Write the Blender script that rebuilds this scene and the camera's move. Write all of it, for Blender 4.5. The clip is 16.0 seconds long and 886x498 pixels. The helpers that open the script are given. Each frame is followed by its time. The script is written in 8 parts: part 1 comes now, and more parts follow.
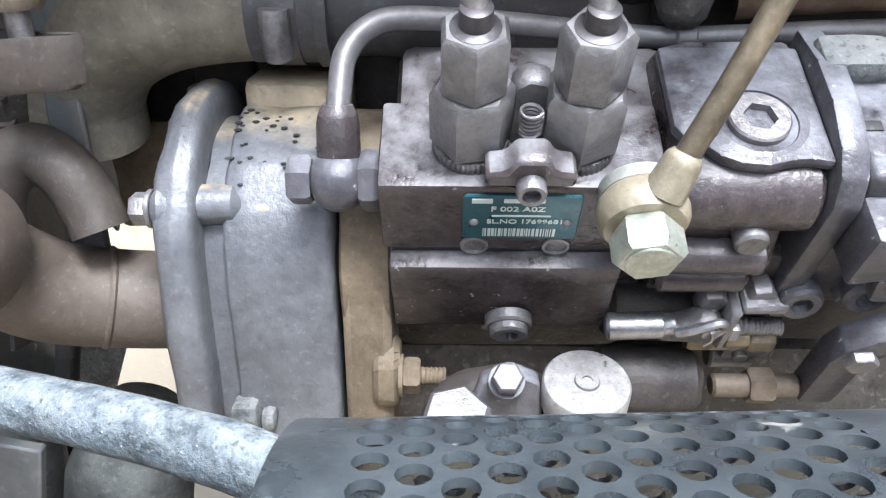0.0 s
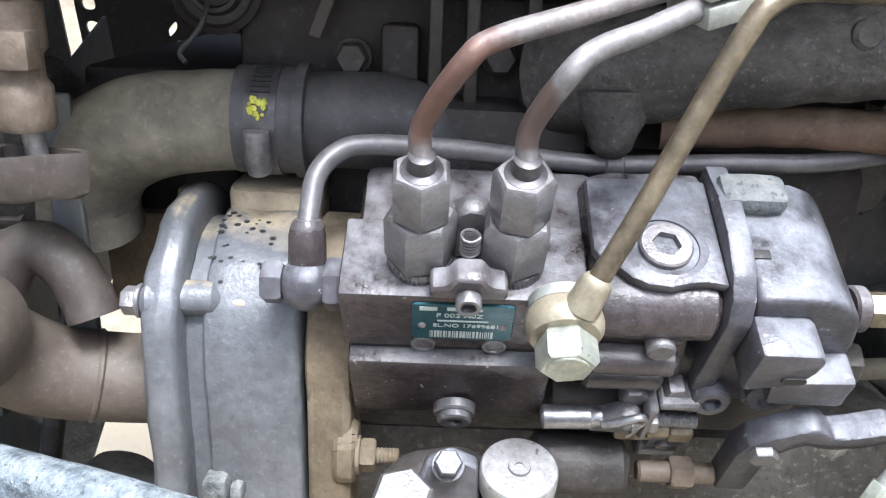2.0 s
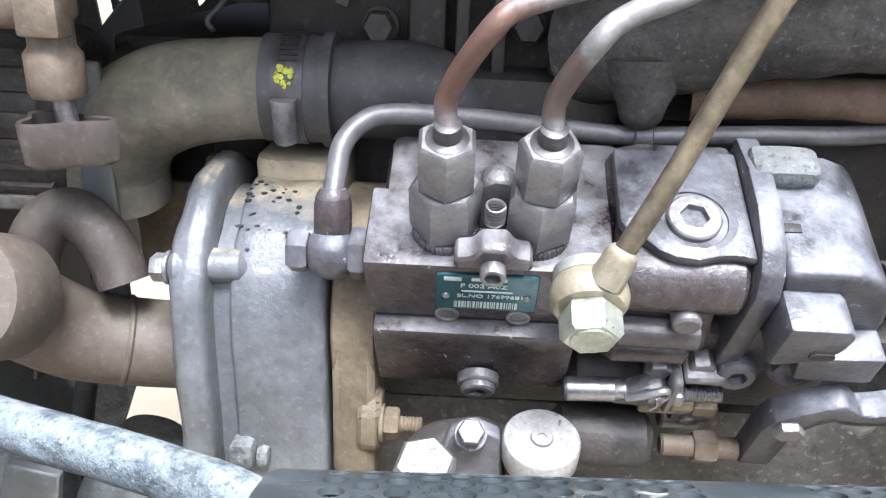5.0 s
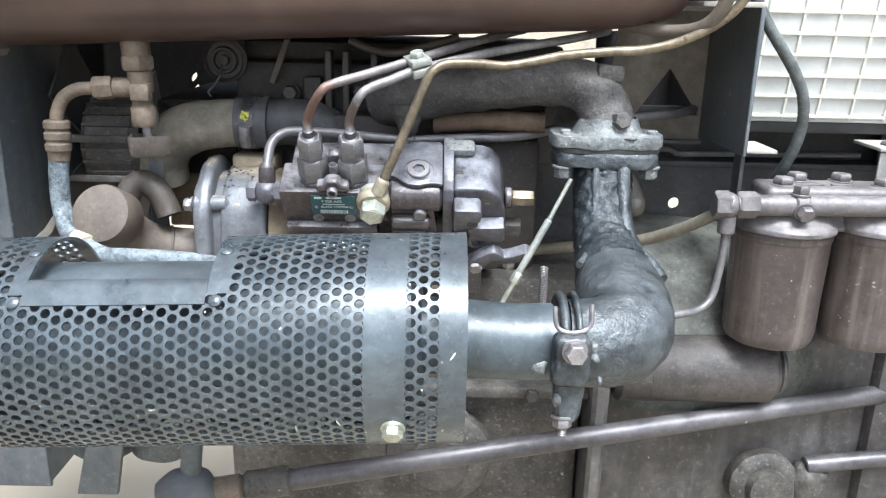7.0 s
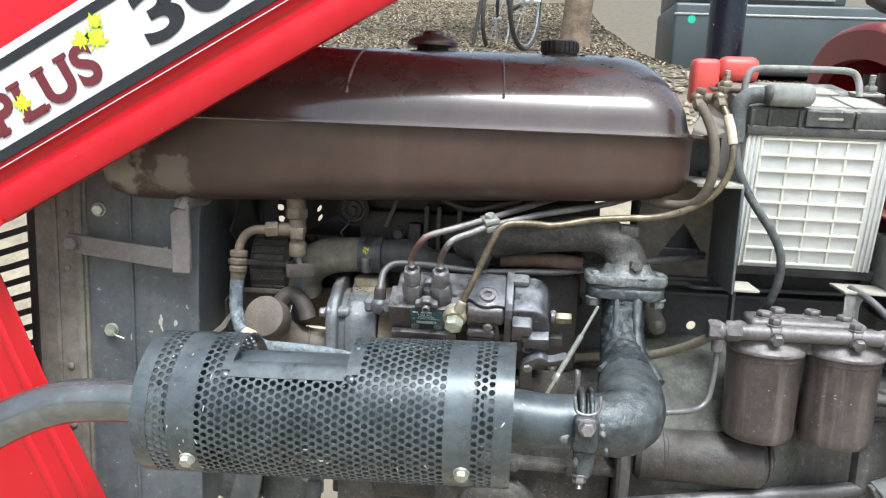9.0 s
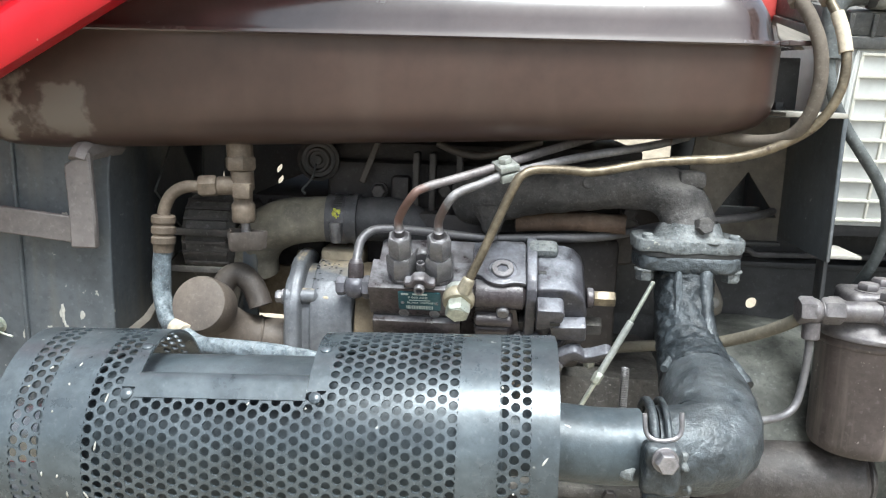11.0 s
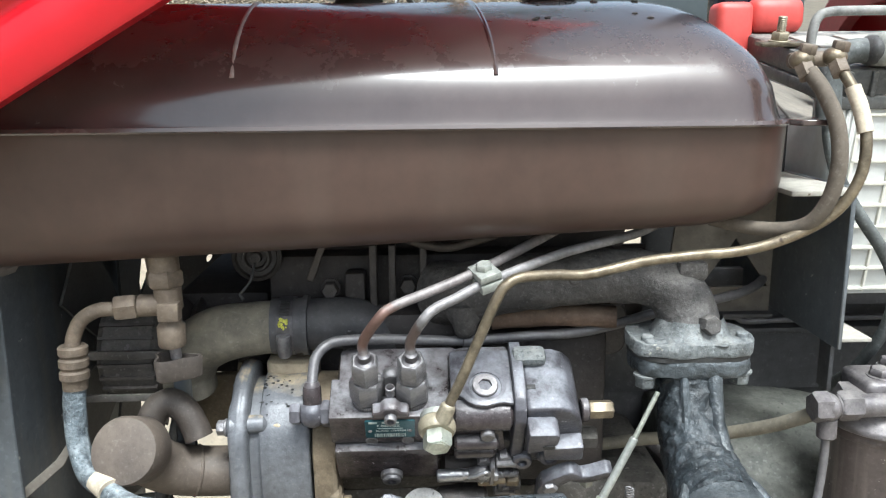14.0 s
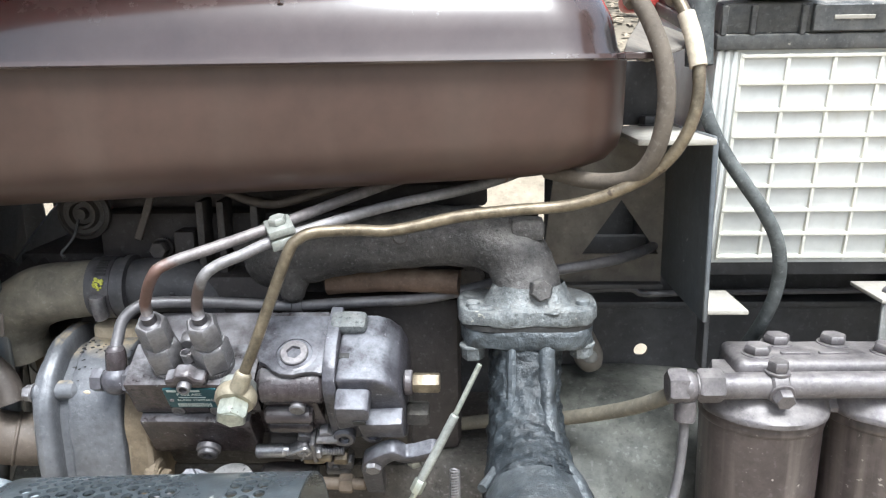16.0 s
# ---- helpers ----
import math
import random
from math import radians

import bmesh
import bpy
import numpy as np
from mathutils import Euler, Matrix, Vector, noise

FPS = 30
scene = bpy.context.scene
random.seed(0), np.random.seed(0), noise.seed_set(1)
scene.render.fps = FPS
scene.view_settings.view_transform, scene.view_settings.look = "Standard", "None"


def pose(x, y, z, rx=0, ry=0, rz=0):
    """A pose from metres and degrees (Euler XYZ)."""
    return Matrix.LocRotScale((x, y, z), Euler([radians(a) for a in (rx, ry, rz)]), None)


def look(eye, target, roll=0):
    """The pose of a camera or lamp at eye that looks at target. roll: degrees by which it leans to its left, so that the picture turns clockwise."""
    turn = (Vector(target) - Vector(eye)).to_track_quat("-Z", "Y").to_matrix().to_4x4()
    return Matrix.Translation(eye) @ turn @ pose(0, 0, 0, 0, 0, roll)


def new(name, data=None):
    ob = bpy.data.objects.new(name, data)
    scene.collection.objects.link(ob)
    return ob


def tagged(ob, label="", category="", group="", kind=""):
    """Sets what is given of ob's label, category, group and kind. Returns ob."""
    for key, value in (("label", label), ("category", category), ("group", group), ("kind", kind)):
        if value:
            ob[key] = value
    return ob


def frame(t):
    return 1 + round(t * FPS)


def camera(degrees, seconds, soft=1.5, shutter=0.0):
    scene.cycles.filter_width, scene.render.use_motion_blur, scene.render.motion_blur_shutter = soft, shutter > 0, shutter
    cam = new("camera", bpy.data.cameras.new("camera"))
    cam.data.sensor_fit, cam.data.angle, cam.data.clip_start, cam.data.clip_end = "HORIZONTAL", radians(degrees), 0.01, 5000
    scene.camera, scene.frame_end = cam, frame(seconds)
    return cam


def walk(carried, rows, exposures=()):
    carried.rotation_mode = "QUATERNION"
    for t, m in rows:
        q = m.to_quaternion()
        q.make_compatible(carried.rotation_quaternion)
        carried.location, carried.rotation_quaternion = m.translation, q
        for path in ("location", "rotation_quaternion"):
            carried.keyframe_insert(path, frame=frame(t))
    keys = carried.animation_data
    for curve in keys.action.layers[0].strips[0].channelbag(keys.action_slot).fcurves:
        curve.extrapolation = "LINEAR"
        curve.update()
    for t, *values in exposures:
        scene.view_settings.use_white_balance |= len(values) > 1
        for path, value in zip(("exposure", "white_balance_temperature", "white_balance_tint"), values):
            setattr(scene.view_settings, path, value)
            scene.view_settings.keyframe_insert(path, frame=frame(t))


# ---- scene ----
# Camera and walk
cam = camera(59.0, 16.0, 1.2)
PATH = [
    (0, (-0.0183, -0.2102, 0.8932), (-0.0270, 1.6226, 0.0939), 0.43),
    (0.5, (-0.0242, -0.1755, 0.8880), (-0.0019, 1.6566, 0.0847), 1.95),
    (1, (-0.0155, -0.1583, 0.8851), (0.0222, 1.6751, 0.0873), 2.49),
    (1.5, (-0.0135, -0.1835, 0.9018), (0.0193, 1.6715, 0.1531), 2.13),
    (2, (-0.0057, -0.2399, 0.9236), (0.0144, 1.6461, 0.2604), 2.46),
    (2.5, (-0.0073, -0.2574, 0.9302), (0.0065, 1.6486, 0.3260), 1.39),
    (3, (-0.0045, -0.2311, 0.9267), (0.0031, 1.6755, 0.3238), 1.26),
    (3.2, (-0.0022, -0.2288, 0.9184), (-0.0058, 1.6723, 0.2976), 1.42),
    (5.3, (-0.0062, -0.2464, 0.9245), (-0.0562, 1.6148, 0.1941), 2.29),
    (5.5, (-0.0139, -0.3013, 0.9349), (-0.0623, 1.5783, 0.2531), 1.85),
    (6, (-0.0217, -0.4334, 0.9571), (-0.0935, 1.4881, 0.4069), 1.39),
    (6.5, (0.0114, -0.5506, 0.9687), (-0.0634, 1.3824, 0.4589), 0.93),
    (7, (0.0947, -0.6262, 0.9643), (0.1089, 1.2846, 0.3793), 1.30),
    (7.5, (0.2315, -0.6742, 1.0007), (0.1976, 1.2349, 0.4092), 0.38),
    (8, (0.3207, -0.7102, 1.0606), (0.1965, 1.2336, 0.6037), -0.45),
    (8.5, (0.2600, -0.7807, 1.0818), (0.0906, 1.1811, 0.7283), 1.23),
    (9, (0.1115, -0.8749, 1.0417), (-0.0830, 1.0831, 0.7033), 2.31),
    (9.2, (0.0748, -0.8903, 1.0198), (-0.1168, 1.0646, 0.6729), 2.66),
    (11.3, (0.0685, -0.6262, 0.9844), (-0.0312, 1.3252, 0.5646), 0.81),
    (11.5, (0.0954, -0.6762, 1.0147), (0.0207, 1.2652, 0.5436), 0.26),
    (12, (0.1473, -0.7819, 1.0036), (0.1423, 1.1761, 0.5877), 1.18),
    (12.5, (0.2040, -0.6935, 1.0482), (0.1681, 1.2750, 0.6895), 0.50),
    (13, (0.2214, -0.5688, 1.0708), (-0.0174, 1.3659, 0.6296), -0.75),
    (13.5, (0.1392, -0.5528, 1.0759), (-0.0937, 1.3916, 0.6819), -0.29),
    (14, (0.0281, -0.5255, 1.0600), (0.0940, 1.4266, 0.6356), -0.54),
    (14.5, (-0.0064, -0.5077, 1.0115), (0.1487, 1.4231, 0.5068), 1.26),
    (15, (0.0515, -0.4954, 1.0148), (0.1046, 1.4338, 0.4961), 0.89),
    (15.5, (0.1320, -0.4847, 1.0365), (0.0744, 1.4592, 0.5795), 0.45),
    (16, (0.2002, -0.4745, 1.0249), (0.1243, 1.4690, 0.5677), -0.83),
]
EXPOSURE = 1.06
walk(cam, [(t, look(eye, target, roll)) for t, eye, target, roll in PATH], exposures=[(t, EXPOSURE + e, k, 9.0 if t < 7.0 else 3.0 if t < 14.2 else 6.0) for t, e, k in ((0.0, 0.48, 5740.0), (3.2, 0.50, 5740.0), (5.5, 0.68, 5740.0), (6.5, 0.41, 5740.0), (7.5, 0.38, 5720.0), (8.5, 0.02, 5860.0), (9.2, -0.05, 5860.0), (11.5, 0.22, 5860.0), (12.0, 0.32, 5860.0), (12.5, 0.22, 5860.0), (14.0, 0.14, 5860.0), (14.5, 0.38, 5760.0), (15.0, 0.46, 5740.0), (15.5, 0.34, 5780.0), (16.0, 0.24, 5820.0))])
# World and sun: bright, hazy sky
world = bpy.data.worlds.new("world")
scene.world = world
world.use_nodes = True
wn = world.node_tree
wn.nodes.clear()
sky = wn.nodes.new("ShaderNodeTexSky")
sky.sky_type = 'NISHITA'
sky.sun_disc = False
sky.sun_elevation = radians(62)
sky.sun_rotation = radians(160)
sky.air_density, sky.dust_density, sky.ozone_density = 1.0, 6.0, 0.7
wbg = wn.nodes.new("ShaderNodeBackground")
wbg.inputs["Strength"].default_value = 0.118
wout = wn.nodes.new("ShaderNodeOutputWorld")
haze = wn.nodes.new("ShaderNodeHueSaturation")
haze.inputs["Saturation"].default_value = 0.5
wn.links.new(sky.outputs[0], haze.inputs["Color"])
wn.links.new(haze.outputs[0], wbg.inputs["Color"])
wn.links.new(wbg.outputs[0], wout.inputs["Surface"])
sun_data = bpy.data.lights.new("sun", 'SUN')
sun_data.energy, sun_data.angle, sun_data.color = 2.6, radians(20), (1.0, 0.975, 0.94)
sun = new("sun", sun_data)
sun.matrix_world = look((0.5, -1.75, 4.1), (0, 0, 0.6))

# Materials
DUST = (0.30, 0.255, 0.19)


def material(name, col, rough=0.5, metal=0.0, var=0.3, big=12.0, fine=160.0, bump=0.15, dust=0.0, dust_col=DUST, spots=0.0, spot_col=(0.6, 0.6, 0.56), coat=0.0, spot_scale=70.0, wear=0.0, grit=None, dust_from=0.0):
    """Painted or bare surface with two scales of variation, settled dust and pale specks."""
    m = bpy.data.materials.new(name)
    m.use_nodes = True
    nt = m.node_tree
    b = nt.nodes["Principled BSDF"]
    link = nt.links.new

    def node(kind, **kw):
        n = nt.nodes.new(kind)
        for k, v in kw.items():
            n.inputs[k].default_value = v
        return n

    tc = node("ShaderNodeTexCoord")
    n1 = node("ShaderNodeTexNoise", Scale=big, Detail=6.0, Roughness=0.62)
    n2 = node("ShaderNodeTexNoise", Scale=fine, Detail=5.0, Roughness=0.65)
    for n in (n1, n2):
        link(tc.outputs["Object"], n.inputs["Vector"])
    r1 = node("ShaderNodeMapRange")
    r1.inputs["From Min"].default_value, r1.inputs["From Max"].default_value = 0.3, 0.7
    r1.inputs["To Min"].default_value, r1.inputs["To Max"].default_value = 1 - var, 1 + var
    link(n1.outputs["Fac"], r1.inputs["Value"])
    r2 = node("ShaderNodeMapRange")
    r2.inputs["From Min"].default_value, r2.inputs["From Max"].default_value = 0.3, 0.7
    r2.inputs["To Min"].default_value, r2.inputs["To Max"].default_value = 1 - var * 0.6, 1 + var * 0.6
    link(n2.outputs["Fac"], r2.inputs["Value"])
    mul = node("ShaderNodeMath")
    mul.operation = 'MULTIPLY'
    link(r1.outputs[0], mul.inputs[0])
    link(r2.outputs[0], mul.inputs[1])
    vm = node("ShaderNodeVectorMath")
    vm.operation = 'SCALE'
    vm.inputs[0].default_value = col
    link(mul.outputs[0], vm.inputs["Scale"])
    last = vm.outputs[0]
    rough_out = None
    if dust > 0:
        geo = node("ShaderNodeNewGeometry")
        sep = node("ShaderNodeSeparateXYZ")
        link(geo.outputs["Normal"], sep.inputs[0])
        # dust by facing; on the pump it also imitates sky-lit tops
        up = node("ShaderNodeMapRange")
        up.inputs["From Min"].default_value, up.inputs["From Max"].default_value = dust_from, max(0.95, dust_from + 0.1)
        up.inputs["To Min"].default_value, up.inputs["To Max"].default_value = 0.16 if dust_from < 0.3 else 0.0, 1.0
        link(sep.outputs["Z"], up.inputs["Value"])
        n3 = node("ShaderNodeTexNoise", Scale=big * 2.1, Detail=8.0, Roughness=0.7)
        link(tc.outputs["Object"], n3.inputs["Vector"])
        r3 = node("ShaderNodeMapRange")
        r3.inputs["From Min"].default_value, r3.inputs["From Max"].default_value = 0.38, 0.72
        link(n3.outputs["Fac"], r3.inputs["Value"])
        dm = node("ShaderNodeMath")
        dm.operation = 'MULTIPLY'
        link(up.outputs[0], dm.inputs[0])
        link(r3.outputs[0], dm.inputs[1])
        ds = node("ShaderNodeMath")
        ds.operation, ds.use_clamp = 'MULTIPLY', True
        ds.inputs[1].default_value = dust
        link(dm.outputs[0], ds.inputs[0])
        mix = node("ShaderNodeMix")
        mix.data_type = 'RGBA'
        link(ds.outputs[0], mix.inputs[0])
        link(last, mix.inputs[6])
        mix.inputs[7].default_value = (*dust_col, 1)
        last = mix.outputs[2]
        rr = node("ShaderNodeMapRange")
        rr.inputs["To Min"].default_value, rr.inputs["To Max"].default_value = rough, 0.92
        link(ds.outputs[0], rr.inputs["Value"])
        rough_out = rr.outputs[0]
    if spots > 0:
        n4 = node("ShaderNodeTexNoise", Scale=spot_scale, Detail=3.0, Roughness=0.6)
        link(tc.outputs["Object"], n4.inputs["Vector"])
        r4 = node("ShaderNodeMapRange")
        r4.inputs["From Min"].default_value, r4.inputs["From Max"].default_value = 0.74 - 0.12 * spots, 0.78 - 0.12 * spots
        link(n4.outputs["Fac"], r4.inputs["Value"])
        mix2 = node("ShaderNodeMix")
        mix2.data_type = 'RGBA'
        link(r4.outputs[0], mix2.inputs[0])
        link(last, mix2.inputs[6])
        mix2.inputs[7].default_value = (*spot_col, 1)
        last = mix2.outputs[2]
    grit = (0.2 if var > 0.15 else 0.0) if grit is None else grit
    if grit > 0:
        n5 = node("ShaderNodeTexNoise", Scale=fine * 2.3, Detail=2.0, Roughness=0.55)
        link(tc.outputs["Object"], n5.inputs["Vector"])
        for lo, hi, tint in ((0.60, 0.70, [min(0.8, 1.5 * c + 0.10) for c in col]), (0.40, 0.31, [0.30 * c for c in col])):
            rg = node("ShaderNodeMapRange")
            rg.inputs["From Min"].default_value, rg.inputs["From Max"].default_value = lo, hi
            rg.inputs["To Max"].default_value = grit
            link(n5.outputs["Fac"], rg.inputs["Value"])
            mg = node("ShaderNodeMix")
            mg.data_type = 'RGBA'
            link(rg.outputs[0], mg.inputs[0])
            link(last, mg.inputs[6])
            mg.inputs[7].default_value = (*tint, 1)
            last = mg.outputs[2]
    if wear > 0:
        gp = node("ShaderNodeNewGeometry")
        r5 = node("ShaderNodeMapRange")
        r5.inputs["From Min"].default_value, r5.inputs["From Max"].default_value = 0.52, 0.60
        r5.inputs["To Max"].default_value = wear
        link(gp.outputs["Pointiness"], r5.inputs["Value"])
        we = node("ShaderNodeMath")
        we.operation, we.use_clamp = 'MULTIPLY', True
        link(r5.outputs[0], we.inputs[0])
        link(r2.outputs[0], we.inputs[1])
        mix3 = node("ShaderNodeMix")
        mix3.data_type = 'RGBA'
        link(we.outputs[0], mix3.inputs[0])
        link(last, mix3.inputs[6])
        mix3.inputs[7].default_value = (*[min(1.0, c * 1.7 + 0.08) for c in col], 1)
        last = mix3.outputs[2]
    link(last, b.inputs["Base Color"])
    b.inputs["Metallic"].default_value = metal
    if rough_out is None:
        rr = node("ShaderNodeMapRange")
        rr.inputs["From Min"].default_value, rr.inputs["From Max"].default_value = 0.3, 0.7
        rr.inputs["To Min"].default_value, rr.inputs["To Max"].default_value = max(0.03, rough - 0.12), min(1.0, rough + 0.12)
        link(n2.outputs["Fac"], rr.inputs["Value"])
        rough_out = rr.outputs[0]
    link(rough_out, b.inputs["Roughness"])
    if coat:
        b.inputs["Coat Weight"].default_value = min(1.0, coat)
        b.inputs["Coat IOR"].default_value = 1.5 if coat <= 1 else 1.9
        b.inputs["Coat Roughness"].default_value = 0.12
    if bump:
        bp = node("ShaderNodeBump", Strength=bump, Distance=0.002)
        link(n2.outputs["Fac"], bp.inputs["Height"])
        link(bp.outputs[0], b.inputs["Normal"])
    return m


# pump: pale tops are settled dust plus painted sky light, sides kept dark
M_PUMP = material("pump_paint", (0.046, 0.036, 0.037), 0.25, 0.15, 0.55, 25, 220, 0.35, 1.25, (0.29, 0.29, 0.305), 0.4, (0.27, 0.265, 0.27), wear=0.4, spot_scale=230, dust_from=0.32)
M_PUMPGREY = material("worn_grey_pump_casting", (0.056, 0.053, 0.061), 0.3, 0.15, 0.45, 25, 200, 0.3, 1.1, (0.30, 0.31, 0.34), 0.35, (0.36, 0.36, 0.37), wear=0.4, spot_scale=200, dust_from=0.32)
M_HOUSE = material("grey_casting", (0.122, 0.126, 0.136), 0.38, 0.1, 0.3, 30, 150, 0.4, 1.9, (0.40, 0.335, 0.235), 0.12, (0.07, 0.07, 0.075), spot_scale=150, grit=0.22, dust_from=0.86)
M_HOUSE_DUSTY = material("dusty_casting", (0.42, 0.35, 0.25), 0.9, 0, 0.2, 30, 200, 0.3)
M_BROWN = material("brown_plate", (0.155, 0.12, 0.078), 0.8, 0, 0.3, 30, 200, 0.4, 0.4)
M_FILLER = material("brown_filler_paint", (0.088, 0.07, 0.057), 0.6, 0, 0.2, 18, 150, 0.2, 0.36, (0.25, 0.205, 0.155))
M_STEEL = material("worn_steel_nut", (0.25, 0.235, 0.24), 0.36, 0.65, 0.4, 60, 300, 0.25, 0.3, (0.32, 0.31, 0.30))
M_NUT = material("dark_hex_steel", (0.120, 0.114, 0.117), 0.32, 0.5, 0.5, 60, 300, 0.35, 0.6, (0.34, 0.33, 0.335), 0.5, (0.055, 0.05, 0.05), spot_scale=130, wear=0.55)
M_ZINC = material("zinc_bolt", (0.46, 0.48, 0.41), 0.38, 0.7, 0.3, 60, 300, 0.25, 0.25, (0.55, 0.55, 0.48), 0.45, (0.22, 0.21, 0.17), spot_scale=150, grit=0.2)
M_BRASSY = material("yellow_zinc_pipe", (0.165, 0.136, 0.094), 0.38, 0.55, 0.4, 40, 160, 0.25, 0.5, (0.155, 0.118, 0.082), 0.4, (0.08, 0.06, 0.045), spot_scale=60)
M_BRASS = material("brass_fitting", (0.135, 0.105, 0.078), 0.6, 0.2, 0.35, 60, 200, 0.25, 0.4, (0.25, 0.21, 0.165))
M_OILPIPE = material("dark_pipe_paint", (0.13, 0.125, 0.13), 0.4, 0.3, 0.25, 30, 200, 0.1, 0.4, (0.33, 0.31, 0.29))
M_IRON = material("dark_iron", (0.048, 0.042, 0.04), 0.55, 0.1, 0.5, 18, 120, 0.6, 0.3, (0.17, 0.145, 0.12), 0.0)
M_IRON_DUSTY = material("dusty_iron", (0.052, 0.047, 0.043), 0.6, 0.1, 0.6, 20, 120, 0.8, 0.62, (0.19, 0.175, 0.145), 0.25, (0.30, 0.29, 0.25), grit=0.5)
M_BLOCK = material("engine_block_paint", (0.030, 0.025, 0.024), 0.65, 0, 0.45, 14, 90, 0.6, 0.3, (0.11, 0.092, 0.078))
M_GEAR = material("gearbox_paint", (0.056, 0.052, 0.051), 0.42, 0.05, 0.55, 9, 70, 0.5, 0.5, (0.19, 0.18, 0.165), 0.45, (0.27, 0.26, 0.24), spot_scale=150, grit=0.3)
M_CLUTCH = material("dusty_grey_green_casting", (0.060, 0.062, 0.054), 0.6, 0.05, 0.7, 14, 90, 0.5, 0.7, (0.21, 0.21, 0.18), 0.5, (0.035, 0.035, 0.032), spot_scale=75, grit=0.4)
M_GEARTOP = material("dusty_gearbox_cover", (0.07, 0.066, 0.063), 0.5, 0.05, 0.5, 12, 90, 0.4, 0.85, (0.26, 0.25, 0.23), 0.5, (0.36, 0.34, 0.31), spot_scale=110, grit=0.4)
M_BULK = material("dust_splashed_plate", (0.080, 0.082, 0.088), 0.48, 0.1, 0.5, 16, 100, 0.35, 0.6, (0.22, 0.21, 0.20), 0.6, (0.30, 0.29, 0.27), spot_scale=120, grit=0.35)
M_SPLASHED = material("mud_splashed_plate", (0.034, 0.034, 0.037), 0.45, 0.1, 0.5, 16, 100, 0.5, 0.5, (0.22, 0.21, 0.20), 1.0, (0.40, 0.39, 0.36), spot_scale=95, grit=0.4)
M_ARM = material("scuffed_grey_plate", (0.15, 0.153, 0.158), 0.5, 0.2, 0.45, 18, 110, 0.35, 0.6, (0.36, 0.355, 0.34), 0.4, (0.12, 0.10, 0.085), spot_scale=60, grit=0.35)
M_CHANNEL = material("dusty_grey_channel", (0.20, 0.20, 0.19), 0.65, 0.05, 0.35, 22, 120, 0.3, 0.7, (0.40, 0.375, 0.32), 0.3, (0.11, 0.10, 0.085), spot_scale=110, grit=0.3)
M_MANIFOLD = material("manifold_iron", (0.060, 0.056, 0.054), 0.62, 0.1, 0.5, 26, 180, 0.9, 0.62, (0.27, 0.25, 0.225), 0.4, (0.13, 0.085, 0.065), spot_scale=40, grit=0.45)
M_EXH = material("blue_grey_exhaust", (0.052, 0.060, 0.066), 0.28, 0.3, 0.7, 24, 130, 1.0, 0.24, (0.33, 0.34, 0.33), 0.2, (0.40, 0.41, 0.40))
M_FLANGE = material("corroded_flange", (0.125, 0.135, 0.138), 0.6, 0.2, 0.55, 40, 180, 1.0, 0.75, (0.33, 0.325, 0.30), 0.5, (0.44, 0.42, 0.36), spot_scale=110, grit=0.55)
M_SHIELD = material("shield_paint", (0.066, 0.079, 0.088), 0.27, 0.3, 0.4, 14, 110, 0.12, 0.16, (0.32, 0.34, 0.34), 0.35, (0.5, 0.5, 0.46), spot_scale=60.0, coat=0.3)
M_MUFFLER = material("silencer_paint", (0.054, 0.068, 0.078), 0.36, 0.2, 0.45, 14, 90, 0.25, 0.2, (0.3, 0.31, 0.31), 0.25)
M_TAIL = material("tail_pipe_paint", (0.20, 0.205, 0.21), 0.2, 0.75, 0.3, 10, 100, 0.06, 0.2, (0.25, 0.24, 0.22))
M_TANK = material("tank_brown_paint", (0.046, 0.030, 0.028), 0.22, 0.0, 0.12, 6, 60, 0.02, 0.25, (0.20, 0.16, 0.13), 0.0, coat=1.0)
M_TANK_LOW = material("tank_lower_paint", (0.052, 0.030, 0.023), 0.40, 0.0, 0.2, 5, 50, 0.03, 0.22, (0.19, 0.155, 0.12), grit=0.0)
M_CAP = material("black_cap", (0.03, 0.028, 0.028), 0.45, 0.1, 0.3, 40, 200, 0.2, 0.4, (0.2, 0.18, 0.16))
M_CAPMETAL = material("tinted_metal_cap", (0.16, 0.13, 0.125), 0.3, 0.7, 0.3, 40, 200, 0.1, 0.4, (0.28, 0.25, 0.23))
M_BATWHITE = material("white_case", (0.55, 0.56, 0.545), 0.45, 0, 0.12, 14, 80, 0.05, 0.4, (0.55, 0.50, 0.38), 0.15, (0.42, 0.36, 0.24), spot_scale=90)
M_BATRIB = material("cream_case_rib", (0.64, 0.625, 0.555), 0.5, 0, 0.08, 20, 90, 0.05, 0.3, (0.55, 0.48, 0.33))
M_BATBLACK = material("battery_lid", (0.05, 0.052, 0.054), 0.5, 0, 0.35, 30, 150, 0.2, 1.3, (0.33, 0.315, 0.28), 0.35, (0.4, 0.38, 0.33), grit=0.3)
M_BATDUST = material("dust_caked_lid", (0.34, 0.325, 0.29), 0.85, 0, 0.25, 40, 160, 0.2)
M_NAVY = material("navy_pipe_paint", (0.010, 0.012, 0.022), 0.25, 0, 0.2, 12, 80, 0.02, 0.2, (0.1, 0.1, 0.11), 0.1)
M_RUBBER = material("black_rubber", (0.035, 0.035, 0.036), 0.6, 0, 0.3, 30, 200, 0.2, 0.6, (0.20, 0.19, 0.175))
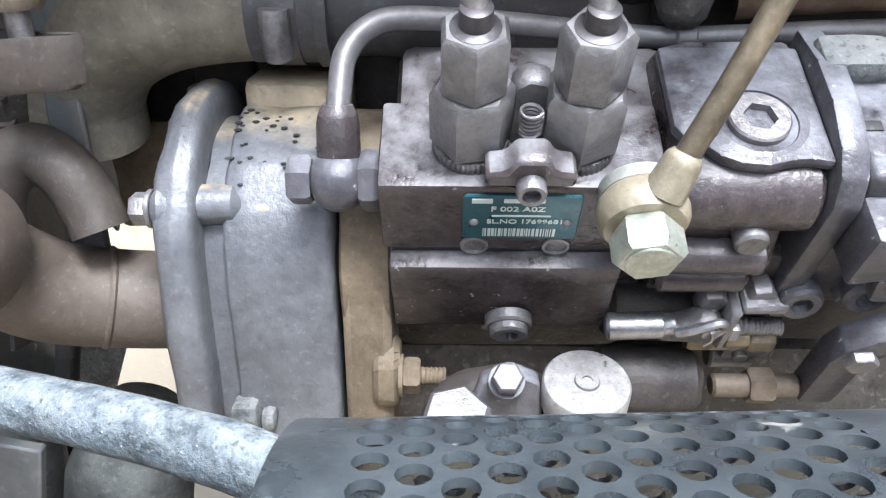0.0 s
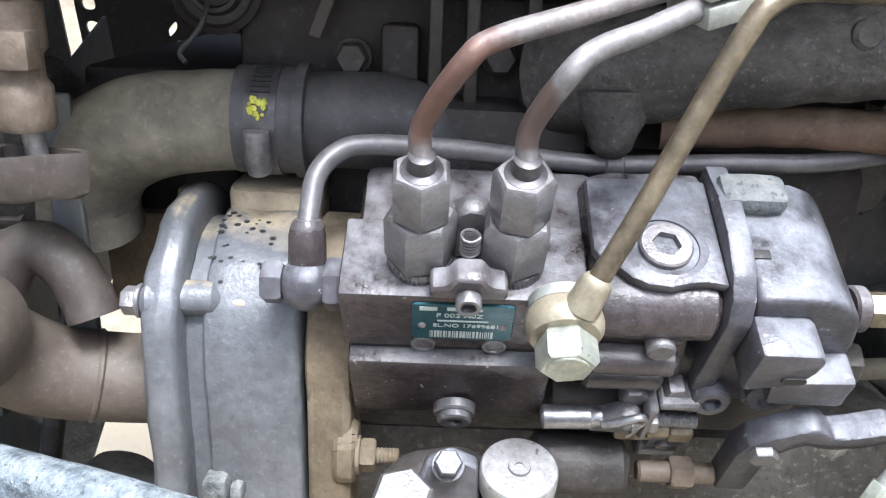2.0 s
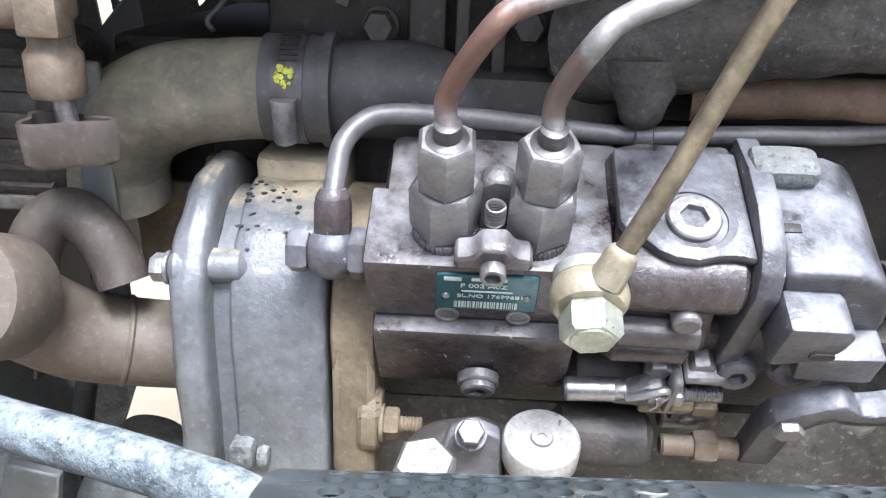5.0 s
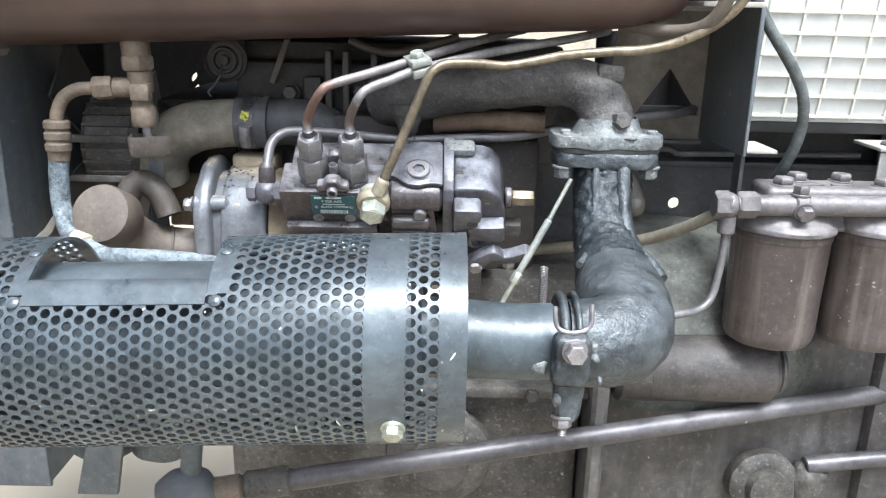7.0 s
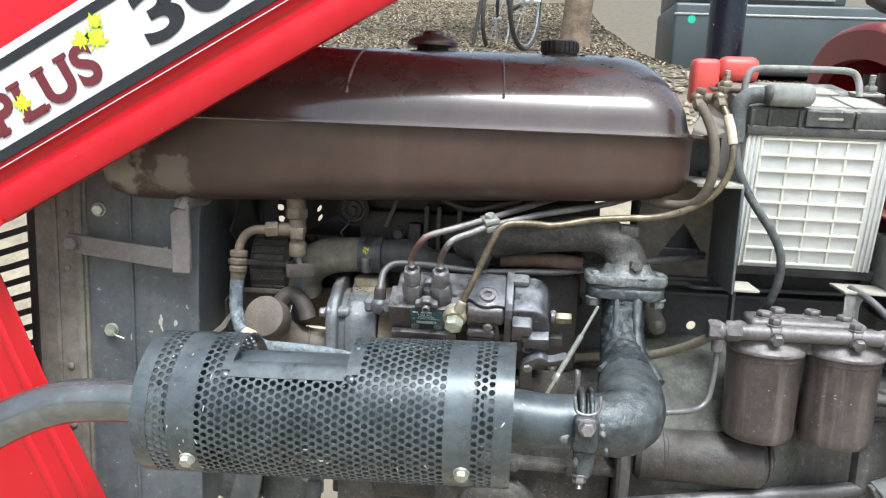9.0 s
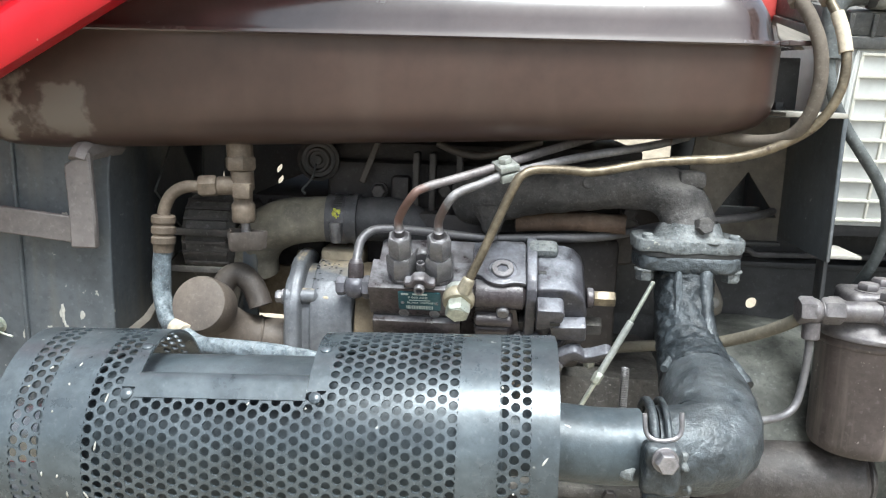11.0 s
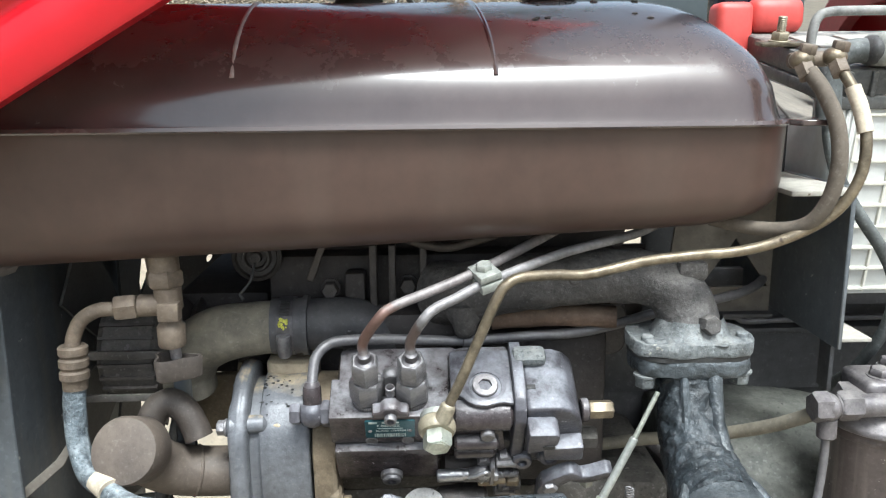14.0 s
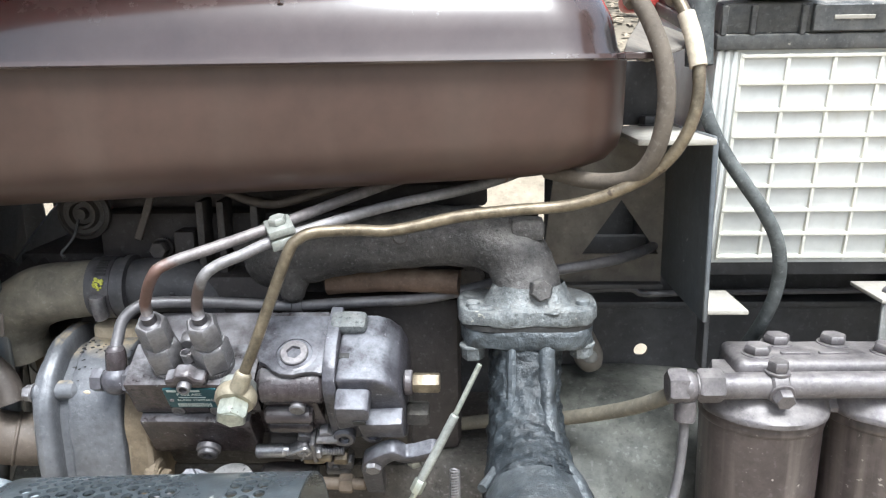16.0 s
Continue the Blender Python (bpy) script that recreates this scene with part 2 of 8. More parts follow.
M_CHALKRUB = material("chalky_dark_rubber", (0.06, 0.066, 0.066), 0.6, 0, 0.5, 24, 140, 0.4, 0.7, (0.27, 0.28, 0.265), 0.3, (0.36, 0.36, 0.33), spot_scale=40, grit=0.4)
M_BOOT = material("dusty_grey_boot", (0.20, 0.205, 0.19), 0.7, 0, 0.25, 30, 150, 0.15, 0.6, (0.36, 0.35, 0.31))
M_REDPLASTIC = material("red_plastic", (0.55, 0.07, 0.06), 0.45, 0, 0.12, 30, 150, 0.05, 0.3, (0.5, 0.25, 0.2))
M_RED = material("red_hood_paint", (0.43, 0.006, 0.013), 0.38, 0, 0.08, 5, 40, 0.015, 0.0, spots=0.05, spot_col=(0.5, 0.2, 0.16), coat=0.12)
M_RED.node_tree.nodes["Principled BSDF"].inputs["Specular IOR Level"].default_value = 0.35
M_RED_DUSTY = material("dusty_red_paint", (0.20, 0.009, 0.017), 0.42, 0, 0.2, 10, 80, 0.1, 0.9, (0.38, 0.25, 0.20), 0.2, (0.40, 0.20, 0.18), spot_scale=60, grit=0.08)
M_WHITE = material("white_decal", (0.62, 0.63, 0.65), 0.35, 0, 0.03, 8, 60, 0.0)
M_BLACKDECAL = material("black_decal", (0.016, 0.018, 0.022), 0.35, 0, 0.1, 8, 60, 0.0)
M_MAROON = material("maroon_decal", (0.12, 0.018, 0.026), 0.4, 0, 0.1, 20, 60, 0.0)
M_LEAFDECAL = material("lime_decal", (0.5, 0.72, 0.03), 0.4, 0, 0.1, 20, 60, 0.0)
M_SHROUD = material("slate_sheet", (0.085, 0.095, 0.105), 0.5, 0.1, 0.25, 8, 70, 0.1, 0.35, (0.25, 0.235, 0.2), 0.28, (0.45, 0.45, 0.4))
M_SUPPORT = material("dusty_support", (0.15, 0.135, 0.115), 0.75, 0, 0.3, 10, 80, 0.3, 0.6, (0.26, 0.23, 0.18))
M_BRACKET = material("brown_bracket", (0.14, 0.125, 0.12), 0.5, 0.1, 0.2, 14, 120, 0.1, 0.5, (0.27, 0.23, 0.2))
# black parts; also painted shade in holes, slots and the console
M_BLACK = material("black_parts_and_shade", (0.022, 0.022, 0.022), 0.6, 0, 0.3, 20, 120, 0.1, 0.3, (0.1, 0.09, 0.08))
M_HOSE_BROWN = material("dusty_rubber_hose", (0.150, 0.135, 0.105), 0.8, 0, 0.3, 14, 120, 0.35, 0.9, (0.26, 0.23, 0.17), 0.3, (0.30, 0.27, 0.22), spot_scale=90)
M_HOSE_TANK = material("brown_rubber_hose", (0.098, 0.080, 0.062), 0.8, 0, 0.3, 14, 120, 0.25, 0.8, (0.20, 0.165, 0.125))
M_HOSE_BLACK = material("black_outlet", (0.055, 0.054, 0.058), 0.55, 0.1, 0.3, 20, 140, 0.2, 0.45, (0.18, 0.165, 0.15))
M_HYD = material("chalky_hose", (0.085, 0.105, 0.12), 0.75, 0, 0.6, 60, 260, 1.0, 0.9, (0.42, 0.46, 0.47), 0.45, (0.50, 0.53, 0.54), spot_scale=520, grit=0.6)
M_CREAM = material("cream_band", (0.44, 0.38, 0.29), 0.7, 0, 0.3, 60, 200, 0.15)
M_FILTER = material("filter_bowl_paint", (0.061, 0.048, 0.046), 0.36, 0.1, 0.35, 14, 90, 0.15, 0.4, (0.26, 0.235, 0.215), 0.45, (0.30, 0.275, 0.25), spot_scale=130, grit=0.2)
M_FILTERHEAD = material("filter_head_paint", (0.115, 0.104, 0.107), 0.4, 0.2, 0.35, 30, 150, 0.3, 0.55, (0.38, 0.355, 0.325), grit=0.3)
M_TRAY = material("tray_paint", (0.05, 0.05, 0.052), 0.5, 0.1, 0.3, 14, 100, 0.15, 0.25, (0.2, 0.18, 0.15))
M_TRAYDUST = material("dusty_tray_top", (0.32, 0.30, 0.26), 0.9, 0, 0.2, 20, 90, 0.15, 0, spots=0.35, spot_col=(0.12, 0.10, 0.07), spot_scale=160)
M_PLATE = material("teal_plate", (0.015, 0.070, 0.086), 0.35, 0.3, 0.2, 60, 200, 0.05)
M_PLATETEXT = material("plate_print", (0.55, 0.62, 0.60), 0.4, 0.4, 0.1, 60, 200, 0.0)
M_KNOB = material("bare_disc", (0.38, 0.37, 0.36), 0.42, 0.5, 0.3, 40, 300, 0.15, 0, spots=0.7, spot_col=(0.13, 0.125, 0.12), spot_scale=140, grit=0.35)
M_YELLOW = material("yellow_sticker", (0.36, 0.36, 0.05), 0.6, 0, 0.6, 120, 300, 0.1)
M_WIRE = material("wire_loom", (0.20, 0.185, 0.165), 0.7, 0, 0.3, 30, 200, 0.2, 0.7, (0.30, 0.27, 0.22))
M_LOOM = material("dusty_brown_sleeve", (0.125, 0.115, 0.10), 0.75, 0, 0.35, 40, 200, 0.3, 0.9, (0.33, 0.30, 0.25))
M_ROD = material("dark_rod", (0.075, 0.070, 0.075), 0.36, 0.35, 0.4, 14, 120, 0.15, 0.4, (0.28, 0.26, 0.25), 0.2)
M_RIDGE = material("scuffed_ridge", (0.30, 0.25, 0.22), 0.4, 0.1, 0.3, 60, 200, 0.1)
M_BRIGHT = material("bright_worn_steel", (0.34, 0.335, 0.345), 0.28, 0.75, 0.35, 60, 300, 0.2, 0.2, (0.34, 0.33, 0.33))
M_TANZ = material("tan_zinc", (0.30, 0.26, 0.185), 0.45, 0.3, 0.25, 60, 300, 0.2, 0.3, (0.42, 0.38, 0.30))
M_DARKPIPE = material("dark_brown_pipe", (0.060, 0.049, 0.042), 0.55, 0.1, 0.3, 20, 150, 0.25, 0.35, (0.19, 0.16, 0.125))
M_SPLASH = material("dried_splash", (0.38, 0.37, 0.33), 0.9, 0, 0.2, 60, 200, 0.1)
M_ZDULL = material("dull_zinc", (0.33, 0.34, 0.31), 0.42, 0.4, 0.25, 60, 300, 0.15, 0.3, (0.45, 0.44, 0.40))
M_TAR = material("scaly_tarred_iron", (0.020, 0.025, 0.029), 0.36, 0.15, 0.7, 40, 160, 1.0, 0.18, (0.17, 0.18, 0.18), 0.35, (0.24, 0.26, 0.26), spot_scale=150.0, grit=0.6)
M_STREAK = material("rust_brown", (0.13, 0.085, 0.06), 0.7, 0.2, 0.35, 30, 150, 0.4, 0.4)
M_SAND = material("pale_sand", (0.235, 0.198, 0.146), 0.95, 0, 0.4, 1.6, 24, 1.0)
def add_ground_zones(m):
    """Ground tones by distance: mottled yard, then sand, then a darker bank, with uneven borders."""
    nt = m.node_tree
    b = nt.nodes["Principled BSDF"]
    old = b.inputs["Base Color"].links[0].from_socket
    tc = nt.nodes.new("ShaderNodeTexCoord")
    sep = nt.nodes.new("ShaderNodeSeparateXYZ")
    nt.links.new(tc.outputs["Object"], sep.inputs[0])
    ns = nt.nodes.new("ShaderNodeTexNoise")
    ns.inputs["Scale"].default_value, ns.inputs["Detail"].default_value = 3.0, 5.0
    nt.links.new(tc.outputs["Object"], ns.inputs["Vector"])
    ad = nt.nodes.new("ShaderNodeMath")
    nt.links.new(sep.outputs["Y"], ad.inputs[0])
    nt.links.new(ns.outputs["Fac"], ad.inputs[1])
    mr = nt.nodes.new("ShaderNodeMapRange")
    mr.inputs["From Min"].default_value, mr.inputs["From Max"].default_value = 1.55, 1.95
    nt.links.new(ad.outputs[0], mr.inputs["Value"])
    ramp = nt.nodes.new("ShaderNodeMix")
    ramp.data_type = 'RGBA'
    ramp.inputs[6].default_value, ramp.inputs[7].default_value = (0.22, 0.19, 0.14, 1), (0.33, 0.285, 0.215, 1)
    nt.links.new(ns.outputs["Fac"], ramp.inputs[0])
    mix = nt.nodes.new("ShaderNodeMix")
    mix.data_type = 'RGBA'
    nt.links.new(mr.outputs[0], mix.inputs[0])
    nt.links.new(ramp.outputs[2], mix.inputs[6])
    nt.links.new(old, mix.inputs[7])
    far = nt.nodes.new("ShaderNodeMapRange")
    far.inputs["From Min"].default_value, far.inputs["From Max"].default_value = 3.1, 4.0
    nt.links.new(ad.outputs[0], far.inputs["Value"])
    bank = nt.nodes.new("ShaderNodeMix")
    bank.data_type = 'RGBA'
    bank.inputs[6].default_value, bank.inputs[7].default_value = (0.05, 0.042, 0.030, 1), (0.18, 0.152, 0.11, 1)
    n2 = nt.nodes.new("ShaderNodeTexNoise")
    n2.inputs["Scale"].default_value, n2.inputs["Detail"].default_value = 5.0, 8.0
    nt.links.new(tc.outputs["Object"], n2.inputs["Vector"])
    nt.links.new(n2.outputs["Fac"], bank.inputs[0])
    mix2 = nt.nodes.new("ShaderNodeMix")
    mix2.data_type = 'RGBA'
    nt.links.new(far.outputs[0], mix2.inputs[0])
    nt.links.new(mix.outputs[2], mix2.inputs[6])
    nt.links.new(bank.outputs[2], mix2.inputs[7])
    nt.links.new(mix2.outputs[2], b.inputs["Base Color"])


add_ground_zones(M_SAND)
M_LEAF = material("dry_leaf", (0.27, 0.222, 0.160), 0.9, 0, 0.3, 3.0, 9, 0.0)


def vary_by_piece(m, low, high):
    """Each leaf of the litter has its own lightness."""
    nt = m.node_tree
    b = nt.nodes["Principled BSDF"]
    old = b.inputs["Base Color"].links[0].from_socket
    geo = nt.nodes.new("ShaderNodeNewGeometry")
    mr = nt.nodes.new("ShaderNodeMapRange")
    mr.inputs["To Min"].default_value, mr.inputs["To Max"].default_value = low, high
    nt.links.new(geo.outputs["Random Per Island"], mr.inputs["Value"])
    sc = nt.nodes.new("ShaderNodeVectorMath")
    sc.operation = 'SCALE'
    nt.links.new(old, sc.inputs[0])
    nt.links.new(mr.outputs[0], sc.inputs["Scale"])
    nt.links.new(sc.outputs[0], b.inputs["Base Color"])


vary_by_piece(M_LEAF, 0.45, 1.45)
M_BARK = material("bark", (0.16, 0.12, 0.085), 0.95, 0, 0.5, 8, 50, 1.0)
M_JEEP = material("slate_jeep_paint", (0.052, 0.066, 0.073), 0.4, 0, 0.1, 2, 20, 0.0, 0.2, (0.3, 0.28, 0.25))
M_TYRE = material("tyre", (0.03, 0.03, 0.03), 0.8, 0, 0.3, 10, 60, 0.2, 0.5, (0.25, 0.22, 0.18))
M_GLASS = material("dark_window", (0.04, 0.05, 0.055), 0.12, 0, 0.1, 2, 10, 0.0)
M_CHROME = material("dull_chrome", (0.5, 0.5, 0.5), 0.3, 0.9, 0.1, 20, 80, 0.0)


def add_scuff(m, at, radius, col):
    """A worn, dust-filled patch of its own uneven shape."""
    nt = m.node_tree
    b = nt.nodes["Principled BSDF"]
    old = b.inputs["Base Color"].links[0].from_socket
    tc = nt.nodes.new("ShaderNodeTexCoord")
    d = nt.nodes.new("ShaderNodeVectorMath")
    d.operation = 'DISTANCE'
    d.inputs[1].default_value = at
    nt.links.new(tc.outputs["Object"], d.inputs[0])
    ns = nt.nodes.new("ShaderNodeTexNoise")
    ns.inputs["Scale"].default_value, ns.inputs["Detail"].default_value = 45.0, 6.0
    nt.links.new(tc.outputs["Object"], ns.inputs["Vector"])
    k = nt.nodes.new("ShaderNodeMath")
    k.operation = 'MULTIPLY_ADD'
    k.inputs[1].default_value = 2.2 * radius
    nt.links.new(ns.outputs["Fac"], k.inputs[0])
    nt.links.new(d.outputs["Value"], k.inputs[2])
    mr = nt.nodes.new("ShaderNodeMapRange")
    mr.inputs["From Min"].default_value, mr.inputs["From Max"].default_value = 2.0 * radius, 1.75 * radius
    mr.inputs["To Max"].default_value = 0.8
    nt.links.new(k.outputs[0], mr.inputs["Value"])
    mix = nt.nodes.new("ShaderNodeMix")
    mix.data_type = 'RGBA'
    nt.links.new(mr.outputs[0], mix.inputs[0])
    nt.links.new(old, mix.inputs[6])
    mix.inputs[7].default_value = (*col, 1)
    nt.links.new(mix.outputs[2], b.inputs["Base Color"])


def add_streaks(m, amount, col, across=70.0, along=5.0, low=0.50, high=0.68, rough=None):
    """Run-down streaks of dirt: noise drawn out along the height of the thing."""
    nt = m.node_tree
    b = nt.nodes["Principled BSDF"]
    old = b.inputs["Base Color"].links[0].from_socket
    tc = nt.nodes.new("ShaderNodeTexCoord")
    mp = nt.nodes.new("ShaderNodeMapping")
    mp.inputs["Scale"].default_value = (across, across, along)
    nt.links.new(tc.outputs["Object"], mp.inputs["Vector"])
    ns = nt.nodes.new("ShaderNodeTexNoise")
    ns.inputs["Scale"].default_value, ns.inputs["Detail"].default_value = 1.0, 5.0
    nt.links.new(mp.outputs[0], ns.inputs["Vector"])
    mr = nt.nodes.new("ShaderNodeMapRange")
    mr.inputs["From Min"].default_value, mr.inputs["From Max"].default_value = low, high
    mr.inputs["To Max"].default_value = amount
    nt.links.new(ns.outputs["Fac"], mr.inputs["Value"])
    mix = nt.nodes.new("ShaderNodeMix")
    mix.data_type = 'RGBA'
    nt.links.new(mr.outputs[0], mix.inputs[0])
    nt.links.new(old, mix.inputs[6])
    mix.inputs[7].default_value = (*col, 1)
    nt.links.new(mix.outputs[2], b.inputs["Base Color"])


M_PIPE_RUSTED = material("rusted_fuel_pipe", (0.19, 0.17, 0.166), 0.5, 0.35, 0.4, 40, 200, 0.2, 0.45, (0.42, 0.39, 0.37), 0.4, (0.24, 0.12, 0.085), spot_scale=28.0)
add_scuff(M_PIPE_RUSTED, (0.003, -0.003, 0.030), 0.026, (0.135, 0.066, 0.046))
M_PIPE_STAINED = material("stained_fuel_pipe", (0.20, 0.19, 0.19), 0.5, 0.35, 0.4, 40, 200, 0.2, 0.45, (0.43, 0.41, 0.40), 0.4, (0.20, 0.11, 0.085), spot_scale=28.0)
add_scuff(M_PIPE_STAINED, (0.002, -0.003, 0.018), 0.014, (0.105, 0.068, 0.056))
add_streaks(M_PUMP, 0.35, (0.022, 0.016, 0.015), 60.0, 14.0, 0.48, 0.64)
add_streaks(M_FILTER, 0.55, (0.20, 0.17, 0.15), 90.0, 6.0, 0.52, 0.72)
add_streaks(M_GEAR, 0.3, (0.20, 0.195, 0.185), 55.0, 9.0, 0.55, 0.72)
add_streaks(M_GEAR, 0.5, (0.022, 0.019, 0.018), 30.0, 5.0, 0.5, 0.7)
add_streaks(M_BATWHITE, 0.35, (0.40, 0.34, 0.22), 40.0, 6.0, 0.54, 0.75)
add_streaks(M_SHROUD, 0.35, (0.19, 0.17, 0.13), 45.0, 4.0, 0.52, 0.72)
add_streaks(M_TANK_LOW, 0.20, (0.11, 0.085, 0.068), 22.0, 2.5, 0.52, 0.75)
add_scuff(M_TANK_LOW, (-0.242, -0.18, 0.026), 0.030, (0.15, 0.128, 0.108))
add_scuff(M_TANK_LOW, (-0.315, -0.175, 0.032), 0.042, (0.22, 0.195, 0.165))

# Mesh helpers. Every helper gives a bmesh in world metres (or in the frame of its thing).
def finish(bm, angle=38.0):
    for f in bm.faces:
        f.smooth = True
    lim = radians(angle)
    for e in bm.edges:
        if len(e.link_faces) != 2 or e.calc_face_angle(0.0) > lim:
            e.smooth = False
    return bm


WORLDS = {}


def thing(name, at, label, category, group="", kind="", rx=0, ry=0, rz=0):
    ob = new(name)
    ob.empty_display_size = 0.02
    ob.matrix_basis = pose(*at, rx, ry, rz)
    WORLDS[ob.name] = pose(*at, rx, ry, rz)
    return tagged(ob, label, category, group, kind)


def part(name, bm, mat, parent=None, label="", local=False, angle=38.0, kind=""):
    """One mesh object under a thing or a part. The bmesh is in world metres, or with local in the frame of its thing."""
    finish(bm, angle)
    m = WORLDS[parent.name] if parent else Matrix.Identity(4)
    if parent and not local:
        bm.transform(m.inverted())
    me = bpy.data.meshes.new(name)
    bm.to_mesh(me)
    bm.free()
    me.materials.append(mat)
    ob = new(name, me)
    if parent:
        ob.parent = parent
    WORLDS[ob.name] = m
    return tagged(ob, label, kind=kind)


def solo(name, bm, mat, label, category, group="", kind="", angle=38.0):
    """A thing of one mesh, with its origin at the middle of its base."""
    xs = [v.co for v in bm.verts]
    at = Vector(((min(v.x for v in xs) + max(v.x for v in xs)) / 2, (min(v.y for v in xs) + max(v.y for v in xs)) / 2, min(v.z for v in xs)))
    bm.transform(Matrix.Translation(-at))
    ob = part(name, bm, mat, None, "", angle=angle)
    ob.matrix_basis = Matrix.Translation(at)
    WORLDS[ob.name] = Matrix.Translation(at)
    return tagged(ob, label, category, group, kind)


def join(*bms):
    out = bm_new()
    for b in bms:
        me = bpy.data.meshes.new("tmp")
        b.to_mesh(me)
        b.free()
        out.from_mesh(me)
        bpy.data.meshes.remove(me)
    return out


def bm_new():
    return bmesh.new()


def box(x0, x1, y0, y1, z0, z1, bev=0.002, seg=2):
    bm = bm_new()
    bmesh.ops.create_cube(bm, size=1.0)
    bm.transform(Matrix.Translation(((x0 + x1) / 2, (y0 + y1) / 2, (z0 + z1) / 2)) @ Matrix.Diagonal((abs(x1 - x0), abs(y1 - y0), abs(z1 - z0), 1)))
    b = min(bev, 0.45 * min(abs(x1 - x0), abs(y1 - y0), abs(z1 - z0)))
    if b > 0:
        bmesh.ops.bevel(bm, geom=bm.edges[:], offset=b, segments=seg, affect='EDGES', profile=0.5)
    return bm


def frame_of(axis):
    return Vector(axis).normalized().to_track_quat('Z', 'Y').to_matrix().to_4x4()


def lathe(at, axis, prof, seg=28, turn=0.0):
    """A turned body: prof is a list of (radius, height along the axis)."""
    bm = bm_new()
    rings = []
    for r, h in prof:
        if r < 1e-6:
            rings.append([bm.verts.new((0, 0, h))])
        else:
            rings.append([bm.verts.new((r * math.cos(turn + 2 * math.pi * i / seg), r * math.sin(turn + 2 * math.pi * i / seg), h)) for i in range(seg)])
    for a, b in zip(rings, rings[1:]):
        for i in range(seg):
            j = (i + 1) % seg
            if len(a) == 1 and len(b) == 1:
                continue
            if len(a) == 1:
                bm.faces.new((a[0], b[i], b[j]))
            elif len(b) == 1:
                bm.faces.new((a[i], a[j], b[0]))
            else:
                bm.faces.new((a[i], a[j], b[j], b[i]))
    bmesh.ops.recalc_face_normals(bm, faces=bm.faces[:])
    bm.transform(Matrix.Translation(at) @ frame_of(axis))
    return bm


def rod(p0, p1, r, bev=None, seg=24, r1=None):
    """A round bar with chamfered rims."""
    p0, p1 = Vector(p0), Vector(p1)
    h = (p1 - p0).length
    r1 = r if r1 is None else r1
    c = min(r, r1) * 0.12 if bev is None else bev
    c = min(c, h * 0.4)
    return lathe(p0, p1 - p0, [(0, 0), (r - c, 0), (r, c), (r1, h - c), (r1 - c, h), (0, h)], seg)


def hexa(p0, p1, af, turn=0.0):
    """A hexagon head or nut, across flats af, with rounded-off corners at both ends."""
    p0, p1 = Vector(p0), Vector(p1)
    h = (p1 - p0).length
    r = af / 2 / math.cos(math.pi / 6)
    c = min(0.09 * af, h * 0.3)
    return lathe(p0, p1 - p0, [(0, 0), (r * 0.88, 0), (r, c), (r, h - c), (r * 0.86, h), (0, h)], 6, turn)


def smooth_line(pts, sub=6):
    """A Catmull-Rom line through points of any size (the fourth number may be a radius)."""
    p = [np.array(q, float) for q in pts]
    p = [2 * p[0] - p[1]] + p + [2 * p[-1] - p[-2]]
    out = []
    for i in range(1, len(p) - 2):
        a, b, c, d = p[i - 1:i + 3]
        for k in range(sub):
            t = k / sub
            out.append(0.5 * (2 * b + (c - a) * t + (2 * a - 5 * b + 4 * c - d) * t * t + (3 * b - a - 3 * c + d) * t ** 3))
    out.append(p[-2])
    return out


def tube(pts, r, seg=12, sub=6, caps=True, wob=0.0):
    """A pipe along a smooth line. pts: (x, y, z) or (x, y, z, radius)."""
    pts = [(*q, r) if len(q) == 3 else q for q in pts]
    line = smooth_line(pts, sub) if sub > 1 else [np.array(q, float) for q in pts]
    bm = bm_new()
    rings = []
    up = None
    for i, q in enumerate(line):
        a, b = line[max(0, i - 1)], line[min(len(line) - 1, i + 1)]
        t = Vector((b - a)[:3]).normalized()
        if up is None:
            up = t.orthogonal().normalized()
        up = (up - t * up.dot(t)).normalized()
        side = t.cross(up)
        ring = []
        for k in range(seg):
            w = 2 * math.pi * k / seg
            rad = q[3]
            if wob:
                rad *= 1 + wob * noise.noise(Vector(q[:3]) * 60 + Vector((math.cos(w), math.sin(w), 0)))
            ring.append(bm.verts.new(Vector(q[:3]) + (up * math.cos(w) + side * math.sin(w)) * rad))
        rings.append(ring)
    for a, b in zip(rings, rings[1:]):
        for k in range(seg):
            bm.faces.new((a[k], a[(k + 1) % seg], b[(k + 1) % seg], b[k]))
    if caps:
        bm.faces.new(rings[0][::-1])
        bm.faces.new(rings[-1])
    bmesh.ops.recalc_face_normals(bm, faces=bm.faces[:])
    return bm


def prism(poly, d0, d1, plane="xz", bev=0.0015, seg=1):
    """A plate: a polygon in the named plane, from d0 to d1 along the third axis."""
    bm = bm_new()

    def at(p, d):
        return {"xz": (p[0], d, p[1]), "xy": (p[0], p[1], d), "yz": (d, p[0], p[1])}[plane]

    a = [bm.verts.new(at(p, d0)) for p in poly]
    b = [bm.verts.new(at(p, d1)) for p in poly]
    bm.faces.new(a)
    bm.faces.new(b[::-1])
    n = len(poly)
    for i in range(n):
        bm.faces.new((a[i], b[i], b[(i + 1) % n], a[(i + 1) % n]))
    bmesh.ops.recalc_face_normals(bm, faces=bm.faces[:])
    if bev:
        bmesh.ops.bevel(bm, geom=bm.edges[:], offset=bev, segments=seg, affect='EDGES', profile=0.5)
    return bm


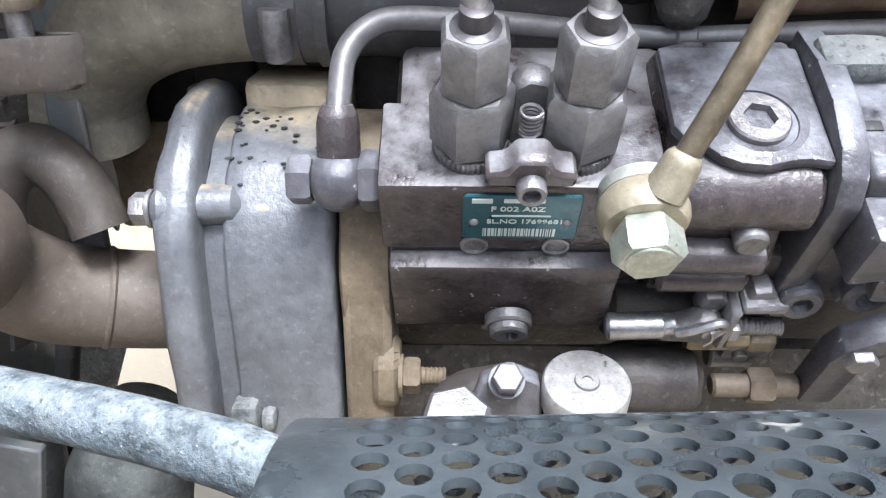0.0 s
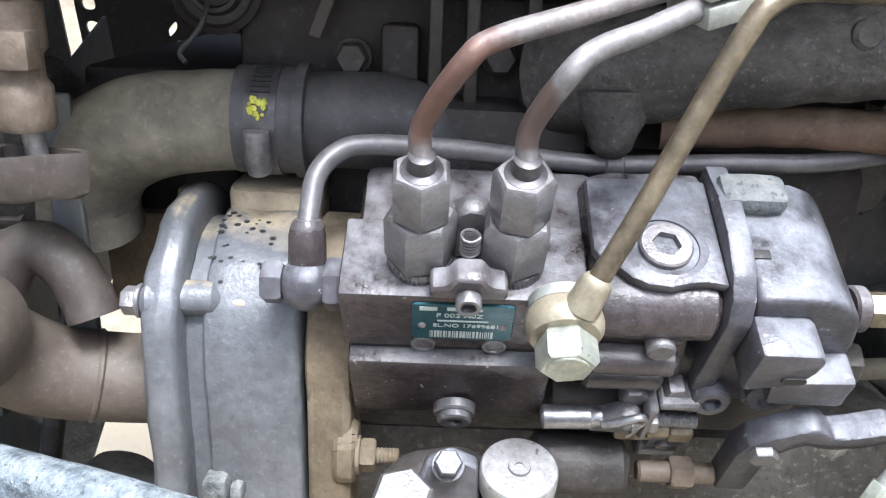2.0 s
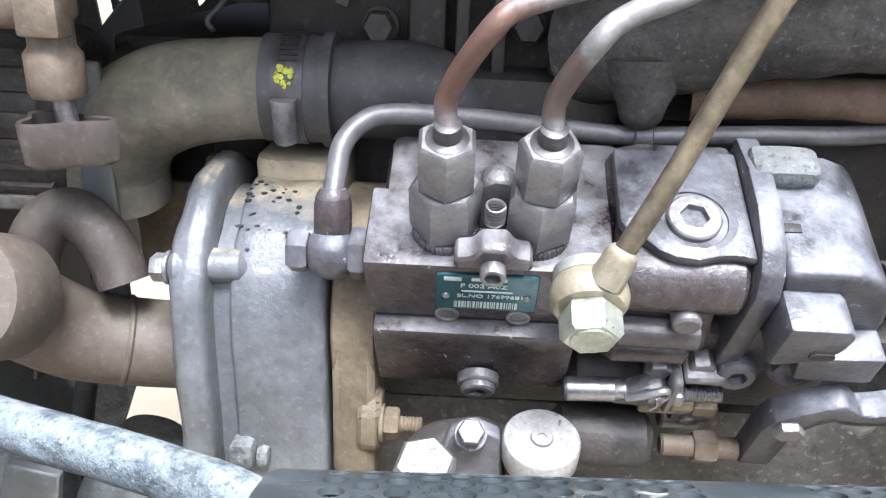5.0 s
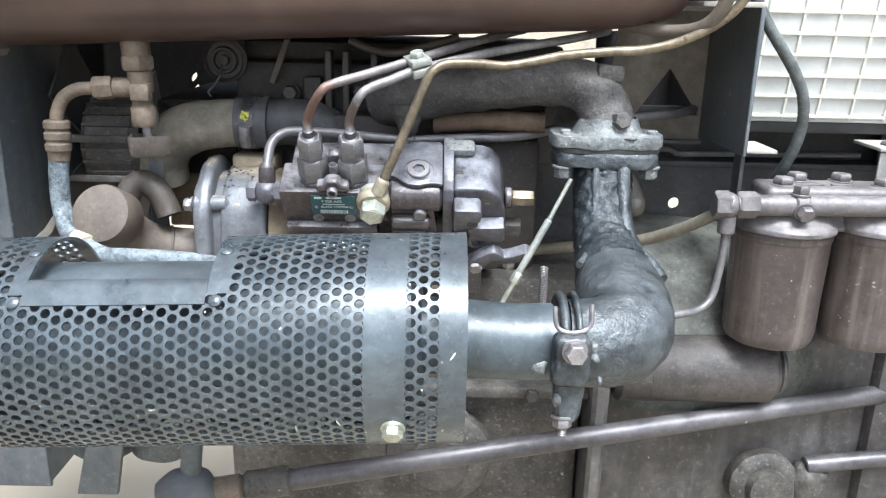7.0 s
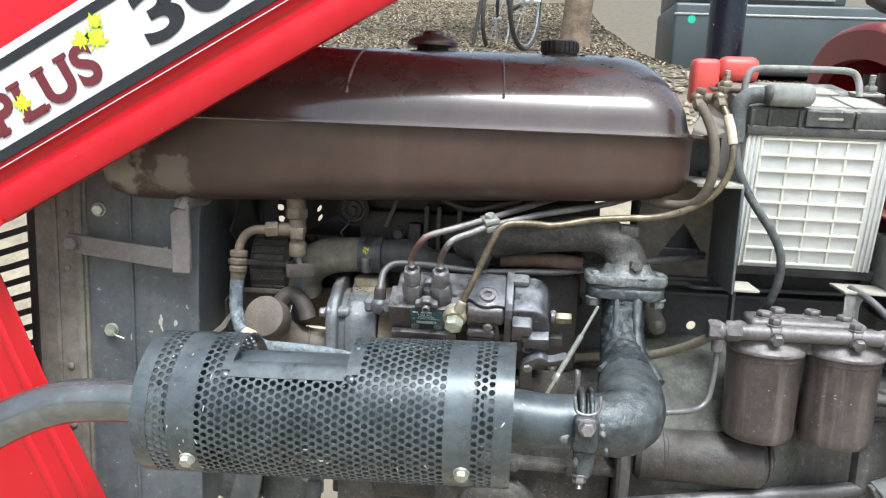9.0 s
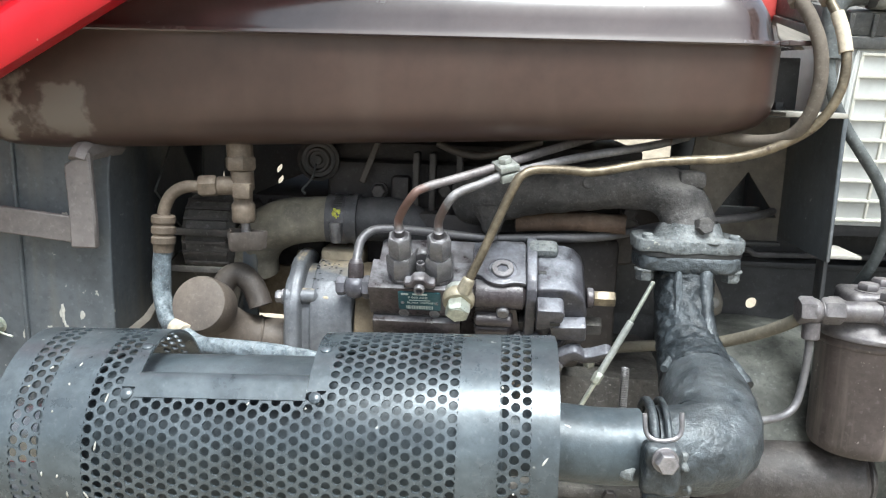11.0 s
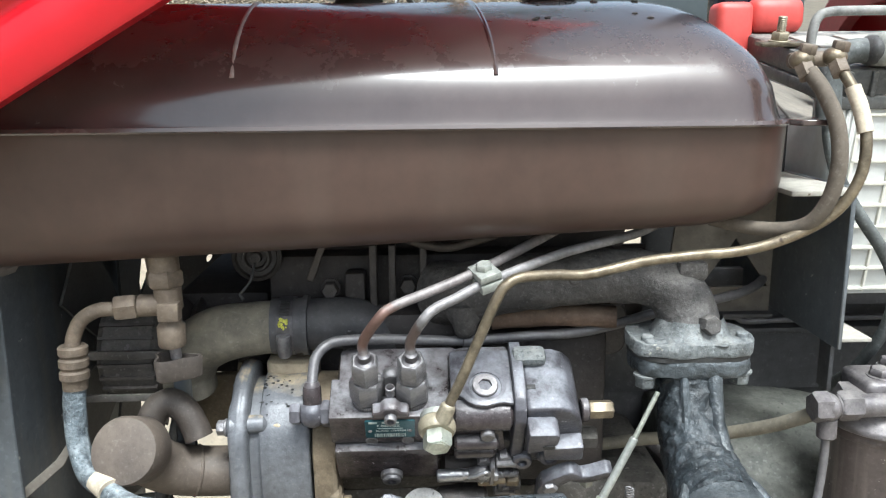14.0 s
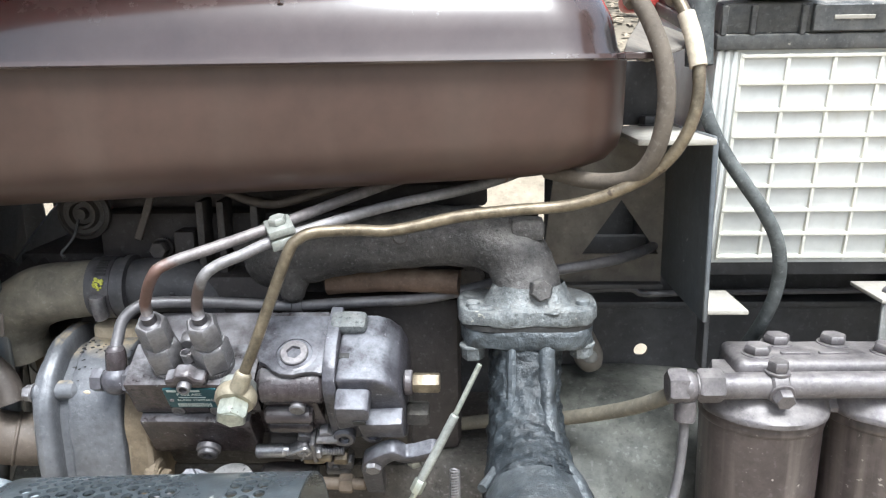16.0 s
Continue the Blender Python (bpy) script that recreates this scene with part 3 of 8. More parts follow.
def rounded(w, h, r, n=5, cx=0.0, cz=0.0):
    """The outline of a rounded rectangle."""
    out = []
    for sx, sz, a0 in ((1, 1, 0), (-1, 1, 90), (-1, -1, 180), (1, -1, 270)):
        for i in range(n + 1):
            a = radians(a0 + 90 * i / n)
            out.append((cx + sx * (w / 2 - r) + r * math.cos(a), cz + sz * (h / 2 - r) + r * math.sin(a)))
    return out


def bolt(parent, name, at, axis, af, h=0.006, washer=True, mat=None, shank=0.0, shank_mat=None):
    """A hex-head bolt as a part, with its washer (and the bare end of its thread) as pieces."""
    mat = mat or M_STEEL
    at, ax = Vector(at), Vector(axis).normalized()
    head = part(name, hexa(at + ax * (0.0012 if washer else 0), at + ax * h, af), mat, parent)
    if washer:
        part("washer", rod(at - ax * 0.0005, at + ax * 0.0014, af * 0.68, 0.0003, 20), mat, head)
    if shank:
        prof = [(0, h)]
        n = max(4, int(shank / 0.0016))
        for i in range(n):
            z = h + shank * i / n
            prof += [(af * 0.25, z), (af * 0.29, z + shank / n * 0.5)]
        prof += [(af * 0.24, h + shank), (0, h + shank)]
        part("thread", lathe(at, ax, prof, 14), shank_mat or mat, head)
    return head


def ball(at, r, sx=1, sy=1, sz=1, seg=20):
    bm = bm_new()
    bmesh.ops.create_uvsphere(bm, u_segments=seg, v_segments=seg * 2 // 3, radius=r)
    bm.transform(Matrix.Translation(at) @ Matrix.Diagonal((sx, sy, sz, 1)))
    return bm


def rough_up(bm, amount, scale):
    """Uneven cast surface."""
    bm.normal_update()
    for v in bm.verts:
        v.co += v.normal * amount * noise.noise(v.co * scale)
    return bm


def cast(bm, cuts, amount, scale, longer=0.012):
    bmesh.ops.subdivide_edges(bm, edges=[e for e in bm.edges if e.calc_length() > longer], cuts=cuts, use_grid_fill=True)
    return rough_up(bm, amount, scale)


def lettering(text, size, depth=0.0004, bold=0.0):
    """A bmesh of words in the xz plane, reading along x, from the built-in font."""
    cu = bpy.data.curves.new("words", 'FONT')
    cu.body, cu.size, cu.extrude, cu.offset = text, size, depth, bold
    ob = new("words", cu)
    me = bpy.data.meshes.new_from_object(ob)
    bpy.data.objects.remove(ob)
    bpy.data.curves.remove(cu)
    bm = bm_new()
    bm.from_mesh(me)
    bpy.data.meshes.remove(me)
    bm.transform(pose(0, 0, 0, 90, 0, 0))
    return bm


# ---------------------------------------------------------------- fuel tank
TANK_X0, TANK_X1, TANK_Y0, TANK_Y1 = -0.408, 0.301, 0.008, 0.372


def tank_ring(bm, ix, iy, z, rad, n=8):
    x0, x1, y0, y1 = TANK_X0 + ix, TANK_X1 - ix, TANK_Y0 + iy, TANK_Y1 - iy
    pts = rounded(x1 - x0, y1 - y0, rad, n, (x0 + x1) / 2, (y0 + y1) / 2)
    return [bm.verts.new((x, y, z)) for x, y in pts]


def tank_shell(levels):
    """Rounded-rectangle rings (inset x, inset y, z, corner radius) skinned into a shell with a lid."""
    bm = bm_new()
    rings = [tank_ring(bm, *lv) for lv in levels]
    n = len(rings[0])
    for a, b in zip(rings, rings[1:]):
        for i in range(n):
            bm.faces.new((a[i], a[(i + 1) % n], b[(i + 1) % n], b[i]))
    bm.faces.new(rings[0][::-1])
    bm.faces.new(rings[-1])
    bmesh.ops.recalc_face_normals(bm, faces=bm.faces[:])
    return bm


TOP_LEVELS = [(0.003, 0.003, 1.0300, 0.050), (0.005, 0.0045, 1.0345, 0.050), (0.007, 0.0062, 1.044, 0.050), (0.009, 0.0085, 1.053, 0.050), (0.013, 0.012, 1.0620, 0.050),
              (0.017, 0.018, 1.0710, 0.050), (0.022, 0.027, 1.0795, 0.051), (0.028, 0.040, 1.0885, 0.053), (0.034, 0.058, 1.0985, 0.055), (0.040, 0.080, 1.1075, 0.057), (0.047, 0.104, 1.1150, 0.058), (0.058, 0.128, 1.1205, 0.052), (0.075, 0.150, 1.1225, 0.03)]


def tank_z(y):
    iy = min(y - TANK_Y0, TANK_Y1 - y)
    return float(np.interp(iy, [lv[1] for lv in TOP_LEVELS], [lv[2] for lv in TOP_LEVELS]))


def build_tank():
    t = thing("fuel_tank", (-0.06, 0.19, 0.933), "dark brown painted steel fuel tank with glossy humped top", "fuel tank")
    low = tank_shell([(0.034, 0.045, 0.9335, 0.048), (0.019, 0.026, 0.9362, 0.05), (0.009, 0.012, 0.943, 0.05), (0.003, 0.004, 0.954, 0.05), (0.0007, 0.001, 0.970, 0.05), (0.000, 0.000, 1.0262, 0.05)])
    for v in low.verts:
        v.co.z += max(-0.009, (0.085 if v.co.x > 0.03 else 0.052) * (v.co.x - 0.03)) * (1.0262 - v.co.z) / 0.0927
    part("lower_shell", low, M_TANK_LOW, t, "dusty brown lower shell")
    part("upper_shell", tank_shell(TOP_LEVELS), M_TANK, t, "glossy dark brown upper shell", angle=60)
    lip = join(tank_shell([(-0.007, -0.007, 1.0262, 0.058), (-0.008, -0.008, 1.0275, 0.059), (-0.007, -0.007, 1.0302, 0.058)]), prism([(0.285, 0.03), (0.290, 0.0005), (0.308, 0.001), (0.315, 0.005), (0.318, 0.014), (0.318, 0.04), (0.314, 0.06), (0.306, 0.075), (0.28, 0.075)], 1.0265, 1.0306, "xy", 0.0006))
    part("seam_lip", lip, M_TANK, t)
    # pressed ridges over the top
    for xa, xb, y1, mat, lab, rr in ((-0.095, -0.099, 0.175, M_RIDGE, "scuffed pale ridge", 0.0017), (0.084, 0.071, 0.185, M_TANK, "", 0.0020)):
        pts = []
        for i in range(9):
            y = 0.020 + (y1 - 0.020) * i / 8
            pts.append((xa + (xb - xa) * i / 8, y, tank_z(y) - 0.0002))
        part("ridge", tube(pts, rr, 8, 3), mat, t, lab)
    # filler caps
    c = thing("filler_cap", (-0.02, 0.203, 1.122), "dull metal fuel filler cap on the tank top", "cap", "tank caps")
    part("neck", lathe((-0.02, 0.203, 1.121), (0, 0, 1), [(0.026, 0), (0.024, 0.002), (0.0215, 0.006), (0.0215, 0.009), (0, 0.009)], 32), M_CAP, c)
    part("cap", lathe((-0.02, 0.203, 1.128), (0, 0, 1), [(0.020, 0), (0.0290, 0.001), (0.0345, 0.003), (0.035, 0.0075), (0.033, 0.0105), (0.0215, 0.0155), (0.0150, 0.018), (0.0145, 0.0215), (0.013, 0.0225), (0, 0.0230)], 40), M_CAPMETAL, c)
    c2 = thing("filler_cap", (0.149, 0.2, 1.122), "black ribbed plastic cap on the tank top", "cap", "tank caps")
    part("neck", lathe((0.149, 0.2, 1.121), (0, 0, 1), [(0.032, 0), (0.031, 0.0015), (0.025, 0.003), (0.021, 0.006), (0, 0.006)], 32), M_TANK, c2)
    prof = [(0.0235, 0.005), (0.024, 0.0065), (0.024, 0.0205), (0.0225, 0.022), (0.0, 0.0225)]
    body = lathe((0.149, 0.2, 1.121), (0, 0, 1), [(0, 0.005)] + prof, 36)
    ribs = [box(-0.0007, 0.0007, 0.0235, 0.0252, 0.007, 0.020, 0.0003, 1) for _ in range(24)]
    for i, b in enumerate(ribs):
        b.transform(pose(0.149, 0.2, 1.121, 0, 0, 15 * i))
    cap = part("cap", body, M_CAP, c2)
    part("grip_ribs", join(*ribs), M_CAP, cap)
    # mud spots on the top
    random.seed(4)
    bits = []
    for i in range(9):
        x, y = 0.10 + 0.12 * random.random(), 0.07 + 0.09 * random.random()
        bits.append(ball((x, y, tank_z(y)), 0.0016 + 0.0015 * random.random(), 1.2, 1, 0.45, 8))
    tagged(solo("mud_flecks", join(*bits), M_IRON_DUSTY, "small dark mud flecks dried on the tank top", "dirt", kind="stuff"))


build_tank()


# ---------------------------------------------------------------- exhaust
def shield_point(s, ang, r):
    """A point of the shield: s metres along its axis from its front end, ang from the front over the top."""
    x = -0.252 + s
    zc = 0.736 + 0.012 * s / 0.366
    return Vector((x, -0.125 - r * math.cos(ang), zc + r * math.sin(ang)))


def build_shield():
    t = thing("exhaust_heat_shield", (-0.07, -0.125, 0.665), "blue-grey perforated steel heat shield round the silencer", "heat shield")
    R, TH, L = 0.072, 0.0018, 0.366
    DX, DA = 0.00705, 2 * math.pi / 56
    rh = 0.00305
    bm = bm_new()

    def cell(s, a):
        """Six wedges from a hexagon to a round hole, mapped onto the cylinder."""
        n = 12
        outer, inner = [], []
        hx = [(2 / 3 * DX, 0), (1 / 3 * DX, 0.5), (-1 / 3 * DX, 0.5), (-2 / 3 * DX, 0), (-1 / 3 * DX, -0.5), (1 / 3 * DX, -0.5)]
        for k in range(n):
            w = 2 * math.pi * k / n
            e, f = hx[(k // 2) % 6], hx[(k // 2 + 1) % 6]
            m = 0.5 * (k % 2)
            ox, oa = e[0] + (f[0] - e[0]) * m, (e[1] + (f[1] - e[1]) * m) * DA
            outer.append(bm.verts.new(shield_point(s + ox, a + oa, R)))
            inner.append(bm.verts.new(shield_point(s + rh * math.cos(w), a + rh * math.sin(w) / R, R)))
        for k in range(n):
            j = (k + 1) % n
            bm.faces.new((outer[k], outer[j], inner[j], inner[k]))

    def sheet(s0, s1, a0, a1, n):
        cols = [[bm.verts.new(shield_point(s, a0 + (a1 - a0) * i / n, R)) for i in range(n + 1)] for s in (s0, s1)]
        for i in range(n):
            bm.faces.new((cols[0][i], cols[1][i], cols[1][i + 1], cols[0][i + 1]))

    A0, NA = radians(-105), 45
    A1 = A0 + NA * DA
    WIN_S0, WIN_S1, WIN_A = 0.093, 0.2055, radians(46)
    groups = ((0.0187, 3), (0.067, 34), (0.3315, 3))
    edges = [0.0]
    for s0, n in groups:
        for c in range(n):
            s = s0 + c * DX
            for i in range(NA + 1):
                a = A0 + (i + 0.5 * (c % 2)) * DA
                if a < A0 + 0.4 * DA or a > A1 - 0.4 * DA:
                    continue
                if WIN_S0 - 0.0080 < s < WIN_S1 + 0.0095 and a > WIN_A:
                    continue
                cell(s, a)
        edges += [s0 - rh - 0.0001, s0 + (n - 1) * DX + rh + 0.0001]
    edges.append(L)
    for a, b in zip(edges[0::2], edges[1::2]):
        sheet(a, b, A0, A1, 60)
    # plain margins round the window
    top = A1
    sheet(WIN_S0 - 0.0095, WIN_S0, WIN_A, top, 24)
    sheet(WIN_S1, WIN_S1 + 0.0125, WIN_A, top, 24)
    bmesh.ops.remove_doubles(bm, verts=bm.verts[:], dist=0.0002)
    bmesh.ops.recalc_face_normals(bm, faces=bm.faces[:])
    body = part("perforated_sheet", bm, M_SHIELD, t, angle=50)
    so = body.modifiers.new("thickness", 'SOLIDIFY')
    so.thickness, so.offset = TH, -1
    # folded lip along the window
    lip = bm_new()
    n = 2
    prof = [(R + 0.0008, WIN_A - 0.10), (R + 0.0013, WIN_A - 0.02), (R + 0.0013, WIN_A + 0.06), (R + 0.0011, WIN_A + 0.14), (R - 0.0015, WIN_A + 0.17), (R - 0.007, WIN_A + 0.175)]
    rows = [[lip.verts.new(shield_point(s, a, r)) for r, a in prof] for s in (WIN_S0, WIN_S1)]
    for i in range(len(prof) - 1):
        lip.faces.new((rows[0][i], rows[1][i], rows[1][i + 1], rows[0][i + 1]))
    lp = part("window_lip", lip, M_SHIELD, t)
    so = lp.modifiers.new("thickness", 'SOLIDIFY')
    so.thickness = 0.0012
    for s in (0.054, 0.321):
        p = shield_point(s, radians(-29), R)
        ax = p - shield_point(s, radians(-29), R - 0.01)
        bolt(t, "bolt", p, ax, 0.0115, 0.0075, True, M_ZINC)
    for s, deg in ((WIN_S0 - 0.005, 42), (WIN_S1 + 0.006, 42), (WIN_S0 - 0.005, 74), (WIN_S1 + 0.006, 74)):
        p = shield_point(s, radians(deg), R)
        part("rivet", lathe(p, tuple(p - shield_point(s, radians(deg), R - 0.01)), [(0.0042, -0.0004), (0.0040, 0.0008), (0.0026, 0.0017), (0, 0.0020)], 16), M_SHIELD, t)
    # dried splashes
    random.seed(9)
    bits = []
    for i in range(30):
        s, a = 0.02 + 0.33 * random.random(), radians(-60 + 130 * random.random() ** 0.8)
        if not (0.0 < s < 0.05 or 0.29 < s < 0.34) and random.random() < 0.5:
            s = random.choice((0.045, 0.305, 0.32, 0.35)) + 0.01 * random.random()
        if WIN_S0 < s < WIN_S1 and a > WIN_A - 0.1:
            continue
        p, q = shield_point(s, a, R + 0.0002), shield_point(s + 0.002, a - 0.03, R + 0.0002)
        b = ball((0, 0, 0), 1.0, seg=8)
        ln = 0.0008 + 0.0032 * random.random() ** 2
        nrm = (p - shield_point(s, a, R - 0.01)).normalized()
        tang = Vector((0.5 - 1.2 * random.random(), 0, -1))
        tang = (tang - nrm * tang.dot(nrm)).normalized()
        mtx = Matrix((nrm, tang, nrm.cross(tang))).transposed().to_4x4()
        b.transform(Matrix.Translation(p) @ mtx @ Matrix.Diagonal((0.0005, ln, 0.0007, 1)))
        bits.append(b)
    part("paint_splashes", join(*bits), M_SPLASH, t, "pale splashes of dried mud", kind="stuff")


def build_silencer():
    t = thing("silencer", (-0.07, -0.125, 0.683), "dark blue-grey cylindrical silencer inside the perforated shield", "silencer")
    part("barrel", lathe((-0.232, -0.125, 0.737), (0.382, 0, 0.012), [(0, 0), (0.044, 0), (0.0535, 0.004), (0.054, 0.01), (0.054, 0.305), (0.053, 0.312), (0.036, 0.318), (0, 0.318)], 64), M_MUFFLER, t)
    part("outlet_stub", tube([(0.075, -0.125, 0.748), (0.10, -0.125, 0.748), (0.145, -0.122, 0.7435), (0.176, -0.12, 0.7435)], 0.0268, 28, 4), M_MUFFLER, t, "blue-grey outlet pipe with scuffed end")
    e = thing("tail_pipe", (-0.42, -0.125, 0.66), "curved dark painted exhaust tail pipe", "exhaust pipe")
    part("pipe", tube([(-0.225, -0.125, 0.733), (-0.262, -0.125, 0.732), (-0.32, -0.124, 0.729), (-0.37, -0.126, 0.721), (-0.42, -0.132, 0.701), (-0.48, -0.142, 0.664), (-0.58, -0.16, 0.60), (-0.72, -0.18, 0.50)], 0.0232, 28, 8), M_TAIL, e)


build_shield()
build_silencer()


def cast_sub(bm, longer=0.006, cuts=3):
    bmesh.ops.subdivide_edges(bm, edges=[e for e in bm.edges if e.calc_length() > longer], cuts=cuts, use_grid_fill=True)
    return bm


def build_exhaust_elbow():
    t = thing("exhaust_elbow", (0.237, -0.04, 0.70), "blue-grey welded exhaust elbow with scaly paint", "exhaust elbow")
    line = [(0.237, 0.046, 0.846, 0.0265), (0.236, 0.038, 0.825, 0.0245), (0.235, 0.022, 0.798, 0.0245), (0.236, -0.004, 0.774, 0.027), (0.2375, -0.045, 0.757, 0.033), (0.236, -0.085, 0.7485, 0.0345), (0.226, -0.112, 0.7445, 0.0335), (0.206, -0.1205, 0.7435, 0.031), (0.186, -0.1205, 0.7435, 0.0295)]
    fine = [tuple(q) for q in smooth_line(line, 16)]
    part("upper_pipe", rough_up(rough_up(tube(fine[:61], 0.03, 60, 1, False), 0.0014, 120), 0.0022, 260), M_TAR, t, "dark scaly upper pipe")
    part("lower_bend", rough_up(tube(fine[60:], 0.03, 60, 1), 0.0012, 90), M_EXH, t, "scuffed grey lower bend")
    part("weld_rib", rough_up(tube([(0.249, 0.022, 0.842), (0.249, 0.004, 0.805), (0.252, -0.016, 0.785), (0.262, -0.040, 0.776), (0.268, -0.055, 0.768)], 0.0058, 12, 6), 0.0014, 200), M_EXH, t)
    part("weld_rib", rough_up(tube([(0.226, 0.02, 0.842), (0.224, 0.000, 0.80), (0.218, -0.02, 0.782), (0.205, -0.05, 0.777)], 0.003, 8, 6), 0.001, 200), M_EXH, t)
    # clamp between elbow and silencer
    c = thing("exhaust_clamp", (0.182, -0.135, 0.695), "rusty U-bolt exhaust clamp with nuts and mud", "clamp")
    ring = [(0.181, -0.1205 - 0.0325 * math.cos(a), 0.7435 + 0.0325 * math.sin(a)) for a in [radians(-60 + 290 * i / 24) for i in range(25)]]
    part("band", tube(ring, 0.0032, 10, 2), M_EXH, c)
    ring = [(0.190, -0.1205 - 0.0335 * math.cos(a), 0.7435 + 0.0335 * math.sin(a)) for a in [radians(-50 + 270 * i / 24) for i in range(25)]]
    part("band", tube(ring, 0.0024, 10, 2), M_EXH, c)
    loop = [(0.172, -0.150, 0.781), (0.174, -0.154, 0.768), (0.184, -0.156, 0.765), (0.195, -0.154, 0.769), (0.196, -0.150, 0.783)]
    part("wire_loop", tube(loop, 0.0016, 8, 5), M_STEEL, c)
    lug = part("lug", rough_up(cast_sub(box(0.172, 0.196, -0.164, -0.145, 0.728, 0.764, 0.005, 3)), 0.0022, 130), M_EXH, c, "mud-caked lug")
    bolt(c, "bolt", (0.184, -0.166, 0.7565), (0, -1, 0.1), 0.0125, 0.010, True, M_STEEL)
    part("tongue", rough_up(prism([(0.173, 0.73), (0.195, 0.73), (0.192, 0.702), (0.184, 0.696), (0.176, 0.702)], -0.158, -0.146, "xz", 0.003), 0.0008, 150), M_EXH, c)
    # solid black plug imitates the shade in the hole
    part("eye", rod((0.184, -0.1605, 0.735), (0.184, -0.145, 0.735), 0.0045, 0.0003), M_BLACK, c, "black plug standing in for a shaded hole")
    nut = bolt(c, "nut", (0.1815, -0.152, 0.703), (0, -0.25, -1), 0.0115, 0.008, True, M_STEEL, 0.006)
    for at, r, sx, sy, sz in (((0.166, -0.145, 0.735), 0.008, 0.7, 0.7, 1.1), ((0.205, -0.146, 0.728), 0.007, 0.6, 0.8, 1), ((0.168, -0.14, 0.75), 0.006, 0.5, 0.8, 1.3), ((0.200, -0.150, 0.748), 0.006, 0.8, 0.6, 1.2), ((0.176, -0.156, 0.716), 0.005, 0.9, 0.7, 1.3)):
        part("mud_lump", rough_up(ball(at, r * 0.8, sx, sy, sz, 16), 0.004, 190), M_FLANGE, c, "caked pale mud")


def build_manifold():
    t = thing("exhaust_manifold", (0.16, 0.06, 0.85), "dark cast iron exhaust manifold with flanged bend", "manifold")
    line = [(0.2385, 0.050, 0.866, 0.0245), (0.2365, 0.053, 0.881, 0.0235), (0.228, 0.058, 0.8965, 0.0225), (0.210, 0.064, 0.9055, 0.0215), (0.18, 0.072, 0.9065, 0.0215), (0.14, 0.080, 0.901, 0.0215), (0.10, 0.088, 0.895, 0.0225), (0.07, 0.095, 0.889, 0.025), (0.045, 0.115, 0.883, 0.027)]
    part("bend", rough_up(rough_up(tube(line, 0.022, 40, 9), 0.0016, 60), 0.0006, 240), M_MANIFOLD, t)
    part("weld_skirt", rough_up(rough_up(lathe((0.2385, 0.049, 0.8655), (0, 0, 1), [(0.032, 0), (0.029, 0.003), (0.0255, 0.009), (0.0235, 0.014)], 40), 0.0022, 90), 0.0008, 240), M_FLANGE, t, "pale corroded foot of the bend")
    part("lower_runner", rough_up(tube([(0.19, 0.085, 0.868), (0.14, 0.092, 0.868), (0.09, 0.10, 0.864)], 0.009, 14, 5), 0.001, 80), M_STREAK, t, "rust-brown lower runner")
    part("boss", rough_up(box(0.226, 0.249, 0.042, 0.062, 0.908, 0.923, 0.004, 2), 0.0006, 100), M_MANIFOLD, t)
    part("drip_boss", rough_up(lathe((0.066, 0.086, 0.880), (0, -0.15, -1), [(0.019, 0), (0.0145, 0.009), (0.0105, 0.016), (0.0085, 0.023), (0.0045, 0.0265), (0, 0.027)], 22), 0.0012, 90), M_MANIFOLD, t)
    part("boss", rod((0.150, 0.0555, 0.909), (0.150, 0.064, 0.908), 0.006, 0.0015), M_MANIFOLD, t)
    up = prism(rounded(0.094, 0.060, 0.022, 5, 0.237, 0.046), 0.8555, 0.8665, "xy", 0.0022, 2)
    lo = prism(rounded(0.090, 0.058, 0.022, 5, 0.237, 0.046), 0.8395, 0.8525, "xy", 0.0022, 2)
    for nm, b, mt in (("upper_flange", up, M_FLANGE), ("lower_flange", lo, M_EXH)):
        bmesh.ops.subdivide_edges(b, edges=[e for e in b.edges if e.calc_length() > 0.008], cuts=4, use_grid_fill=True)
        part(nm, rough_up(rough_up(b, 0.0024, 55), 0.0012, 200), mt, t, "corroded pale flange" if nm[0] == "u" else "")
    part("gasket", prism(rounded(0.091, 0.057, 0.022, 5, 0.237, 0.046), 0.8522, 0.8558, "xy", 0.0), M_BLACK, t)
    plug = part("plug", hexa((0.2435, 0.032, 0.8775), (0.2455, 0.019, 0.8805), 0.0135, 0.3), M_MANIFOLD, t)
    for px, py, pr in ((0.206, 0.027, 0.008), (0.262, 0.024, 0.009), (0.225, 0.020, 0.006), (0.252, 0.0185, 0.005)):
        part("rust_scale", rough_up(ball((px, py, 0.8655), pr, 1.2, 0.8, 0.42, 16), 0.0022, 170), M_FLANGE, t, "flaking pale scale")
    for x, y in ((0.200, 0.030), (0.274, 0.034), (0.237, 0.068)):
        bolt(t, "flange_nut", (x, y, 0.8395), (0, 0, -1), 0.0135, 0.010, True, M_FLANGE)
        part("stud", rod((x, y, 0.866), (x, y, 0.8705), 0.0048, 0.001, 14), M_FLANGE, t)


build_exhaust_elbow()
build_manifold()


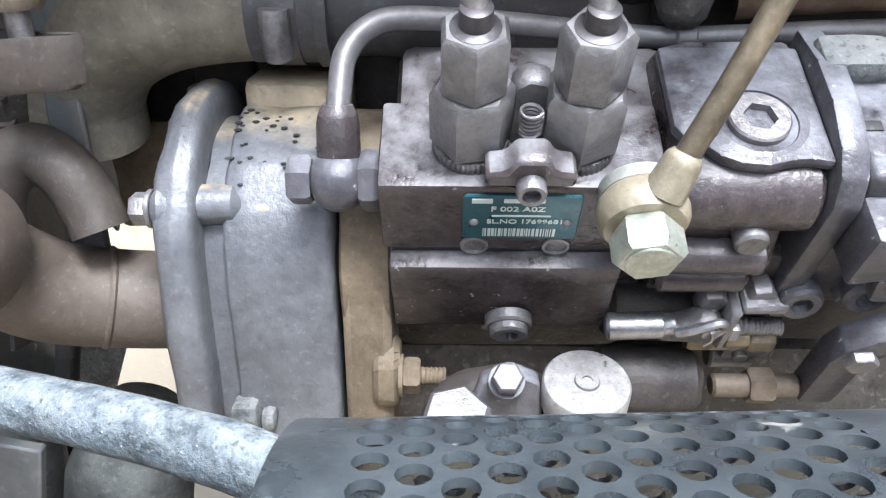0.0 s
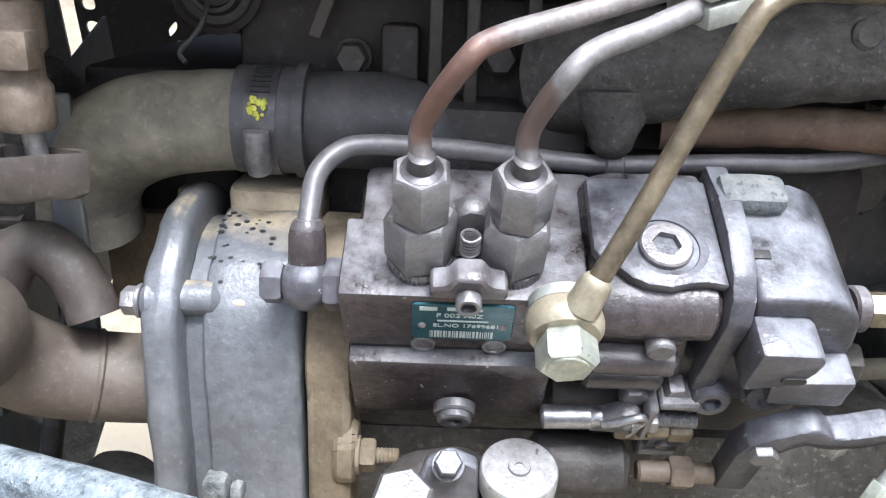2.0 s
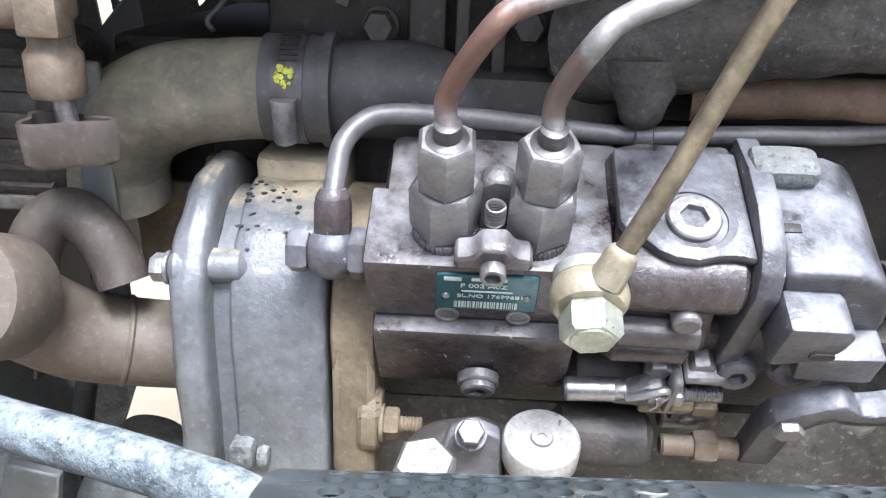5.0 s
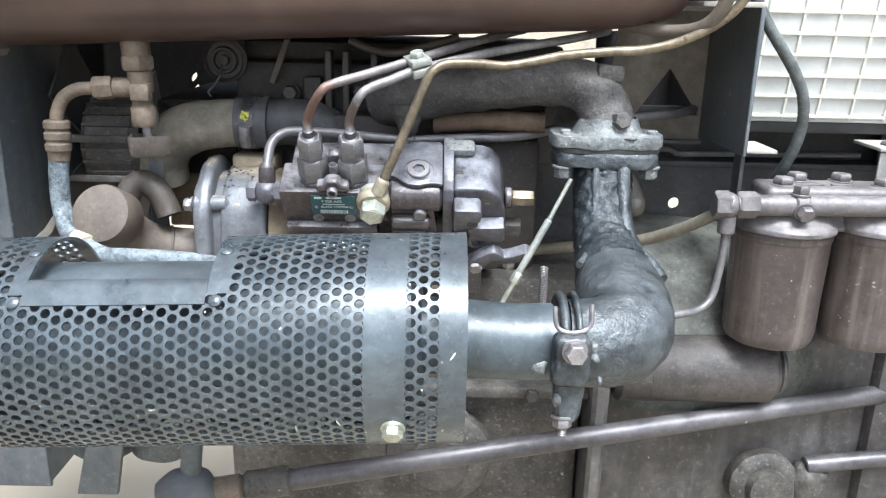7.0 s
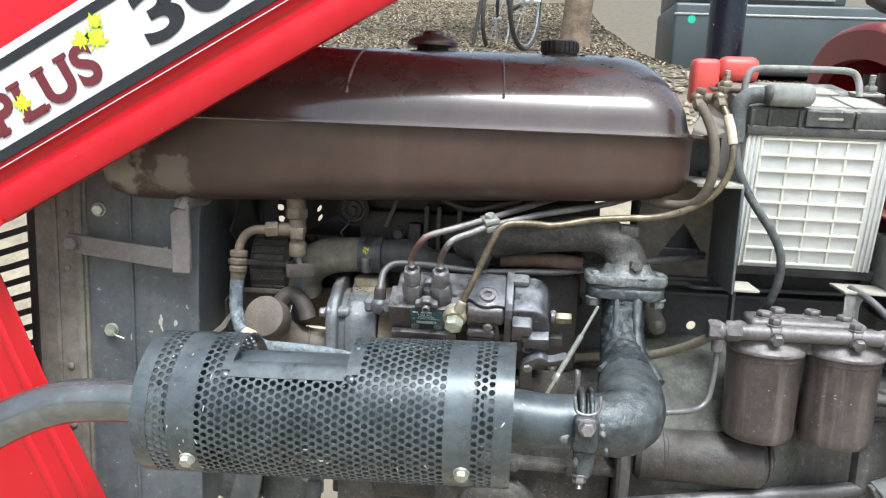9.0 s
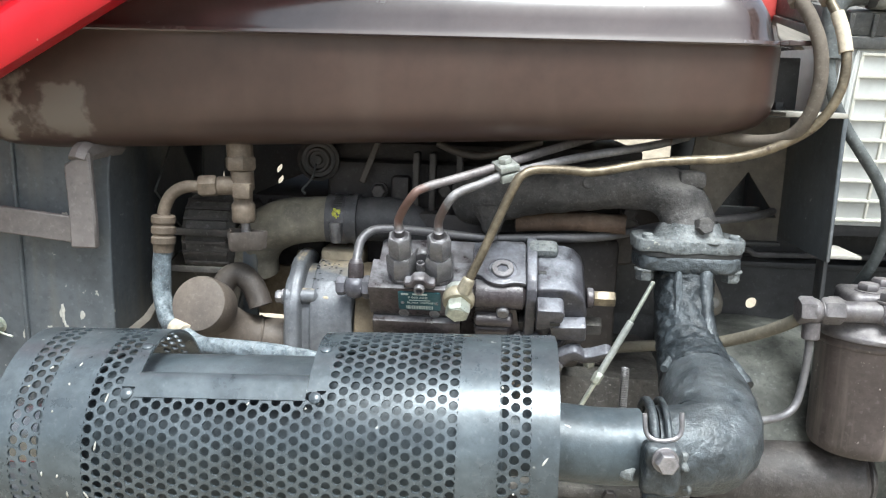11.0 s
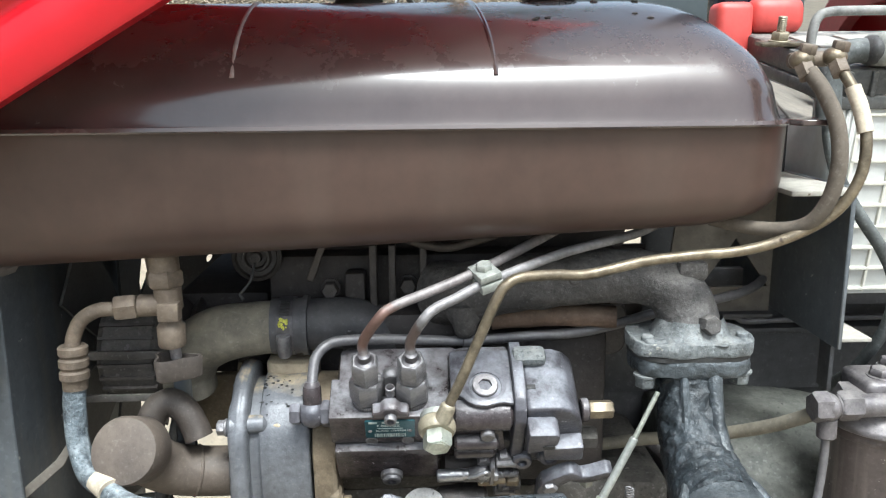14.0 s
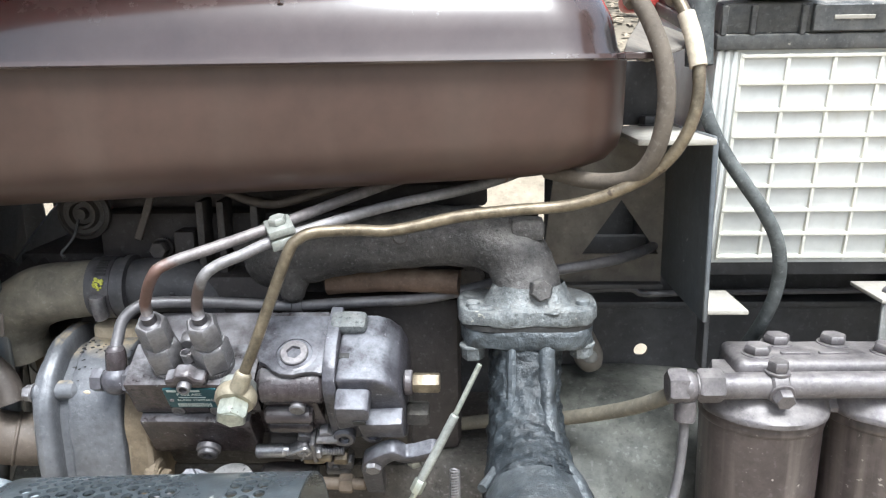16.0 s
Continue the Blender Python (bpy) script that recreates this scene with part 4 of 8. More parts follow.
# ---------------------------------------------------------------- engine behind
def build_engine():
    t = thing("engine_block", (0.05, 0.26, 0.42), "grimy dark brown diesel engine block and head", "engine")
    part("crankcase", rough_up(box(-0.115, 0.245, 0.085, 0.44, 0.42, 0.72, 0.012, 2), 0.001, 40), M_IRON_DUSTY, t)
    part("cylinder_block", box(-0.105, 0.165, 0.135, 0.42, 0.70, 0.852, 0.01, 2), M_BLOCK, t)
    part("cylinder_head", box(-0.100, 0.205, 0.128, 0.40, 0.856, 0.915, 0.008, 2), M_BLOCK, t)
    part("rocker_cover", box(-0.095, 0.212, 0.145, 0.36, 0.914, 0.9325, 0.004, 2), M_BLOCK, t)
    part("rear_plate", box(0.195, 0.262, 0.25, 0.256, 0.81, 0.893, 0.001), M_BLOCK, t)
    part("front_wall", rough_up(box(-0.190, -0.108, 0.168, 0.40, 0.795, 0.872, 0.004), 0.001, 40), M_BLOCK, t)
    part("front_plate", box(-0.137, -0.108, 0.155, 0.42, 0.50, 0.842, 0.004), M_BLOCK, t)
    for x, z in ((-0.046, 0.8866), (0.02, 0.889), (0.045, 0.868), (0.198, 0.875)):
        bolt(t, "head_bolt", (x, 0.124, z), (0, -1, 0), 0.0125, 0.012, True, M_IRON)
    for x in (-0.012, 0.004, 0.030):
        part("cooling_rib", box(x, x + 0.006, 0.108, 0.132, 0.868, 0.926, 0.0015), M_IRON, t)
    part("breather_cover", lathe((-0.1075, 0.128, 0.9145), (0, -1, 0), [(0.021, 0), (0.021, 0.004), (0.018, 0.006), (0.0165, 0.0035), (0.0130, 0.0035), (0.0115, 0.008), (0.0095, 0.008), (0.0085, 0.004), (0.005, 0.004), (0.0045, 0.010), (0, 0.011)], 32), M_IRON, t, "round ribbed dark cover")
    part("sensor_wire", tube([(-0.1085, 0.118, 0.911), (-0.110, 0.112, 0.900), (-0.114, 0.108, 0.893), (-0.119, 0.106, 0.887), (-0.116, 0.104, 0.883)], 0.0012, 8, 6), M_RUBBER, t)
    part("cover_stay", prism([(-0.050, 0.935), (-0.044, 0.935), (-0.060, 0.8935), (-0.066, 0.8955)], 0.117, 0.120, "xz", 0.0006), M_DARKPIPE, t, "slanted brown stay")
    part("side_lug", cast(box(-0.033, -0.016, 0.112, 0.132, 0.868, 0.902, 0.003, 2), 1, 0.0005, 90), M_BLOCK, t)
    part("cable_guide", tube([(0.012, 0.105, 0.936), (0.030, 0.100, 0.929), (0.052, 0.096, 0.926), (0.075, 0.096, 0.931), (0.11, 0.10, 0.941)], 0.0036, 10, 6), M_DARKPIPE, t, "sagging dark cable")
    part("inspection_plate", prism(rounded(0.16, 0.05, 0.012, 4, 0.13, 0.846), 0.122, 0.136, "xz", 0.003), M_IRON, t)
    part("water_jacket", rough_up(box(-0.035, 0.06, 0.098, 0.14, 0.795, 0.87, 0.006, 2), 0.0008, 50), M_BLOCK, t)
    part("side_cover", box(0.055, 0.19, 0.105, 0.14, 0.72, 0.85, 0.008, 2), M_BLOCK, t)
    part("sump_rail", box(-0.12, 0.25, 0.065, 0.44, 0.60, 0.612, 0.003), M_IRON_DUSTY, t)
    for i in range(5):
        bolt(t, "sump_bolt", (-0.09 + 0.07 * i, 0.065, 0.606), (0, -1, 0), 0.012, 0.007, False, M_IRON)
    part("lower_sleeve", rod((-0.055, 0.055, 0.60), (0.02, 0.055, 0.60), 0.04, 0.004), M_IRON_DUSTY, t)
    part("lower_cover", lathe((0.10, 0.09, 0.53), (0, -1, 0), [(0.055, 0), (0.053, 0.02), (0.045, 0.028), (0.03, 0.03), (0.028, 0.036), (0, 0.037)], 32), M_IRON_DUSTY, t)
    b = thing("clutch_housing", (0.40, 0.22, 0.42), "dusty dark cast clutch housing", "clutch housing")
    part("casing", rough_up(box(0.245, 0.58, 0.10, 0.42, 0.42, 0.665, 0.02, 3), 0.002, 30), M_GEAR, b)
    dome = bm_new()
    rings = []
    for x, r in ((0.258, 0.120), (0.262, 0.1285), (0.275, 0.1325), (0.31, 0.1345), (0.35, 0.134), (0.39, 0.131), (0.42, 0.125), (0.45, 0.116), (0.48, 0.104), (0.50, 0.09)):
        rings.append([dome.verts.new((x, 0.215 - 1.12 * r * math.cos(radians(a)), 0.617 + r * math.sin(radians(a)))) for a in range(-12, 193, 5)])
    for p, q in zip(rings, rings[1:]):
        for i in range(len(p) - 1):
            dome.faces.new((p[i], p[i + 1], q[i + 1], q[i]))
    dome.faces.new(rings[0])
    dome.faces.new(rings[-1])
    bmesh.ops.recalc_face_normals(dome, faces=dome.faces[:])
    part("shoulder", rough_up(rough_up(dome, 0.0022, 30), 0.0008, 110), M_CLUTCH, b, "rough grey-green dusty dome", angle=50)
    part("front_ring", rough_up(prism([(0.05, 0.45), (0.045, 0.62), (0.07, 0.69), (0.12, 0.725), (0.20, 0.71), (0.40, 0.60), (0.42, 0.45)], 0.246, 0.262, "yz", 0.004), 0.0006, 60), M_GEAR, b)
    s = thing("starter_motor", (0.35, 0.075, 0.60), "dirty dark starter motor along the clutch housing", "starter motor")
    part("barrel", rough_up(cast(rod((0.268, 0.078, 0.633), (0.425, 0.078, 0.633), 0.034, 0.006, 32), 1, 0.0, 50), 0.0012, 45), M_IRON, s)
    part("end_plate", rough_up(rod((0.425, 0.078, 0.633), (0.434, 0.078, 0.633), 0.026, 0.004, 32), 0.001, 60), M_IRON, s)
    part("band", rod((0.30, 0.078, 0.633), (0.306, 0.078, 0.633), 0.0345, 0.001, 32), M_IRON, s)
    g = thing("gearbox", (0.85, 0.25, 0.40), "oily dark cast gearbox with raised lettering bars", "gearbox")
    part("case", rough_up(box(0.540, 1.25, 0.085, 0.47, 0.40, 0.695, 0.012, 2), 0.0012, 30), M_GEAR, g)
    part("top_cover", rough_up(box(0.530, 1.25, 0.078, 0.475, 0.700, 0.715, 0.004, 2), 0.001, 30), M_GEARTOP, g, "dust-covered cover plate")
    part("gasket", box(0.535, 1.25, 0.081, 0.472, 0.6945, 0.7005, 0.0), M_BLACK, g)
    for (x0, x1, z0, z1) in ((0.624, 0.6275, 0.657, 0.6755), (0.6275, 0.644, 0.6715, 0.6755), (0.6275, 0.641, 0.6645, 0.668), (0.650, 0.6535, 0.657, 0.6755), (0.6535, 0.672, 0.6715, 0.6755), (0.6535, 0.670, 0.6645, 0.668), (0.6535, 0.672, 0.657, 0.6605), (0.680, 0.6835, 0.657, 0.6755), (0.6835, 0.700, 0.6715, 0.6755)):
        part("raised_bar", box(x0, x1, 0.0815, 0.088, z0, z1, 0.0012), M_GEAR, g)
    part("filler_plate", lathe((0.722, 0.15, 0.715), (0, 0, 1), [(0.033, 0), (0.032, 0.004), (0.024, 0.006), (0.022, 0.010), (0, 0.010)], 28), M_IRON_DUSTY, g)
    bolt(g, "filler_plug", (0.722, 0.15, 0.725), (0, 0, 1), 0.024, 0.014, False, M_IRON_DUSTY)
    bolt(g, "cover_bolt", (0.682, 0.118, 0.715), (0, 0, 1), 0.014, 0.008, True, M_IRON_DUSTY)
    bolt(g, "cover_bolt", (0.76, 0.092, 0.715), (0, 0, 1), 0.014, 0.008, True, M_IRON_DUSTY)
    part("gusset", prism([(0.132, 0.716), (0.222, 0.716), (0.222, 0.818), (0.139, 0.818), (0.133, 0.80)], 0.650, 0.6545, "yz", 0.001), M_BULK, g)
    part("raised_pad", rough_up(lathe((0.612, 0.150, 0.7145), (0, 0, 1), [(0.043, 0), (0.041, 0.004), (0.036, 0.006), (0, 0.0065)], 32), 0.0008, 60), M_GEARTOP, g)
    r = thing("frame_rail", (0.25, 0.222, 0.742), "dark steel side rail with a round hole", "frame rail")
    # plate with a round hole: a ring of wedges set into a strip
    bm = bm_new()
    hx, hz, hr = 0.356, 0.764, 0.0065
    n = 24
    inner = [bm.verts.new((hx + hr * math.cos(2 * math.pi * i / n), 0.222, hz + hr * math.sin(2 * math.pi * i / n))) for i in range(n)]
    sq = []
    for i in range(n):
        a = 2 * math.pi * i / n
        c, s_ = math.cos(a), math.sin(a)
        k = 0.018 / max(abs(c), abs(s_))
        sq.append(bm.verts.new((hx + k * c, 0.222, hz + k * s_)))
    for i in range(n):
        bm.faces.new((sq[i], sq[(i + 1) % n], inner[(i + 1) % n], inner[i]))
    z0, z1 = hz - 0.018, 0.806
    for (xa, xb, za, zb) in ((0.06, hx - 0.018, z0, z1), (hx + 0.018, 0.60, z0, z1), (hx - 0.018, hx + 0.018, hz + 0.018, z1)):
        vs = [bm.verts.new(p) for p in ((xa, 0.222, za), (xb, 0.222, za), (xb, 0.222, zb), (xa, 0.222, zb))]
        bm.faces.new(vs)
    web = part("web", bm, M_TRAY, r)
    so = web.modifiers.new("thickness", 'SOLIDIFY')
    so.thickness, so.offset = 0.005, 0
    part("lower_flange", box(0.06, 0.306, 0.224, 0.23, 0.66, 0.747, 0.001), M_TRAY, r)
    part("lower_flange", box(0.375, 0.60, 0.224, 0.23, 0.66, 0.747, 0.001), M_TRAY, r)
    part("upper_web", box(0.27, 0.60, 0.247, 0.251, 0.811, 0.850, 0.0), M_TRAY, r)
    part("top_flange", box(0.06, 0.60, 0.215, 0.25, 0.806, 0.812, 0.001), M_TRAY, r)
    part("grommet", lathe((0.195, 0.219, 0.79), (0, -1, 0), [(0.010, 0), (0.014, 0.001), (0.0135, 0.004), (0.008, 0.005), (0.007, 0.001), (0, 0.001)], 20), M_RUBBER, r)
    part("seam", tube([(0.28, 0.214, 0.823), (0.34, 0.214, 0.825), (0.355, 0.214, 0.820), (0.40, 0.214, 0.821), (0.55, 0.214, 0.823)], 0.003, 8, 5), M_OILPIPE, r)


build_engine()


# ---------------------------------------------------------------- front end: radiator, shroud, hood, cowl
def build_front():
    s = thing("fan_shroud", (-0.36, 0.10, 0.55), "slate-blue sheet metal fan shroud with scratches", "fan shroud")
    part("side_sheet", prism([(-0.435, 0.50), (-0.285, 0.50), (-0.288, 0.80), (-0.286, 0.90), (-0.276, 0.965), (-0.30, 1.02), (-0.435, 1.02)], 0.052, 0.056, "xz", 0.001), M_SHROUD, s)
    part("edge_return", prism([(0.056, 0.50), (0.30, 0.50), (0.30, 1.0), (0.056, 0.95)], -0.292, -0.289, "yz", 0.0006), M_SHROUD, s)
    part("fold", tube([(-0.372, 0.051, 0.50), (-0.374, 0.051, 0.72), (-0.376, 0.051, 0.99)], 0.0025, 8, 3), M_SHROUD, s)
    for x, z in ((-0.416, 0.907), (-0.404, 0.752), (-0.396, 0.655)):
        bolt(s, "bolt", (x, 0.051, z), (0.2, -1, 0), 0.013, 0.008, True, M_ZINC)
    random.seed(17)
    drips = []
    for x, z, ln in ((-0.338, 0.768, 0.012), (-0.336, 0.752, 0.008), (-0.318, 0.764, 0.006), (-0.318, 0.747, 0.010), (-0.312, 0.737, 0.011), (-0.376, 0.745, 0.005), (-0.330, 0.862, 0.003), (-0.305, 0.835, 0.003)):
        for k in range(4):
            drips.append(rough_up(ball((x + 0.004 * (random.random() - 0.5), 0.0518, z + ln * (random.random() - 0.5)), 0.0012 + 0.0012 * random.random(), 0.8, 0.25, 1.2 + ln * 250 * random.random(), 10), 0.0008, 400))
    part("paint_drips", join(*drips), M_SPLASH, s, "pale dried paint drips", kind="stuff")
    part("cotter_wire", tube([(-0.400, 0.044, 0.750), (-0.392, 0.040, 0.748), (-0.382, 0.040, 0.745)], 0.001, 6, 4), M_ZINC, s)
    p = thing("radiator_support", (-0.46, 0.08, 0.40), "dusty brown radiator support post with a seam", "support post")
    part("post", box(-0.512, -0.432, 0.048, 0.11, 0.40, 0.99, 0.003), M_SUPPORT, p)
    part("seam_strip", box(-0.476, -0.470, 0.0455, 0.049, 0.42, 0.985, 0.001), M_SUPPORT, p)
    part("ledge", box(-0.446, -0.436, 0.044, 0.049, 0.42, 0.985, 0.001), M_SUPPORT, p)
    for z in (0.90, 0.83, 0.70, 0.62):
        part("rivet", ball((-0.459, 0.047, z), 0.005, 1, 0.5, 1, 12), M_SUPPORT, p)
    f = thing("radiator", (-0.38, 0.22, 0.50), "black finned radiator core behind the shroud", "radiator")
    part("core", box(-0.43, -0.33, 0.075, 0.42, 0.50, 0.985, 0.004), M_BLACK, f)
    for i in range(14):
        part("fin_column", box(-0.3285, -0.3265, 0.080 + 0.023 * i, 0.086 + 0.023 * i, 0.52, 0.96, 0.0), M_TRAY, f)
    fan = thing("cooling_fan", (-0.265, 0.25, 0.72), "black radiator fan at rest", "fan")
    part("hub", rod((-0.28, 0.25, 0.80), (-0.225, 0.25, 0.80), 0.035, 0.004), M_IRON, fan)
    for i in range(6):
        b = prism([(0.03, -0.02), (0.085, -0.035), (0.155, -0.04), (0.158, 0.035), (0.09, 0.03), (0.03, 0.02)], -0.0012, 0.0012, "yz", 0.0)
        b.transform(pose(-0.268, 0.25, 0.80, 60 * i + 18, 0, 0) @ pose(0, 0, 0, 0, 0, 0))
        part("blade", b, M_RUBBER, fan)
    br = thing("hood_stay_bracket", (-0.36, 0.03, 0.84), "flat brown painted bracket bolted to the support post", "bracket")
    part("arm", prism([(-0.446, 0.879), (-0.300, 0.864), (-0.300, 0.840), (-0.446, 0.855)], 0.027, 0.033, "xz", 0.001), M_BRACKET, br)
    part("upright", prism([(-0.308, 0.838), (-0.284, 0.838), (-0.284, 0.868), (-0.286, 0.924), (-0.310, 0.912), (-0.308, 0.868)], 0.020, 0.027, "xz", 0.0015), M_BRACKET, br)
    part("foot", tube([(-0.297, 0.0235, 0.915), (-0.295, 0.030, 0.923), (-0.290, 0.05, 0.926), (-0.285, 0.07, 0.927)], 0.010, 8, 4), M_BRACKET, br)
    bolt(br, "bolt", (-0.438, 0.027, 0.867), (0, -1, 0), 0.016, 0.008, True, M_BRACKET)
    # hood: raised sheet panel, in a frame that follows its lower edge
    h = thing("tractor_hood", (-0.3, -0.052, 0.999), "raised red tractor hood side with white striped decal", "hood", ry=-30)

    def sheet(prof, x0, x1, th, nx=14):
        """A folded sheet: profile of (y, z) drawn along x in the hood's frame."""
        bm = bm_new()
        rows = [[bm.verts.new((x0 + (x1 - x0) * i / nx, y, z)) for y, z in prof] for i in range(nx + 1)]
        for i in range(nx):
            for k in range(len(prof) - 1):
                bm.faces.new((rows[i][k], rows[i + 1][k], rows[i + 1][k + 1], rows[i][k + 1]))
        bmesh.ops.recalc_face_normals(bm, faces=bm.faces[:])
        return bm

    prof = [(0.030, 0.004), (0.012, 0.001), (0.002, 0.0005), (0.0, 0.004), (-0.001, 0.02), (0.0, 0.033), (0.003, 0.036), (0.0085, 0.040), (0.0095, 0.045), (0.005, 0.051), (0.0, 0.055), (-0.001, 0.10), (0.0, 0.16), (0.006, 0.20), (0.025, 0.25), (0.06, 0.29), (0.12, 0.32), (0.25, 0.335), (0.38, 0.32), (0.44, 0.29), (0.475, 0.25), (0.494, 0.20), (0.50, 0.16), (0.50, 0.14)]
    ps = part("side_sheet", sheet(prof, -0.20, 0.78, 0.0015), M_RED, h, "glossy red side", local=True, angle=50)
    so = ps.modifiers.new("thickness", 'SOLIDIFY')
    so.thickness = 0.0016

    def band(name, z0, z1, x0, x1, mat, d, label=""):
        zs = [z0 + (z1 - z0) * i / 4 for i in range(5)]
        pp = [(float(np.interp(z, [q[1] for q in prof[3:18]], [q[0] for q in prof[3:18]])) - d, z) for z in zs]
        ob = part(name, sheet(pp, x0, x1, 0.001, 10), mat, h, label, local=True)
        so = ob.modifiers.new("thickness", 'SOLIDIFY')
        so.thickness = 0.0004

    band("white_stripe", 0.0535, 0.163, -0.20, 0.78, M_WHITE, 0.0014, "white decal band")
    band("pinstripe", 0.0588, 0.070, -0.20, 0.78, M_BLACKDECAL, 0.0024, "dark pinstripe")
    band("pinstripe", 0.143, 0.1535, -0.20, 0.78, M_BLACKDECAL, 0.0024, "dark pinstripe")
    # letters with slab serifs
    x, word = 0.0, []
    for ch, feet in (("P", ((0, 0), (0, 1))), ("L", ((0, 0), (0, 1), (1, 0.12))), ("U", ((0, 1), (1, 1))), ("S", ())):
        b = lettering(ch, 0.060, bold=0.0022)
        lo, hi = min(v.co.x for v in b.verts), max(v.co.x for v in b.verts)
        top = max(v.co.z for v in b.verts)
        b.transform(Matrix.Translation((x - lo, 0, 0)))
        for fx, fz in feet:
            cx = x + (0.0045 if fx == 0 else hi - lo - 0.0045)
            word.append(box(cx - 0.0085, cx + 0.0085, -0.0007, 0.0002, fz * top - (0.005 if fz else 0.0), fz * top + (0.0 if fz else 0.005), 0.0))
        word.append(b)
        x += hi - lo + 0.0048
    w = join(*word)
    w.transform(pose(-0.143, -0.0030, 0.0815, 0, 0, 0))
    part("word", w, M_MAROON, h, "maroon lettering PLUS", local=True)
    w = lettering("30", 0.085, bold=0.0022)
    w.transform(pose(0.054, -0.0030, 0.0835, 0, 0, 0) @ Matrix.Diagonal((1.45, 1, 0.92, 1)))
    part("number", w, M_BLACKDECAL, h, "black numerals 30", local=True)
    for cx, cz, sc in ((-0.104, 0.099, 1.0), (0.007, 0.118, 1.25), (0.015, 0.134, 0.9), (-0.007, 0.124, 1.0), (-0.165, 0.095, 0.8)):
        # a lobed leaf: five pointed lobes with notches and a short stalk
        pts = []
        for k, (dg, rr) in enumerate(((0, 1.0), (14, 0.62), (28, 0.78), (46, 0.42), (62, 0.92), (78, 0.60), (92, 0.70), (118, 0.34), (140, 0.55), (165, 0.22), (176, 0.62), (184, 0.62), (195, 0.22), (220, 0.55), (242, 0.34), (268, 0.70), (282, 0.60), (298, 0.92), (314, 0.42), (332, 0.78), (346, 0.62))):
            w0 = radians(dg + 28 + 40 * math.sin(90 * cx))
            pts.append((cx + 0.0150 * sc * rr * math.sin(w0), cz + 0.0150 * sc * rr * math.cos(w0)))
        part("leaf_mark", prism(pts, -0.0036, -0.0032, "xz", 0.0), M_LEAFDECAL, h, "lime leaf-shaped mark", local=True)
    # nose of the hood, bent down at its front end
    no = part("nose_corner", prism([(-0.62, 0.80), (-0.528, 0.862), (-0.505, 0.877), (-0.488, 0.889), (-0.47, 0.90), (-0.53, 1.0), (-0.62, 0.95)], -0.054, -0.0515, "xz", 0.0008), M_RED, h)
    # red cowl below
    c = thing("front_cowl", (-0.52, -0.01, 0.45), "scuffed red front cowl side with pressed lines", "cowl")
    cow = prism([(-0.70, 0.86), (-0.528, 0.862), (-0.520, 0.845), (-0.497, 0.79), (-0.463, 0.705), (-0.43, 0.635), (-0.395, 0.565), (-0.355, 0.47), (-0.335, 0.42), (-0.70, 0.42)], -0.006, -0.003, "xz", 0.0008)
    part("sheet", cow, M_RED, c)
    for dx, r in ((-0.030, 0.010), (-0.068, 0.010)):
        part("pressed_line", tube([(-0.515 + dx, 0.0015, 0.83), (-0.463 + dx, 0.0015, 0.705), (-0.395 + dx, 0.0015, 0.565), (-0.355 + dx, 0.0015, 0.47)], r, 20, 5), M_RED, c)
    # grille louvres beside the support post
    g = thing("side_grille", (-0.52, 0.06, 0.60), "black side grille with slanted open slots", "grille")
    for i in range(13):
        z = 0.62 + 0.0215 * i
        b = prism([(-0.60, z - 0.034), (-0.50, z), (-0.50, z + 0.0085), (-0.60, z - 0.0255)], 0.05, 0.053, "xz", 0.0)
        part("slat", b, M_BLACK, g)
    part("edge_strip", box(-0.5115, -0.499, 0.048, 0.056, 0.58, 0.93, 0.001), M_BLACK, g)
    part("edge_strip", box(-0.606, -0.596, 0.048, 0.056, 0.55, 0.93, 0.001), M_BLACK, g)
    # louvred panel at the far side
    fl = thing("far_side_panel", (-0.30, 0.49, 0.74), "dark far side panel with slanted rows of punched holes", "panel")

    def slant(bm):
        for v in bm.verts:
            v.co.x += (0.87 - v.co.z) * 0.11
        return bm

    def holed(xc, half, z0, n, pitch, hw, hh, slot=0.0):
        """A strip of n cells, each with a rounded hole through it."""
        bm = bm_new()
        for c in range(n):
            zc = z0 + pitch * (c + 0.5)
            outer, inner = [], []
            for k in range(24):
                w = 2 * math.pi * k / 24
                cx, cz = math.cos(w), math.sin(w)
                q = 1.0 / max(abs(cx), abs(cz))
                outer.append(bm.verts.new((xc + half * cx * q, 0.490, zc + pitch / 2 * cz * q)))
                e = (abs(cx) ** 3 + abs(cz) ** 3) ** (-1 / 3)
                inner.append(bm.verts.new((xc + hw * cx * e, 0.490, zc + hh * cz * e + slot * cx * e * hw)))
            for k in range(24):
                bm.faces.new((outer[k], outer[(k + 1) % 24], inner[(k + 1) % 24], inner[k]))
        bmesh.ops.remove_doubles(bm, verts=bm.verts[:], dist=0.0001)
        return bm

    for x0, x1, z0, z1 in ((-0.62, -0.3475, 0.74, 1.0), (-0.3475, -0.3335, 0.74, 0.777), (-0.3335, -0.329, 0.74, 1.0), (-0.329, -0.313, 0.74, 0.7719), (-0.313, -0.2565, 0.74, 1.0), (-0.2565, -0.2425, 0.74, 0.7919), (-0.2565, -0.2425, 0.8751, 1.0), (-0.2425, -0.12, 0.74, 1.0)):
        part("sheet", slant(box(x0, x1, 0.4885, 0.4915, z0, z1, 0.0)), M_BLACK, fl)
